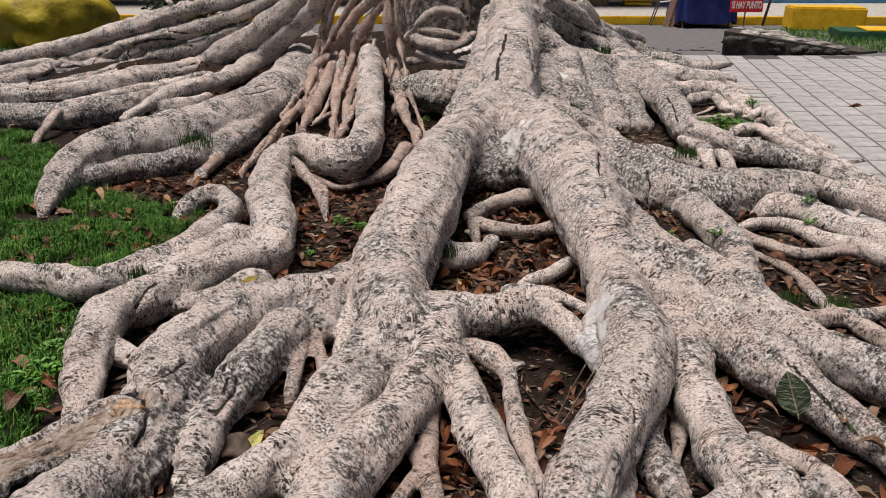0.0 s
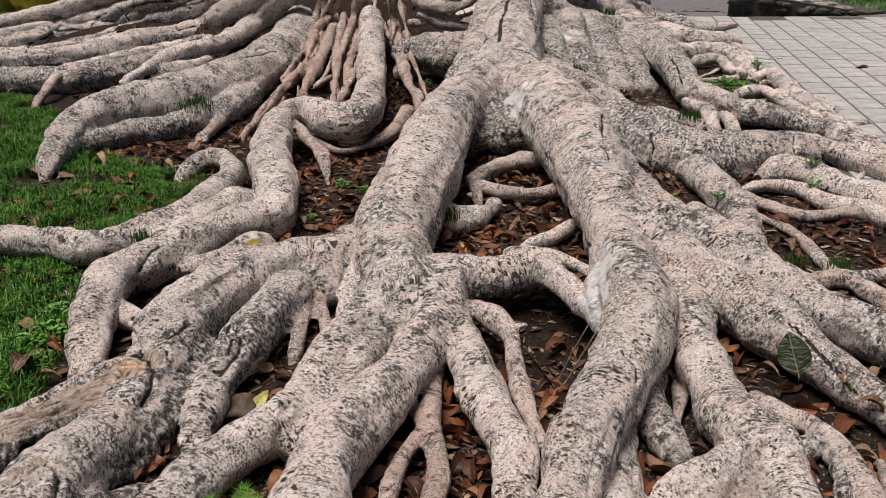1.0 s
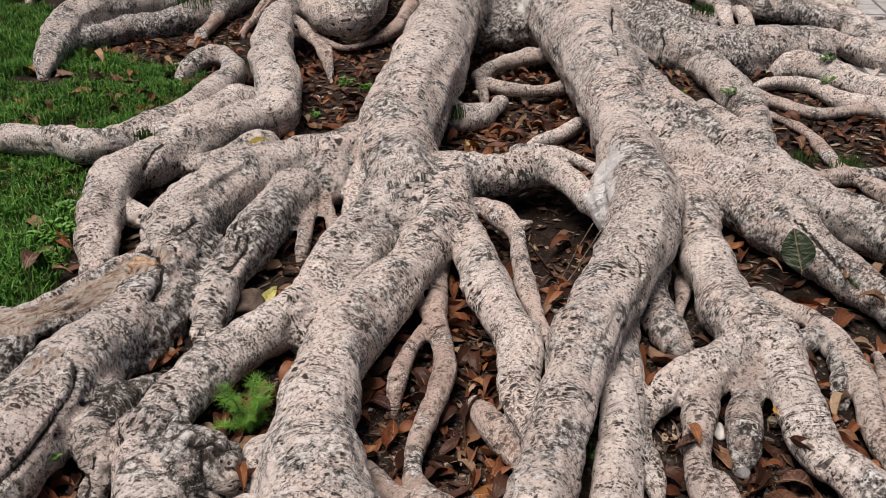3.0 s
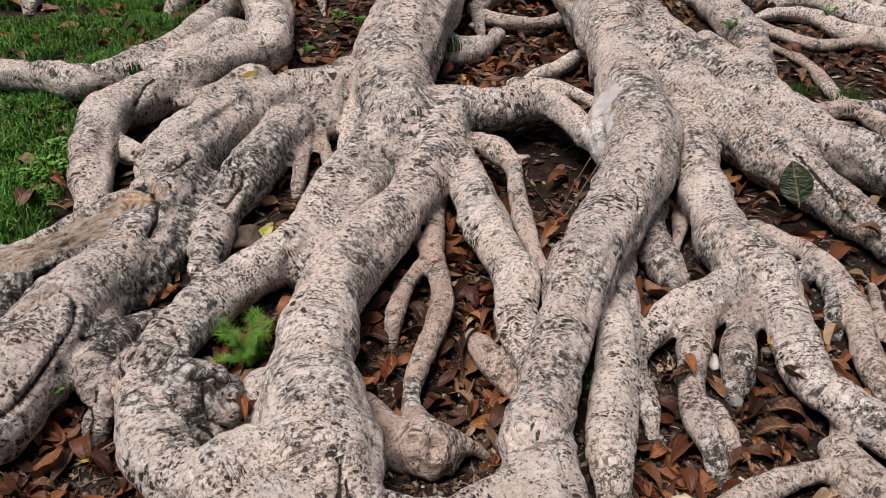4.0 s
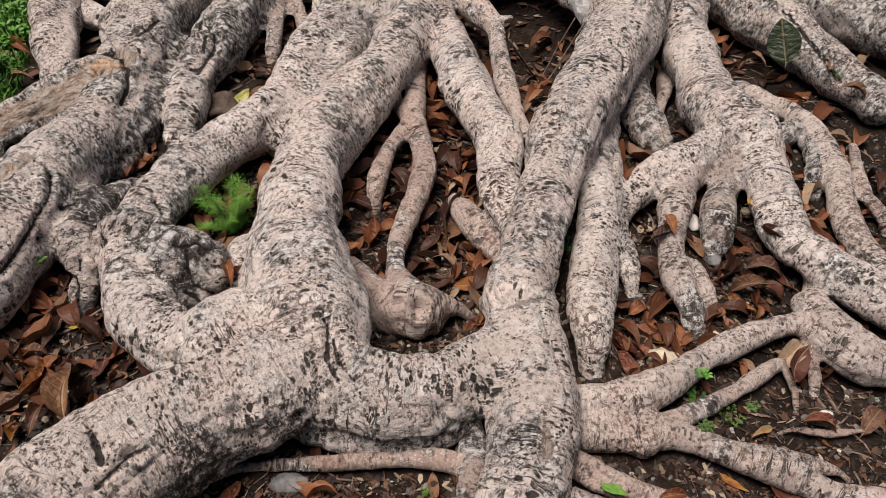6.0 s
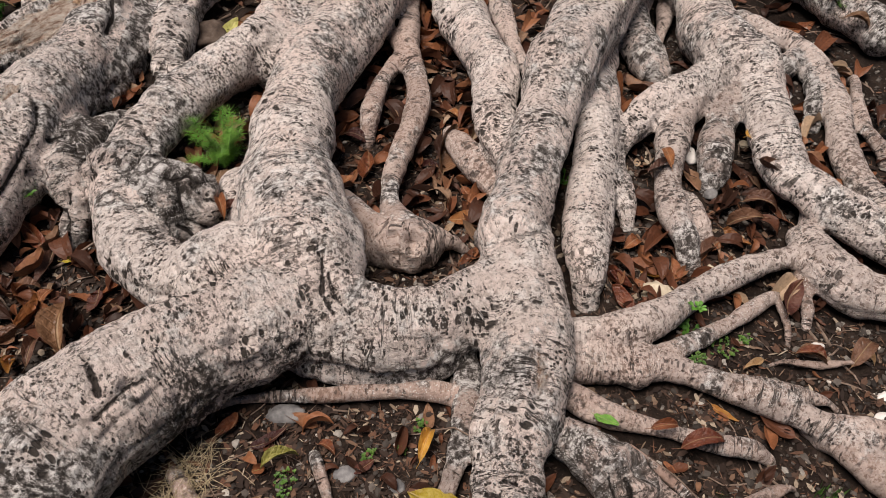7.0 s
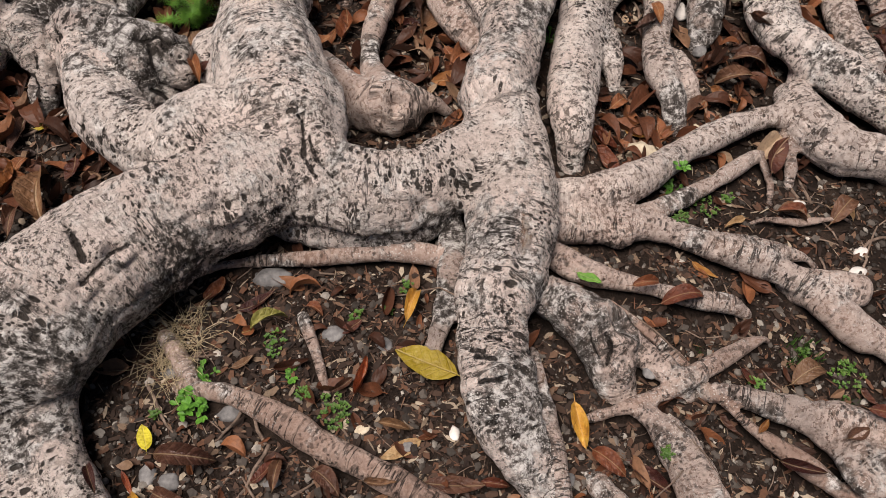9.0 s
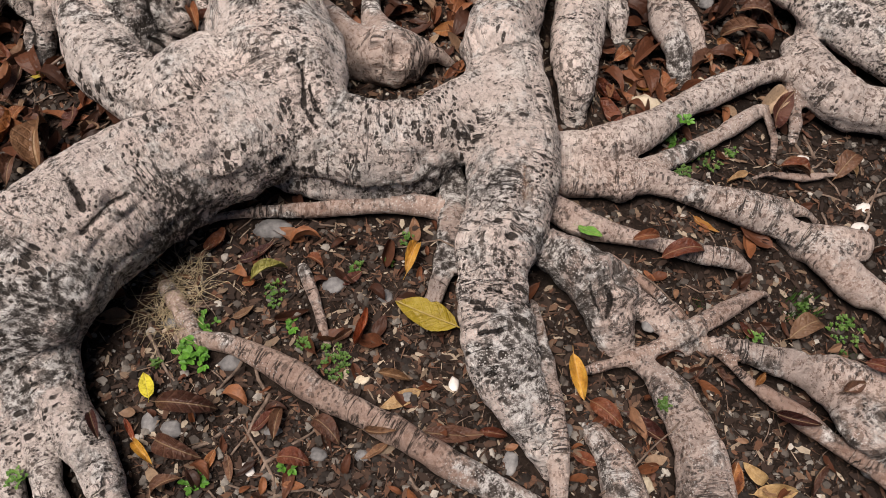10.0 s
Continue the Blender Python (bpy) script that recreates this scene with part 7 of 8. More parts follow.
stone("white", 0.881, 0.696, 0.000, 0.0191, 0.0123)
stone("white", -0.311, 0.270, 0.000, 0.0170, 0.0132)
stone("cream", 0.503, 1.013, 0.000, 0.0390, 0.0341)
stone("grey", -0.443, 0.343, 0.000, 0.0212, 0.0174)
stone("grey", -0.481, 0.357, 0.000, 0.0174, 0.0194)
stone("cream", -0.115, 0.422, 0.000, 0.0160, 0.0100)
stone("grey", -0.269, 0.333, 0.000, 0.0193, 0.0087)
stone("grey", 0.234, 0.311, 0.000, 0.0195, 0.0156)
stone("grey", -0.191, 0.291, 0.000, 0.0172, 0.0134)
stone("cream", -0.386, 0.257, 0.000, 0.0206, 0.0113)
stone("grey", -0.115, 0.287, 0.000, 0.0153, 0.0115)
stone("grey", 0.137, 0.262, 0.000, 0.0153, 0.0229)
stone("cream", 0.360, 0.214, 0.000, 0.0170, 0.0151)
stone("white", 0.742, 0.669, 0.000, 0.0111, 0.0078)
stone("white", 0.680, 1.453, 0.000, 0.0217, 0.0362)
stone("grey", 0.692, 1.302, 0.000, 0.0192, 0.0179)
stone("white", 0.706, 1.348, 0.000, 0.0182, 0.0140)
stone("white", 1.009, 1.691, 0.000, 0.0176, 0.0160)
stone("cream", 0.914, 1.159, 0.000, 0.0259, 0.0155)
stone("cream", 0.833, 1.488, 0.000, 0.0178, 0.0148)
stone("brown", -0.644, 1.998, 0.030, 0.0632, 0.0597)
stone("cream", 0.640, 1.088, 0.000, 0.0113, 0.0113)
stone("white", -0.884, 1.194, 0.000, 0.0236, 0.0157)
stone("white", -0.802, 1.184, 0.000, 0.0183, 0.0130)
stone("white", -0.030, 2.316, 0.030, 0.0174, 0.0310)
stone("cream", 0.135, 3.815, 0.020, 0.0265, 0.0236)
stone("grey", -0.290, 0.734, 0.000, 0.0440, 0.0242)
stone("white", -0.375, 1.984, 0.030, 0.0140, 0.0140)
weed("leafy", -0.416, 0.482, 0.000, 0.061)
weed("leafy", -0.240, 0.527, 0.000, 0.025)
weed("clover", -0.161, 0.444, 0.000, 0.047)
weed("clover", -0.219, 0.493, 0.000, 0.031)
weed("clover", -0.125, 0.640, 0.000, 0.028)
weed("clover", -0.062, 0.657, 0.000, 0.022)
weed("leafy", -0.240, 0.277, 0.000, 0.044)
weed("clover", -0.668, 0.261, 0.020, 0.037)
weed("clover", 0.530, 0.807, 0.000, 0.035)
weed("clover", 0.792, 0.496, 0.000, 0.032)
weed("clover", 0.399, 0.336, 0.000, 0.024)
weed("clover", 0.715, 0.529, 0.000, 0.026)
weed("clover", -0.479, 0.464, 0.000, 0.018)
weed("leafy", 0.549, 0.911, 0.000, 0.041)
weed("clover", 0.656, 0.882, 0.000, 0.029)
weed("clover", -0.119, 0.931, 0.000, 0.024)
weed("clover", -0.027, 0.699, 0.000, 0.029)
weed("fern", -0.516, 1.464, 0.000, 0.260)
weed("fern", -2.508, 9.389, 0.240, 0.333)
weed("leafy", -0.917, 1.270, 0.010, 0.046)
weed("leafy", 0.339, 1.372, 0.010, 0.062)
weed("clover", 0.817, 1.323, 0.010, 0.036)
weed("tuft", -2.417, 8.972, 0.280, 0.293)
weed("tuft", 0.260, 9.176, 0.300, 0.260)
weed("tuft", 1.735, 8.415, 0.300, 0.299)
weed("tuft", 0.963, 5.804, 0.240, 0.152)
weed("leafy", 2.251, 6.123, 0.060, 0.360)
weed("leafy", 2.216, 6.522, 0.080, 0.190)
weed("tuft", 1.614, 5.066, 0.100, 0.151)
weed("leafy", 1.271, 4.408, 0.080, 0.080)
weed("tuft", 0.016, 3.391, 0.060, 0.106)
weed("clover", 0.447, 3.165, 0.040, 0.075)
weed("tuft", -1.157, 4.421, 0.020, 0.148)
weed("leafy", 2.002, 4.080, 0.050, 0.094)
weed("leafy", 1.926, 3.863, 0.030, 0.089)
weed("leafy", 1.797, 3.626, 0.020, 0.073)
weed("tuft", 1.651, 2.949, 0.010, 0.142)
weed("tuft", 1.762, 2.934, 0.010, 0.118)
weed("tuft", 1.536, 3.100, 0.010, 0.124)
weed("tuft", 1.500, 2.680, 0.030, 0.087)
weed("leafy", 1.196, 3.918, 0.030, 0.091)
weed("leafy", 1.351, 3.631, 0.030, 0.096)
weed("tuft", 2.780, 10.622, 0.140, 0.225)
weed("tuft", 2.443, 9.006, 0.120, 0.193)
weed("tuft", -1.634, 5.761, 0.080, 0.170)
weed("tuft", -1.921, 5.332, 0.060, 0.159)
weed("leafy", -0.575, 4.060, 0.010, 0.125)
weed("leafy", -0.441, 3.969, 0.010, 0.122)
weed("leafy", -0.669, 3.587, 0.020, 0.084)
weed("leafy", -0.169, 6.680, 0.050, 0.146)
weed("clover", 1.238, 1.979, 0.020, 0.051)
weed("leafy", -1.410, 2.401, 0.000, 0.180)
weed("leafy", -1.381, 2.259, 0.000, 0.114)
weed("leafy", -1.467, 2.610, 0.000, 0.129)
weed("tuft", -1.301, 3.057, 0.120, 0.097)
weed("straw", -0.446, 0.621, 0.000, 0.117)
twig(0.0030, (-0.323, 0.451), (-0.367, 0.415), (-0.424, 0.399))
twig(0.0038, (-0.881, 1.102), (-0.821, 1.146), (-0.681, 1.159))
twig(0.0029, (-0.933, 0.963), (-0.897, 1.049), (-0.852, 1.094))
twig(0.0021, (0.480, 0.511), (0.429, 0.582), (0.380, 0.645))
twig(0.0021, (-0.115, 0.581), (-0.063, 0.533), (-0.013, 0.487))
twig(0.0015, (0.425, 0.382), (0.465, 0.330), (0.481, 0.289))
twig(0.0025, (0.116, 0.427), (0.208, 0.477), (0.208, 0.522))
twig(0.0019, (0.276, 0.195), (0.340, 0.238), (0.419, 0.302))
twig(0.0021, (0.119, 0.595), (0.037, 0.671), (-0.050, 0.686))
twig(0.0038, (0.257, 2.221), (0.384, 2.327), (0.514, 2.403))
twig(0.0036, (0.284, 2.123), (0.418, 2.291), (0.521, 2.328))
leaf("rust", -2.202, 3.762, 0.012, 0.152, -32)
leaf("tan", -2.081, 4.436, 0.012, 0.177, -29)
leaf("rust", -1.924, 4.510, 0.012, 0.151, -21)
leaf("brown", -2.154, 4.205, 0.012, 0.154, -31)
leaf("tan", -1.529, 2.481, 0.012, 0.128, -28)
leaf("rust", -1.563, 2.441, 0.012, 0.050, 26)
leaf("brown", -1.319, 2.039, 0.012, 0.055, 33)
leaf("rust", -2.191, 4.000, 0.012, 0.072, 40)
leaf("tan", -1.517, 3.686, 0.012, 0.098, -126)
leaf("brown", -1.617, 3.436, 0.012, 0.112, -26)
leaf("rust", -0.206, 0.653, 0.012, 0.050, -31)
leaf("darkred", -0.136, 0.617, 0.012, 0.050, 27)
leaf("brown", -0.091, 0.291, 0.012, 0.055, -151)
leaf("rust", 0.262, 0.261, 0.012, 0.050, -25)
leaf("brown", -0.151, 0.503, 0.012, 0.050, 34)
leaf("rust", 0.596, 0.483, 0.012, 0.050, -65)
leaf("darkred", -0.545, 0.333, 0.012, 0.061, -63)
leaf("red", -0.514, 0.346, 0.012, 0.052, -61)
leaf("brown", -0.339, 0.274, 0.012, 0.050, -80)
leaf("rust", -0.374, 0.285, 0.012, 0.052, -118)
leaf("tan", 0.658, 0.817, 0.012, 0.059, -154)
leaf("darkred", 0.808, 0.430, 0.012, 0.053, -58)
weed("leafy", 2.288, 6.269, 0.050, 0.322)
weed("leafy", 2.391, 6.192, 0.040, 0.227)
weed("leafy", 2.752, 6.931, 0.050, 0.182)
weed("leafy", 1.649, 5.204, 0.080, 0.170)
weed("tuft", 1.754, 8.808, 0.240, 0.313)
weed("leafy", 0.319, 9.027, 0.350, 0.255)
weed("tuft", -1.694, 5.242, 0.080, 0.234)
weed("clover", -0.167, 0.463, 0.000, 0.061)
weed("leafy", -0.410, 0.471, 0.000, 0.071)
weed("leafy", -0.401, 0.538, 0.000, 0.042)
weed("clover", 0.784, 0.470, 0.000, 0.073)
weed("tuft", 0.713, 0.524, 0.000, 0.075)
weed("clover", 0.601, 0.866, 0.000, 0.071)
weed("leafy", 0.546, 0.920, 0.000, 0.036)
weed("clover", -0.275, 0.593, 0.000, 0.053)
weed("leafy", -0.398, 0.255, 0.000, 0.047)
weed("clover", 0.613, 0.469, 0.000, 0.031)
weed("straw", -0.469, 0.553, 0.000, 0.115)
leaf("ochre", -2.456, 8.088, 0.240, 0.190, 104)
weed("tuft", 0.522, 0.543, 0.000, 0.028)
weed("tuft", 0.771, 0.427, 0.000, 0.041)
leaf("rust", -1.804, 4.686, 0.012, 0.105, 36)
leaf("brown", -1.626, 4.569, 0.012, 0.134, -25)
leaf("rust", -1.544, 4.768, 0.012, 0.128, 52)
leaf("brown", -1.875, 4.471, 0.012, 0.129, -9)
leaf("rust", -1.508, 4.469, 0.012, 0.090, 60)
leaf("tan", -1.660, 4.439, 0.012, 0.108, -24)


leaf("brown", 0.039, 0.313, 0.012, 0.116, -7)
leaf("rust", 0.310, 0.336, 0.012, 0.087, -46)
leaf("rust", 0.512, 0.214, 0.012, 0.064, 68)
leaf("tan", 0.579, 0.192, 0.012, 0.077, 0)
leaf("ochre", 0.585, 0.377, 0.012, 0.036, 43)
leaf("brown", -0.865, 1.113, 0.012, 0.098, 85)
leaf("rust", -0.855, 0.981, 0.012, 0.109, 68)
leaf("brown", -0.763, 0.936, 0.012, 0.160, 99)
leaf("rust", -0.703, 1.052, 0.012, 0.063, 46)
leaf("darkred", -0.930, 1.122, 0.012, 0.067, 45)
leaf("rust", 0.405, 0.982, 0.012, 0.103, -64)
leaf("rust", 0.575, 1.342, 0.012, 0.080, 97)
leaf("brown", 0.813, 1.291, 0.012, 0.108, -27)
leaf("rust", 0.775, 0.826, 0.012, 0.083, -20)
leaf("tan", 0.885, 0.830, 0.012, 0.069, -38)


# ---- the upright green leaf ----
green_leaf = leaf("darkgreen", 1.07, 2.05, 0.02, 0.135, 60, 0, (0, 0))
facing = (Vector((0.0, 0.0, 1.4)) - Vector((1.07, 2.05, 0.17))).normalized()
stem = Vector((-0.32, 0.25, 1.0))
stem = (stem - facing * stem.dot(facing)).normalized()
cross = facing.cross(stem)
green_leaf.matrix_world = Matrix.Translation((1.07, 2.05, 0.165)) @ Matrix((stem, cross, facing)).transposed().to_4x4() @ Matrix.Diagonal((0.135, 0.215, 0.135, 1))


# ---- scattered leaves, denser in the hollows ----
def scatter_leaves(count):
    rng = random.Random(77)
    spots = (  # x0, x1, y0, y1, share, smallest, largest
        (-0.28, 0.22, 1.12, 2.3, 0.20, 0.06, 0.11), (0.42, 1.15, 0.95, 1.75, 0.17, 0.06, 0.12), (-1.3, -0.62, 0.75, 1.45, 0.12, 0.07, 0.12),
        (0.0, 0.75, 2.9, 4.7, 0.15, 0.07, 0.12), (0.9, 2.2, 1.7, 4.4, 0.15, 0.07, 0.12), (-0.9, -0.1, 3.3, 6.2, 0.08, 0.08, 0.13),
        (-0.65, 1.0, 0.15, 0.95, 0.06, 0.05, 0.09), (-2.6, -1.2, 2.1, 5.0, 0.05, 0.09, 0.13), (-0.9, -0.3, 1.7, 2.9, 0.02, 0.06, 0.1))
    kinds = ["brown"] * 8 + ["rust"] * 8 + ["darkred"] * 3 + ["tan"] * 3 + ["ochre"] * 1
    made = 0
    while made < count:
        pick, k = rng.random(), 0
        while k < len(spots) - 1 and pick > spots[k][4]:
            pick -= spots[k][4]
            k += 1
        x0, x1, y0, y1, _, s0, s1 = spots[k]
        x, y = rng.uniform(x0, x1), rng.uniform(y0, y1)
        if gap_at(x, y, 0.03) < 0.028 or any((x - a) ** 2 + (y - b) ** 2 < 0.0012 for a, b in LEAF_SPOTS):
            if rng.random() < 0.97:
                continue
        if gap_at(x, y, 0.03) < 0.01:
            continue
        leaf(rng.choice(kinds), x, y, 0.0, rng.uniform(s0, s1), rng.uniform(0, 360), None, (rng.gauss(0, 16), rng.gauss(0, 14)))
        made += 1


scatter_leaves(200)


# ---- fine litter, gravel, grass: what nobody could count ----
def island_material(name, stops, rough=0.8):
    m, t, b = shader(name, rough, 0.25)
    geo = t.nodes.new("ShaderNodeNewGeometry")
    col = ramp(t, geo.outputs["Random Per Island"], stops)
    grain = noise_of(t, coords(t), 160, 4, 0.6)
    col = mix(t, calc(t, "MULTIPLY", step(t, grain, 0.4, 0.7), 0.5), col, mix(t, 0.6, col, (0.02, 0.015, 0.012)))
    t.links.new(col, b.inputs["Base Color"])
    bump(t, b, grain, 0.4, 0.003)
    return m


BITS = island_material("litter_bits", [(0.0, (0.014, 0.008, 0.006)), (0.4, (0.035, 0.022, 0.016)), (0.65, (0.075, 0.043, 0.029)), (0.8, (0.13, 0.062, 0.036)), (0.92, (0.18, 0.135, 0.095)), (1.0, (0.40, 0.34, 0.26))])
CHIPS = island_material("gravel_chips", [(0.0, (0.018, 0.014, 0.012)), (0.45, (0.05, 0.043, 0.037)), (0.75, (0.12, 0.105, 0.092)), (0.94, (0.24, 0.225, 0.20)), (1.0, (0.5, 0.47, 0.42))], 0.75)
GRASS = island_material("grass_blades", [(0.0, (0.018, 0.075, 0.008)), (0.5, (0.05, 0.18, 0.02)), (0.85, (0.10, 0.27, 0.035)), (1.0, (0.22, 0.30, 0.07))], 0.6)


def litter_bits(count, seed):
    rng = random.Random(seed)
    verts, faces = [], []
    for _ in range(count):
        near = rng.random() < 0.62
        x, y = (rng.gauss(0.05, 0.66), 0.08 + abs(rng.gauss(0, 1.15))) if near else (rng.uniform(-2.3, 2.7), rng.uniform(2.2, 6.8))
        if gap_at(x, y, ground_height(x, y) + 0.014) < 0.004 or (x < edge_of_grass(y) and rng.random() < 0.85) or x > paving_edge(y) - 0.05:
            continue
        s = 0.002 + 0.012 * rng.random() ** 2.2 if near else rng.uniform(0.008, 0.035)
        z = ground_height(x, y)
        a, tilt, n = rng.uniform(0, 6.28), rng.uniform(-0.5, 0.5), len(verts)
        c, d = math.cos(a), math.sin(a)
        w = rng.choice((0.08, 0.12, 0.3, 0.5))
        for u, v, k in ((-1, -0.6, 0), (0.1, -1, 0.3), (1, 0, 0.1), (0.1, 1, 0.3), (-1, 0.6, 0)):
            px, py = u * s, v * s * w
            verts.append((x + c * px - d * py, y + d * px + c * py, z + 0.003 + s * (0.35 * k * rng.random() + 0.5 * abs(tilt) + 0.5 * tilt * u)))
        faces.append((n, n + 1, n + 3, n + 4))
        faces.append((n + 1, n + 2, n + 3, n + 3))
    tri = [f for f in faces]
    me = bpy.data.meshes.new("leaf_litter")
    me.from_pydata(verts, [], [f if f[2] != f[3] else f[:3] for f in tri])
    me.materials.append(BITS)
    tagged(new("leaf_litter", me), "crumbled brown and tan leaf litter over the soil", "litter", kind="stuff")


def gravel(count, seed):
    rng = random.Random(seed)
    ico = bmesh.new()
    bmesh.ops.create_icosphere(ico, subdivisions=1, radius=1.0)
    ball, tris = [tuple(v.co) for v in ico.verts], [tuple(v.index for v in f.verts) for f in ico.faces]
    ico.free()
    verts, faces = [], []
    for _ in range(count):
        x, y = rng.uniform(-1.2, 1.4), 0.12 + 1.9 * rng.random() ** 1.4
        if gap_at(x, y, 0.012) < 0.004:
            continue
        s = rng.choice((0.002, 0.0026, 0.0032, 0.004, 0.0055, 0.0085)) * rng.uniform(0.8, 1.3)
        z, a, n = ground_height(x, y) + s * 0.25, rng.uniform(0, 6.28), len(verts)
        f, c, d = rng.uniform(0.55, 1.0), math.cos(a), math.sin(a)
        for p in ball:
            k = rng.uniform(0.62, 1.3)
            u, v = p[0] * k, p[1] * k * f
            verts.append((x + s * (u * c - v * d), y + s * (u * d + v * c), z + s * 0.6 * p[2] * k))
        faces += [(n + i, n + j, n + k) for i, j, k in tris]
    me = mesh_of("gravel", verts, faces, CHIPS, False)
    tagged(new("gravel", me), "fine grey and brown gravel in dark soil", "gravel", kind="stuff")


def edge_of_grass(y):
    return float(np.interp(y, [1.7, 2.0, 2.5, 2.96, 3.2, 3.5, 4.2, 4.6, 5.7, 6.2], [-1.6, -1.28, -1.36, -1.45, -1.5, -1.42, -1.36, -2.0, -2.9, -3.3]))


def paving_edge(y):
    return float(np.interp(y, [4.0, 4.9, 5.5, 6.6, 7.3, 8.1, 8.9, 10.2, 11], [2.35, 2.5, 2.6, 2.68, 2.7, 2.75, 2.95, 3.1, 3.1]))


def lawn(count):
    rng = random.Random(31)
    verts, faces = [], []
    made = 0
    while made < count:
        y = rng.uniform(1.9, 6.2)
        e = edge_of_grass(y)
        x = e - (rng.random() ** 1.3) * 1.9
        if gap_at(x, y, 0.02) < -0.002 or noise.noise((x * 3, y * 3, 1)) < -0.42 or (x > e - 0.12 and rng.random() < 0.6):
            made += 0.15
            continue
        made += 1
        z, a = ground_height(x, y), rng.uniform(0, 6.28)
        l, w = rng.uniform(0.026, 0.062) * (1.15 + 0.9 * noise.noise((x * 5, y * 5, 8))), rng.uniform(0.0012, 0.0028)
        lean = rng.uniform(0.1, 0.9)
        c, d, n = math.cos(a), math.sin(a), len(verts)
        mx, my, mz = x + c * l * lean * 0.35, y + d * l * lean * 0.35, z + l * 0.62
        verts += [(x - d * w, y + c * w, z - 0.004), (x + d * w, y - c * w, z - 0.004), (mx + d * w, my - c * w, mz), (mx - d * w, my + c * w, mz), (x + c * l * lean, y + d * l * lean, z + l * (1 - 0.35 * lean))]
        faces += [(n, n + 1, n + 2, n + 3), (n + 3, n + 2, n + 4)]
    me = bpy.data.meshes.new("grass")
    me.from_pydata(verts, [], faces)
    me.materials.append(GRASS)
    tagged(new("grass", me), "short dark green grass beside the roots", "grass", kind="stuff")


def leaf_heaps(count):
    """Whole dead leaves, heaped over one another in the hollows."""
    rng = random.Random(55)
    shapes = []
    for k in range(1, 9):
        me = leaf_mesh("brown", k)
        shapes.append(([v.co.copy() for v in me.vertices], [tuple(p.vertices) for p in me.polygons]))
    spots = ((-0.28, 0.22, 1.12, 2.3, 300), (0.42, 1.2, 0.95, 1.8, 260), (-1.35, -0.6, 0.7, 1.5, 240), (0.0, 0.8, 2.8, 4.8, 330), (0.9, 2.3, 1.7, 4.5, 330), (-0.9, -0.1, 3.2, 6.4, 220), (-0.62, -0.3, 1.0, 1.6, 60), (-0.9, -0.3, 1.6, 2.9, 90), (-0.1, 0.5, 1.8, 2.6, 90), (-0.62, 1.15, 0.12, 0.95, 150), (-3.6, 0.4, 6.2, 8.6, 330), (-2.1, -0.7, 3.4, 5.4, 260), (0.7, 2.6, 4.5, 8.0, 160))
    verts, faces = [], []
    for x0, x1, y0, y1, many in spots:
        for _ in range(int(many * count)):
            x, y = rng.uniform(x0, x1), rng.uniform(y0, y1)
            if gap_at(x, y, ground_height(x, y) + 0.02) < 0.006 or (0.18 < x < 0.54 and 2.1 < y < 2.7 and rng.random() < 0.75):
                continue
            vs, fs = rng.choice(shapes)
            s = (0.035 + 0.085 * rng.random() ** 1.6) * (0.65 if y < 0.95 else 1.0)
            m = pose(x, y, ground_height(x, y) + rng.uniform(0.001, 0.012), rng.gauss(0, 20), rng.gauss(0, 16), rng.uniform(0, 360)) @ Matrix.Diagonal((s, s * rng.uniform(0.7, 1.2), s, 1))
            n = len(verts)
            verts += [tuple(m @ v) for v in vs]
            faces += [tuple(i + n for i in f) for f in fs]
    me = bpy.data.meshes.new("dead_leaves")
    me.from_pydata(verts, [], faces)
    me.materials.append(DEAD)
    tagged(new("dead_leaves", me), "heaped dry rust and brown leaves in the hollows", "leaves", kind="stuff")


def rootlets(count):
    rng = random.Random(66)
    bm = bmesh.new()
    for _ in range(count):
        x, y = rng.uniform(-1.2, 1.3), 0.15 + 2.2 * rng.random()
        if gap_at(x, y, 0.01) < 0.006:
            continue
        a, pts = rng.uniform(0, 6.28), []
        for k in range(6):
            pts.append(Vector((x, y, ground_height(x, y) + rng.uniform(0.001, 0.006))))
            a += rng.uniform(-0.5, 0.5)
            l = rng.uniform(0.015, 0.035)
            x, y = x + math.cos(a) * l, y + math.sin(a) * l
        r = rng.choice((0.0008, 0.001, 0.0015, 0.0025, 0.004))
        tube(bm, pts, [r * (1.1 - 0.12 * k) for k in range(6)], 5)
    tagged(part("rootlets", bm, TWIG, smooth=True), "thin dry rootlets and stems over the soil", "rootlets", kind="stuff")


DEAD = island_material("dead_leaf", [(0.0, (0.025, 0.011, 0.007)), (0.3, (0.055, 0.022, 0.013)), (0.58, (0.13, 0.048, 0.024)), (0.82, (0.24, 0.095, 0.042)), (0.93, (0.22, 0.14, 0.09)), (1.0, (0.38, 0.28, 0.19))], 0.5)
leaf_heaps(1.9)
rootlets(620)
litter_bits(112000, 3)
gravel(30000, 4)
lawn(75000)

# ---- paving of stamped concrete ----
CONCRETE = simple("paving_concrete", [(0.24, 0.24, 0.24), (0.34, 0.34, 0.335), (0.42, 0.415, 0.405)], 7, 0.7, 0.35, 0.004, per_object=0.14)
JOINT = simple("joint_mortar", [(0.045, 0.045, 0.045), (0.075, 0.075, 0.075), (0.10, 0.10, 0.10)], 30, 0.9, 0.5, 0.004)


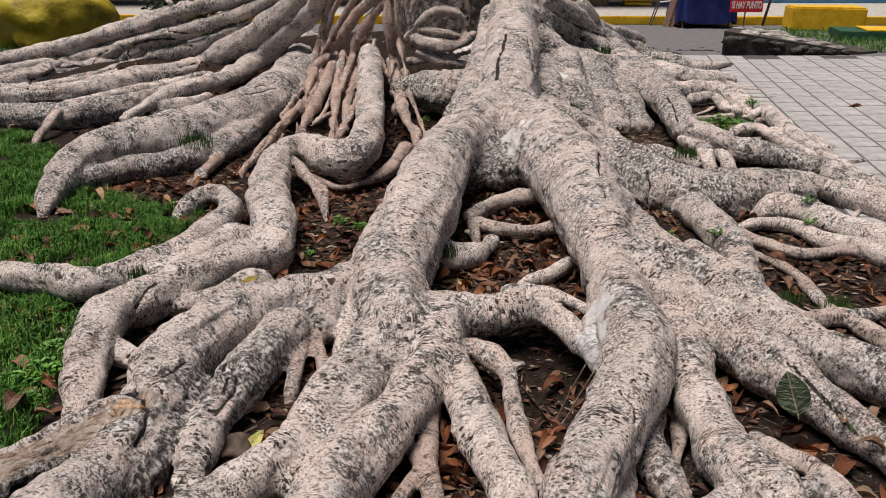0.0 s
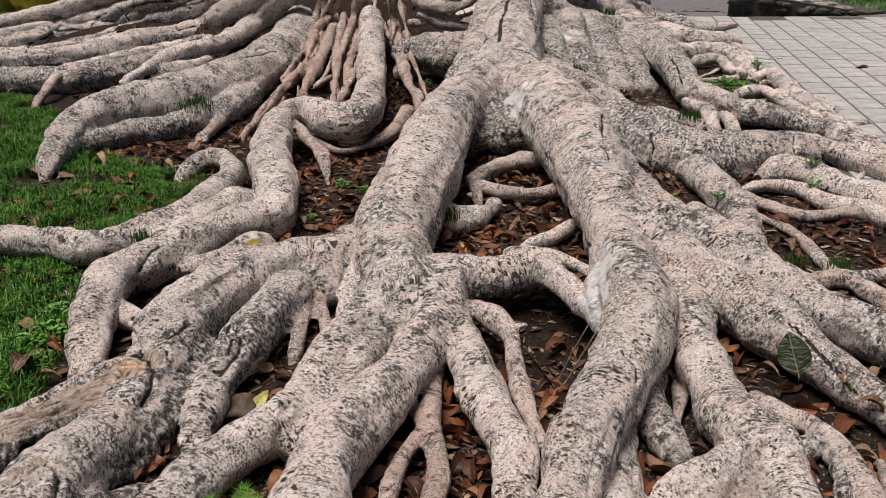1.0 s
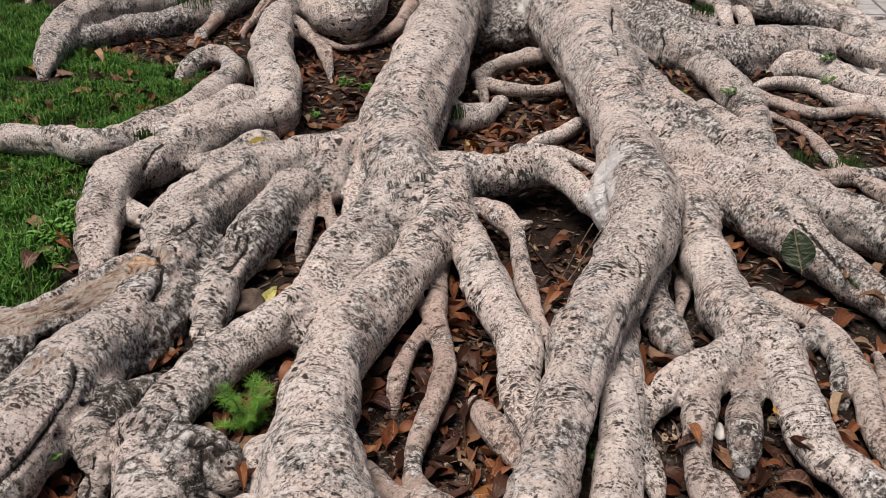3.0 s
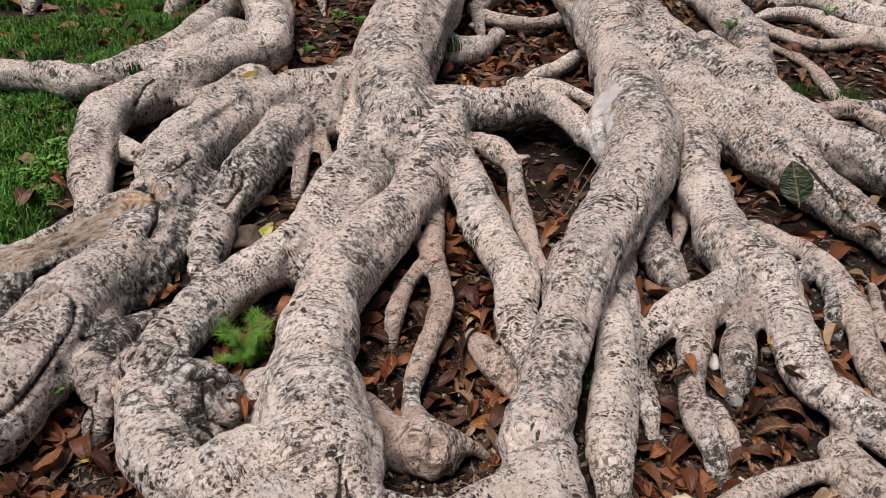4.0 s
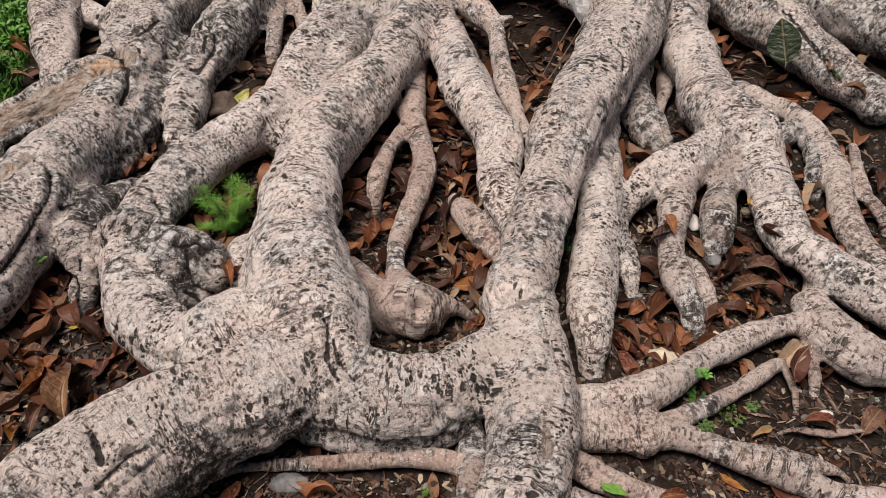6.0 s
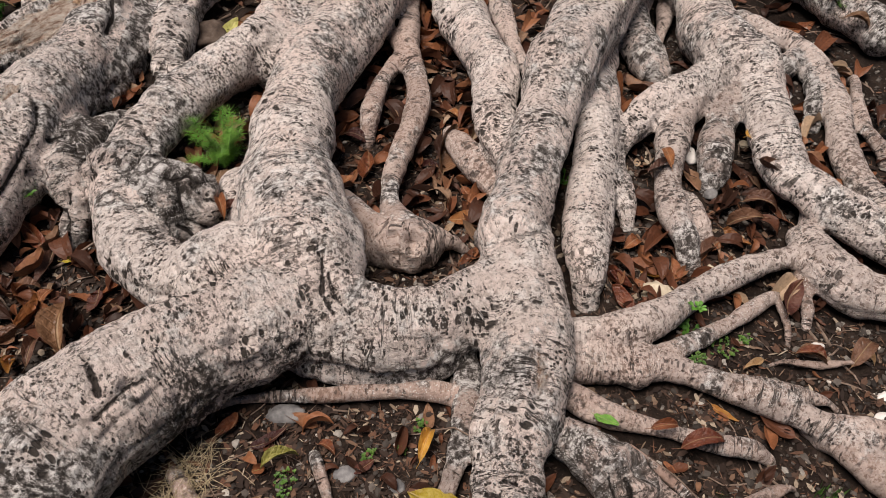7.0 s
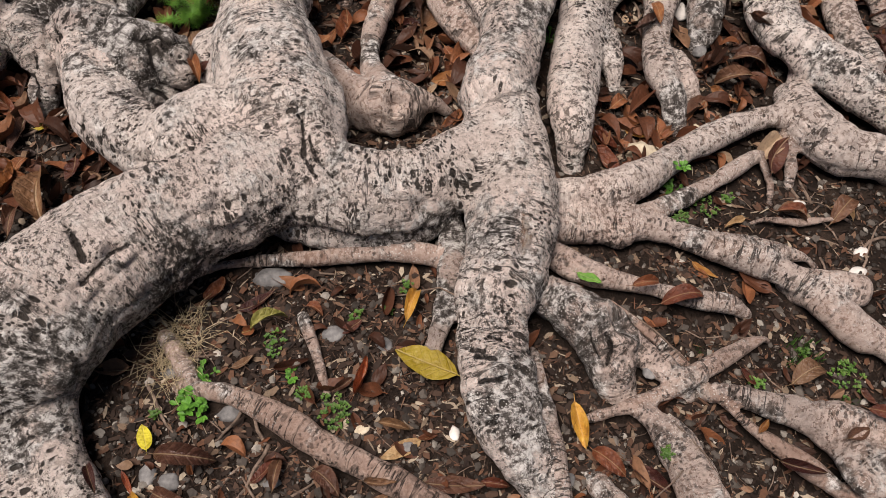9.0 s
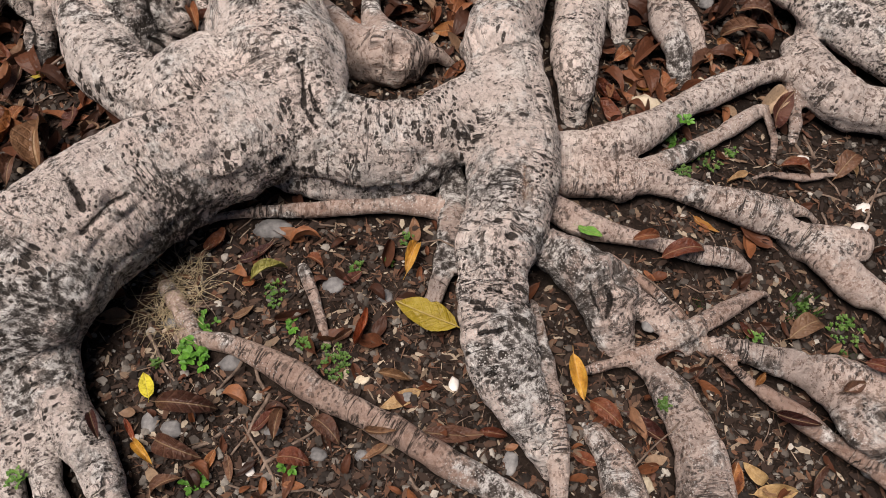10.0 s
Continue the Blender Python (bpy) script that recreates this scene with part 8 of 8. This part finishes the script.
def paving():
    """Strips of blocks that run away to the left, with staggered cross joints, on a dark bed."""
    rng = random.Random(9)
    bm = bmesh.new()
    ys = [3.6, 4.9, 5.5, 6.6, 7.3, 8.1, 8.9, 10.2, 10.95]
    left = [bm.verts.new((paving_edge(y) - 0.15, y, 0.0)) for y in ys]
    right = [bm.verts.new((9.0, y, 0.0)) for y in ys]
    for a, b, c, d in zip(left, right, right[1:], left[1:]):
        bm.faces.new((a, b, c, d))
    for f in bmesh.ops.extrude_face_region(bm, geom=list(bm.faces))["geom"]:
        if isinstance(f, bmesh.types.BMVert):
            f.co.z += 0.004
    bed = tagged(part("pavement", bm, JOINT), "grey stamped concrete paving with dark joints", "pavement", kind="structure")
    along = Vector((math.cos(radians(79)), math.sin(radians(79)), 0))
    across = Vector((math.cos(radians(-3)), math.sin(radians(-3)), 0))
    origin, u = Vector((1.2, 4.0, 0)), 0.0
    shapes = {}
    while u < 7.5:
        w = rng.choice((0.235, 0.235, 0.35))
        v = -rng.uniform(0, 0.4)
        while v < 7.2:
            l = rng.choice((0.3, 0.42, 0.42, 0.55))
            c = origin + across * (u + w / 2) + along * (v + l / 2)
            if paving_edge(c.y) - 0.05 < c.x < 8.6 and 3.7 < c.y < 10.8 and c.x < 2.2 + 0.66 * (c.y - 3.0):
                if (w, l) not in shapes:
                    b = bmesh.new()
                    top = []
                    for s, t in ((-1, -1), (1, -1), (1, 1), (-1, 1)):
                        top.append(across * s * (w / 2 - 0.009) + along * t * (l / 2 - 0.009))
                    lows = [b.verts.new((*p.xy, 0.0)) for p in top]
                    highs = [b.verts.new((*(p * 0.985).xy, 0.010)) for p in top]
                    b.faces.new(highs)
                    for i in range(4):
                        b.faces.new((lows[i], lows[(i + 1) % 4], highs[(i + 1) % 4], highs[i]))
                    me = bpy.data.meshes.new("paving_block")
                    b.to_mesh(me)
                    b.free()
                    me.materials.append(CONCRETE)
                    shapes[w, l] = me
                ob = new("paving_block", shapes[w, l])
                ob.location = (c.x, c.y, 0.004)
                ob.parent = bed
            v += l
        u += w


paving()


# ---- the street behind ----
ASPHALT = simple("asphalt", [(0.10, 0.10, 0.105), (0.13, 0.13, 0.135), (0.16, 0.16, 0.165)], 9, 0.85, 0.3, 0.004)
YELLOW = simple("yellow_paint", [(0.52, 0.30, 0.012), (0.66, 0.41, 0.02), (0.74, 0.50, 0.04)], 6, 0.55, 0.25, 0.003)
BOULDER = simple("painted_boulder", [(0.16, 0.12, 0.006), (0.32, 0.26, 0.014), (0.44, 0.36, 0.03)], 3.2, 0.6, 0.7, 0.03)
BLUE = simple("blue_wall_paint", [(0.05, 0.15, 0.27), (0.075, 0.21, 0.36), (0.10, 0.25, 0.42)], 3, 0.7, 0.3, 0.004)
TARP = simple("blue_tarpaulin", [(0.008, 0.014, 0.07), (0.014, 0.026, 0.13), (0.03, 0.045, 0.18)], 4, 0.4, 0.4, 0.02)
RUBBLE = simple("rubble_stone", [(0.10, 0.095, 0.085), (0.24, 0.23, 0.21), (0.44, 0.42, 0.38)], 9, 0.9, 0.9, 0.02, per_object=0.5)
MORTAR = simple("dark_mortar", [(0.035, 0.032, 0.028), (0.06, 0.055, 0.05), (0.09, 0.085, 0.08)], 14, 0.9, 0.8, 0.02)
PLANK = simple("old_plank", [(0.16, 0.09, 0.06), (0.30, 0.18, 0.13), (0.40, 0.27, 0.20)], 12, 0.8, 0.5, 0.004)
GREEN_PAINT = simple("green_paint", [(0.012, 0.05, 0.03), (0.02, 0.08, 0.045), (0.035, 0.11, 0.06)], 8, 0.6, 0.3, 0.004)
KERB_GREY = simple("kerb_concrete", [(0.28, 0.27, 0.25), (0.38, 0.37, 0.34), (0.46, 0.45, 0.42)], 8, 0.85, 0.4, 0.004)
DARK = simple("shop_shade", [(0.02, 0.018, 0.016), (0.035, 0.03, 0.028), (0.05, 0.045, 0.04)], 4, 0.9, 0.3, 0.004)
METAL = simple("dull_metal", [(0.04, 0.04, 0.045), (0.07, 0.07, 0.075), (0.12, 0.12, 0.12)], 20, 0.5, 0.2, 0.002)
RED = simple("red_print", [(0.55, 0.02, 0.03), (0.66, 0.03, 0.04), (0.70, 0.05, 0.06)], 12, 0.5, 0.1, 0.001)
WHITE = simple("white_print", [(0.70, 0.70, 0.68), (0.78, 0.78, 0.76), (0.82, 0.82, 0.80)], 12, 0.5, 0.1, 0.001)
CARDBOARD = simple("cardboard", [(0.26, 0.17, 0.09), (0.36, 0.24, 0.14), (0.42, 0.30, 0.18)], 14, 0.85, 0.3, 0.003)
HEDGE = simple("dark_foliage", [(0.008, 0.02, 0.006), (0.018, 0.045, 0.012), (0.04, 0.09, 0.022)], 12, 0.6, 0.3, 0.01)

bm = bmesh.new()
box(bm, -40, 60, 11.02, 15.35, -0.3, -0.006)
tagged(part("road", bm, ASPHALT), "plain grey asphalt street behind the tree", "road", kind="structure")

kerb = tagged(new("kerb"), "yellow painted concrete kerb along the far side of the street", "kerb", kind="structure")
for i in range(22):
    bm = bmesh.new()
    box(bm, -0.995, 0.995, -0.075, 0.075, 0.0, 0.16, 0.015)
    ob = part("kerb_stone", bm, YELLOW if i < 16 else KERB_GREY, kerb)
    ob.location = (-20 + 2 * i, 15.5, -0.02)
bm = bmesh.new()
box(bm, -40, 60, 15.575, 19.6, -0.3, 0.12)
tagged(part("pavement", bm, KERB_GREY), "grey concrete pavement across the street", "pavement", kind="structure")

bm = bmesh.new()
box(bm, 5.9, 40, 19.4, 19.6, 0.12, 3.6, 0.01)
tagged(part("wall_street", bm, BLUE), "blue painted street wall", "wall", kind="structure")
# Near-black wall: the shade inside the shop is painted into its colour.
bm = bmesh.new()
box(bm, -40, 5.895, 20.6, 20.8, 0.12, 3.6, 0.01)
tagged(part("wall_shop", bm, DARK), "flat near-black wall standing for the shaded shop interior across the street", "wall", kind="structure")
# Slab out of view, added above the pavement to shade the shop wall.
bm = bmesh.new()
box(bm, -40, 5.89, 17.4, 20.59, 2.3, 2.45, 0.01)
tagged(part("shade_slab", bm, DARK), "unseen dark slab over the pavement, added to shade the shop wall", "awning", kind="structure")


def tarp_stall():
    """A table wrapped in a blue tarpaulin that sags in folds."""
    base = tagged(new("market_stall"), "street stall wrapped in a dark blue tarpaulin", "stall")
    base.location = (4.78, 15.05, 0)
    bm = bmesh.new()
    n, rings = 48, []
    for k, z in enumerate(np.linspace(0.10, 1.25, 14)):
        ring = []
        for i in range(n):
            a = 2 * math.pi * i / n
            sx, sy = math.copysign(abs(math.cos(a)) ** 0.35, math.cos(a)), math.copysign(abs(math.sin(a)) ** 0.35, math.sin(a))
            f = 0.035 * math.sin(9 * a + 2.5 * z) * (1.3 - z) + 0.02 * noise.noise((math.cos(a) * 3, math.sin(a) * 3, z * 3))
            ring.append(bm.verts.new((sx * (0.50 + f + 0.05 * (1 - z)), sy * (0.40 + f), z + 0.035 * math.sin(5 * a) * (z < 0.2))))
        rings.append(ring)
    for p, q in zip(rings, rings[1:]):
        for i in range(n):
            bm.faces.new((p[i], p[(i + 1) % n], q[(i + 1) % n], q[i]))
    bm.faces.new(rings[-1])
    part("tarpaulin", bm, TARP, base, smooth=True)
    for x, y in ((-0.42, -0.3), (0.42, -0.3), (-0.42, 0.3), (0.42, 0.3)):
        bm = bmesh.new()
        tube(bm, [Vector((x, y, 0)), Vector((x, y, 0.6)), Vector((x, y, 1.2))], [0.02, 0.02, 0.02], 8)
        part("leg", bm, METAL, base)


tarp_stall()

boards = tagged(new("wooden_boards"), "worn reddish wooden boards leaning by the stall", "boards")
boards.location = (4.12, 14.9, 0)
for k in range(2):
    bm = bmesh.new()
    box(bm, -0.055, 0.055, -0.012, 0.012, 0, 1.3, 0.004)
    ob = part("board", bm, PLANK, boards)
    ob.matrix_local = pose(0.10 * k - 0.03, 0.03 * k, 0, -10, 17 - 2 * k, 0)

chair = tagged(new("folding_chair"), "folded metal chair frame standing on the street", "chair")
chair.location = (3.9, 15.1, 0)
for name, a, b in (("leg", (-0.03, 0, 0), (0.22, 0.05, 0.75)), ("leg", (0.0, 0.25, 0), (0.25, 0.3, 0.75)), ("stretcher", (0.11, 0.02, 0.42), (0.30, 0.02, 0.44)), ("backrest", (0.2, 0.05, 0.72), (0.25, 0.3, 0.74))):
    bm = bmesh.new()
    a, b = Vector(a), Vector(b)
    tube(bm, [a, a.lerp(b, 0.5), b], [0.012] * 3, 8)
    part(name, bm, METAL if name != "stretcher" else WHITE, chair)

for k, (x, y, s) in enumerate(((2.95, 18.4, 0.42), (3.45, 18.5, 0.5), (3.3, 18.45, 0.36))):
    bm = bmesh.new()
    z = 0.12 if k < 2 else 0.5
    box(bm, -s / 2, s / 2, -0.2, 0.2, 0, 0.36, 0.01)
    box(bm, -s / 2 - 0.01, s / 2 + 0.01, -0.03, 0.03, 0.355, 0.366)
    ob = part("cardboard_box", bm, CARDBOARD)
    ob.location = (x if k < 2 else 3.45, y, 0.12 if k < 2 else 0.48)
    tagged(ob, "brown cardboard box stacked in the shop front", "box", "cardboard boxes")

crate = tagged(new("crate"), "yellow plastic crate in the shop front", "crate")
crate.location = (4.35, 18.4, 0.12)
for k in range(4):
    bm = bmesh.new()
    box(bm, -0.3, 0.3, -0.2, 0.2, 0.02 + 0.09 * k, 0.09 + 0.09 * k, 0.01)
    part("slat", bm, YELLOW, crate)


def sign():
    """A red and white placard on a thin post."""
    base = tagged(new("sign"), "red and white placard reading SI HAY PUNTO", "sign")
    base.location = (4.89, 13.9, 0)
    bm = bmesh.new()
    box(bm, 0, 0.56, -0.01, 0.01, 0.345, 0.79, 0.003)
    part("board", bm, RED, base)
    bm = bmesh.new()
    box(bm, 0.11, 0.52, -0.016, -0.0105, 0.64, 0.775)
    part("picture_panel", bm, WHITE, base)
    bm = bmesh.new()
    tube(bm, [Vector((0.28, 0.03, 0)), Vector((0.28, 0.03, 0.4)), Vector((0.28, 0.03, 0.77))], [0.012] * 3, 8)
    part("post", bm, METAL, base)
    text = bpy.data.curves.new("lettering", "FONT")
    text.body, text.size, text.align_x, text.extrude, text.offset = "SI HAY PUNTO", 0.10, "CENTER", 0.002, 0.003
    text.materials.append(WHITE)
    ob = new("lettering", text)
    ob.parent = base
    ob.matrix_local = pose(0.28, -0.014, 0.41, 90, 0, 0) @ Matrix.Diagonal((0.77, 1.62, 1, 1))


sign()
bm = bmesh.new()
tube(bm, [Vector((0, 0, 0)), Vector((0.10, 0, 0.55)), Vector((0.2, 0, 1.3))], [0.025, 0.025, 0.025], 10)
pole = tagged(part("pole", bm, METAL, smooth=True), "thin dark leaning metal pole at the kerb", "pole")
pole.location = (6.0, 15.2, 0)


def yellow_block():
    bm = bmesh.new()
    box(bm, -0.62, 0.62, -0.33, 0.33, -0.02, 0.40, 0.03)
    for v in bm.verts:
        v.co += Vector((noise.noise(v.co * 3), noise.noise(v.co * 3 + Vector((4, 0, 0))), noise.noise(v.co * 3 + Vector((0, 4, 0))))) * 0.012
    ob = part("concrete_bench", bm, YELLOW)
    ob.matrix_world = pose(6.85, 14.6, 0.0, 0, 0, -8)
    tagged(ob, "yellow painted concrete block with scuffed corners", "bench")


yellow_block()

planter = tagged(new("planter_edge"), "low planter edge with yellow top and dark green side", "planter")
planter.location = (7.6, 13.1, 0)
bm = bmesh.new()
box(bm, -1.15, 1.6, -0.42, 0.42, 0, 0.13, 0.01)
part("side", bm, GREEN_PAINT, planter)
bm = bmesh.new()
box(bm, -0.75, 1.55, -0.36, 0.38, 0.131, 0.155, 0.008)
part("top", bm, YELLOW, planter)
planter.rotation_euler = (0, 0, radians(-12))


# Darker rubble copy for the front stones: the face's shade is in the colour.
SHADED_STONE = simple("shaded_stone", [(0.02, 0.021, 0.016), (0.05, 0.05, 0.042), (0.12, 0.115, 0.10)], 22, 0.9, 0.8, 0.02, per_object=0.4)


def stone_wall():
    """A low wall of rubble that steps down along the edge of the paving."""
    base = tagged(new("stone_wall"), "low rough rubble wall at the edge of the paving", "wall")
    base.location = (3.82, 11.0, 0)
    rng = random.Random(41)
    bm = bmesh.new()
    core = [(0.03, 0), (2.0, 0.12), (2.35, 0.3), (1.6, 2.3), (0.75, 1.6)]
    lo = [bm.verts.new((x, y + 0.04, -0.1)) for x, y in core]
    hi = [bm.verts.new((x, y + 0.04, max(0.03, 0.33 - 0.15 * x))) for x, y in core]
    bm.faces.new(hi)
    for i in range(5):
        bm.faces.new((lo[i], lo[(i + 1) % 5], hi[(i + 1) % 5], hi[i]))
    part("core", bm, MORTAR, base)
    for k in range(60):
        bm = bmesh.new()
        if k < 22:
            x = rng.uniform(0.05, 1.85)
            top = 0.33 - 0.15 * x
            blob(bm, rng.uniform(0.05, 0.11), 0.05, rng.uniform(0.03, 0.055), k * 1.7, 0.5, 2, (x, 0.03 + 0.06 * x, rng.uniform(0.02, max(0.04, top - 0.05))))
        else:
            u, v = rng.random(), rng.random()
            p = Vector((0.1, 0.1)).lerp(Vector((2.1, 0.25)), u).lerp(Vector((0.85, 1.55)).lerp(Vector((1.6, 2.15)), u), v)
            blob(bm, rng.uniform(0.08, 0.18), rng.uniform(0.08, 0.16), 0.04, k * 2.3, 0.4, 2, (p.x, p.y + 0.06, max(0.04, 0.325 - 0.15 * p.x)))
        part("stone", bm, SHADED_STONE if k < 22 else RUBBLE, base, smooth=True)


stone_wall()


def boulder():
    bm = bmesh.new()
    blob(bm, 0.82, 0.62, 0.62, 3.3, 0.35, 4, (0, 0, 0.30))
    for v in bm.verts:
        v.co += v.co.normalized() * 0.03 * noise.noise(v.co * 7)
    ob = part("boulder", bm, BOULDER, smooth=True)
    ob.location = (-5.75, 11.9, 0)
    tagged(ob, "large boulder painted dark yellow behind the roots", "boulder")


boulder()


def shrub(name, label, x, y, wide, tall, count, size, seed):
    """A shrub of many small leaves on thin stems."""
    rng = random.Random(seed)
    base = tagged(new(name), label, "shrub", "shrubs behind the tree")
    base.location = (x, y, 0)
    bm = bmesh.new()
    tips = []
    for _ in range(14):
        a, r = rng.uniform(0, 6.28), rng.random() ** 0.5
        tip = Vector((math.cos(a) * wide * r, math.sin(a) * wide * 0.6 * r, tall * rng.uniform(0.5, 1.0)))
        tube(bm, [Vector((0, 0, -0.02)), tip * 0.5 + Vector((0, 0, 0.1 * tall)), tip], [0.02, 0.012, 0.004], 5)
        tips.append(tip)
    part("stems", bm, TWIG, base)
    bm = bmesh.new()
    for _ in range(count):
        t = rng.choice(tips)
        p = t * rng.uniform(0.35, 1.1) + Vector((rng.gauss(0, 1), rng.gauss(0, 1), rng.gauss(0, 0.7))) * 0.14 * wide
        p.z = max(p.z, 0.02)
        a = rng.uniform(0, 6.28)
        s = size * rng.uniform(0.6, 1.3)
        oval(bm, p, Vector((math.cos(a), math.sin(a), rng.uniform(-0.5, 0.4))).normalized(), Vector((rng.uniform(-0.5, 0.5), rng.uniform(-0.5, 0.5), 1)).normalized(), s, s * 0.33)
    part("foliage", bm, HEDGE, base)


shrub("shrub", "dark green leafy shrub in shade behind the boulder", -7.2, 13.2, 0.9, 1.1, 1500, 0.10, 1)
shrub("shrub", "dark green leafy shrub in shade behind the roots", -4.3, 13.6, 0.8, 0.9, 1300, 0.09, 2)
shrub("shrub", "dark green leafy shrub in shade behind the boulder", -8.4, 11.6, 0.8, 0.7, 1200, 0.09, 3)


def verge(name, label, x0, x1, y0, y1, count, tall, seed):
    rng = random.Random(seed)
    verts, faces = [], []
    for _ in range(count):
        x, y, a = rng.uniform(x0, x1), rng.uniform(y0, y1), rng.uniform(0, 6.28)
        if noise.noise((x * 1.5, y * 1.5, seed)) < -0.25:
            continue
        l, n = tall * rng.uniform(0.4, 1.2), len(verts)
        c, d, w = math.cos(a), math.sin(a), 0.006
        verts += [(x - d * w, y + c * w, -0.02), (x + d * w, y - c * w, -0.02), (x + c * l * 0.5, y + d * l * 0.5, l)]
        faces.append((n, n + 1, n + 2))
    me = bpy.data.meshes.new(name)
    me.from_pydata(verts, [], faces)
    me.materials.append(GRASS)
    tagged(new(name, me), label, "grass", kind="stuff")


verge("verge_grass", "rough green grass round the yellow block", 5.2, 9.5, 11.3, 14.4, 9000, 0.09, 6)
verge("verge_grass", "patchy grass round the painted boulder", -9, -4.2, 9.2, 14.0, 12000, 0.08, 7)

# ---- torn wood on the broken root ----
bm = bmesh.new()
blob(bm, 0.060, 0.042, 0.036, 4.2, 0.6, 4)
for v in bm.verts:
    v.co += v.co.normalized() * 0.016 * noise.noise((v.co.x * 30, v.co.y * 160, v.co.z * 160))
torn = part("broken_wood", bm, WOOD, tree, "torn reddish-brown bare wood", smooth=True)
torn.matrix_local = Matrix.Translation(-tree.location) @ pose(-0.931, 1.994, 0.125, 0, 12, 35)
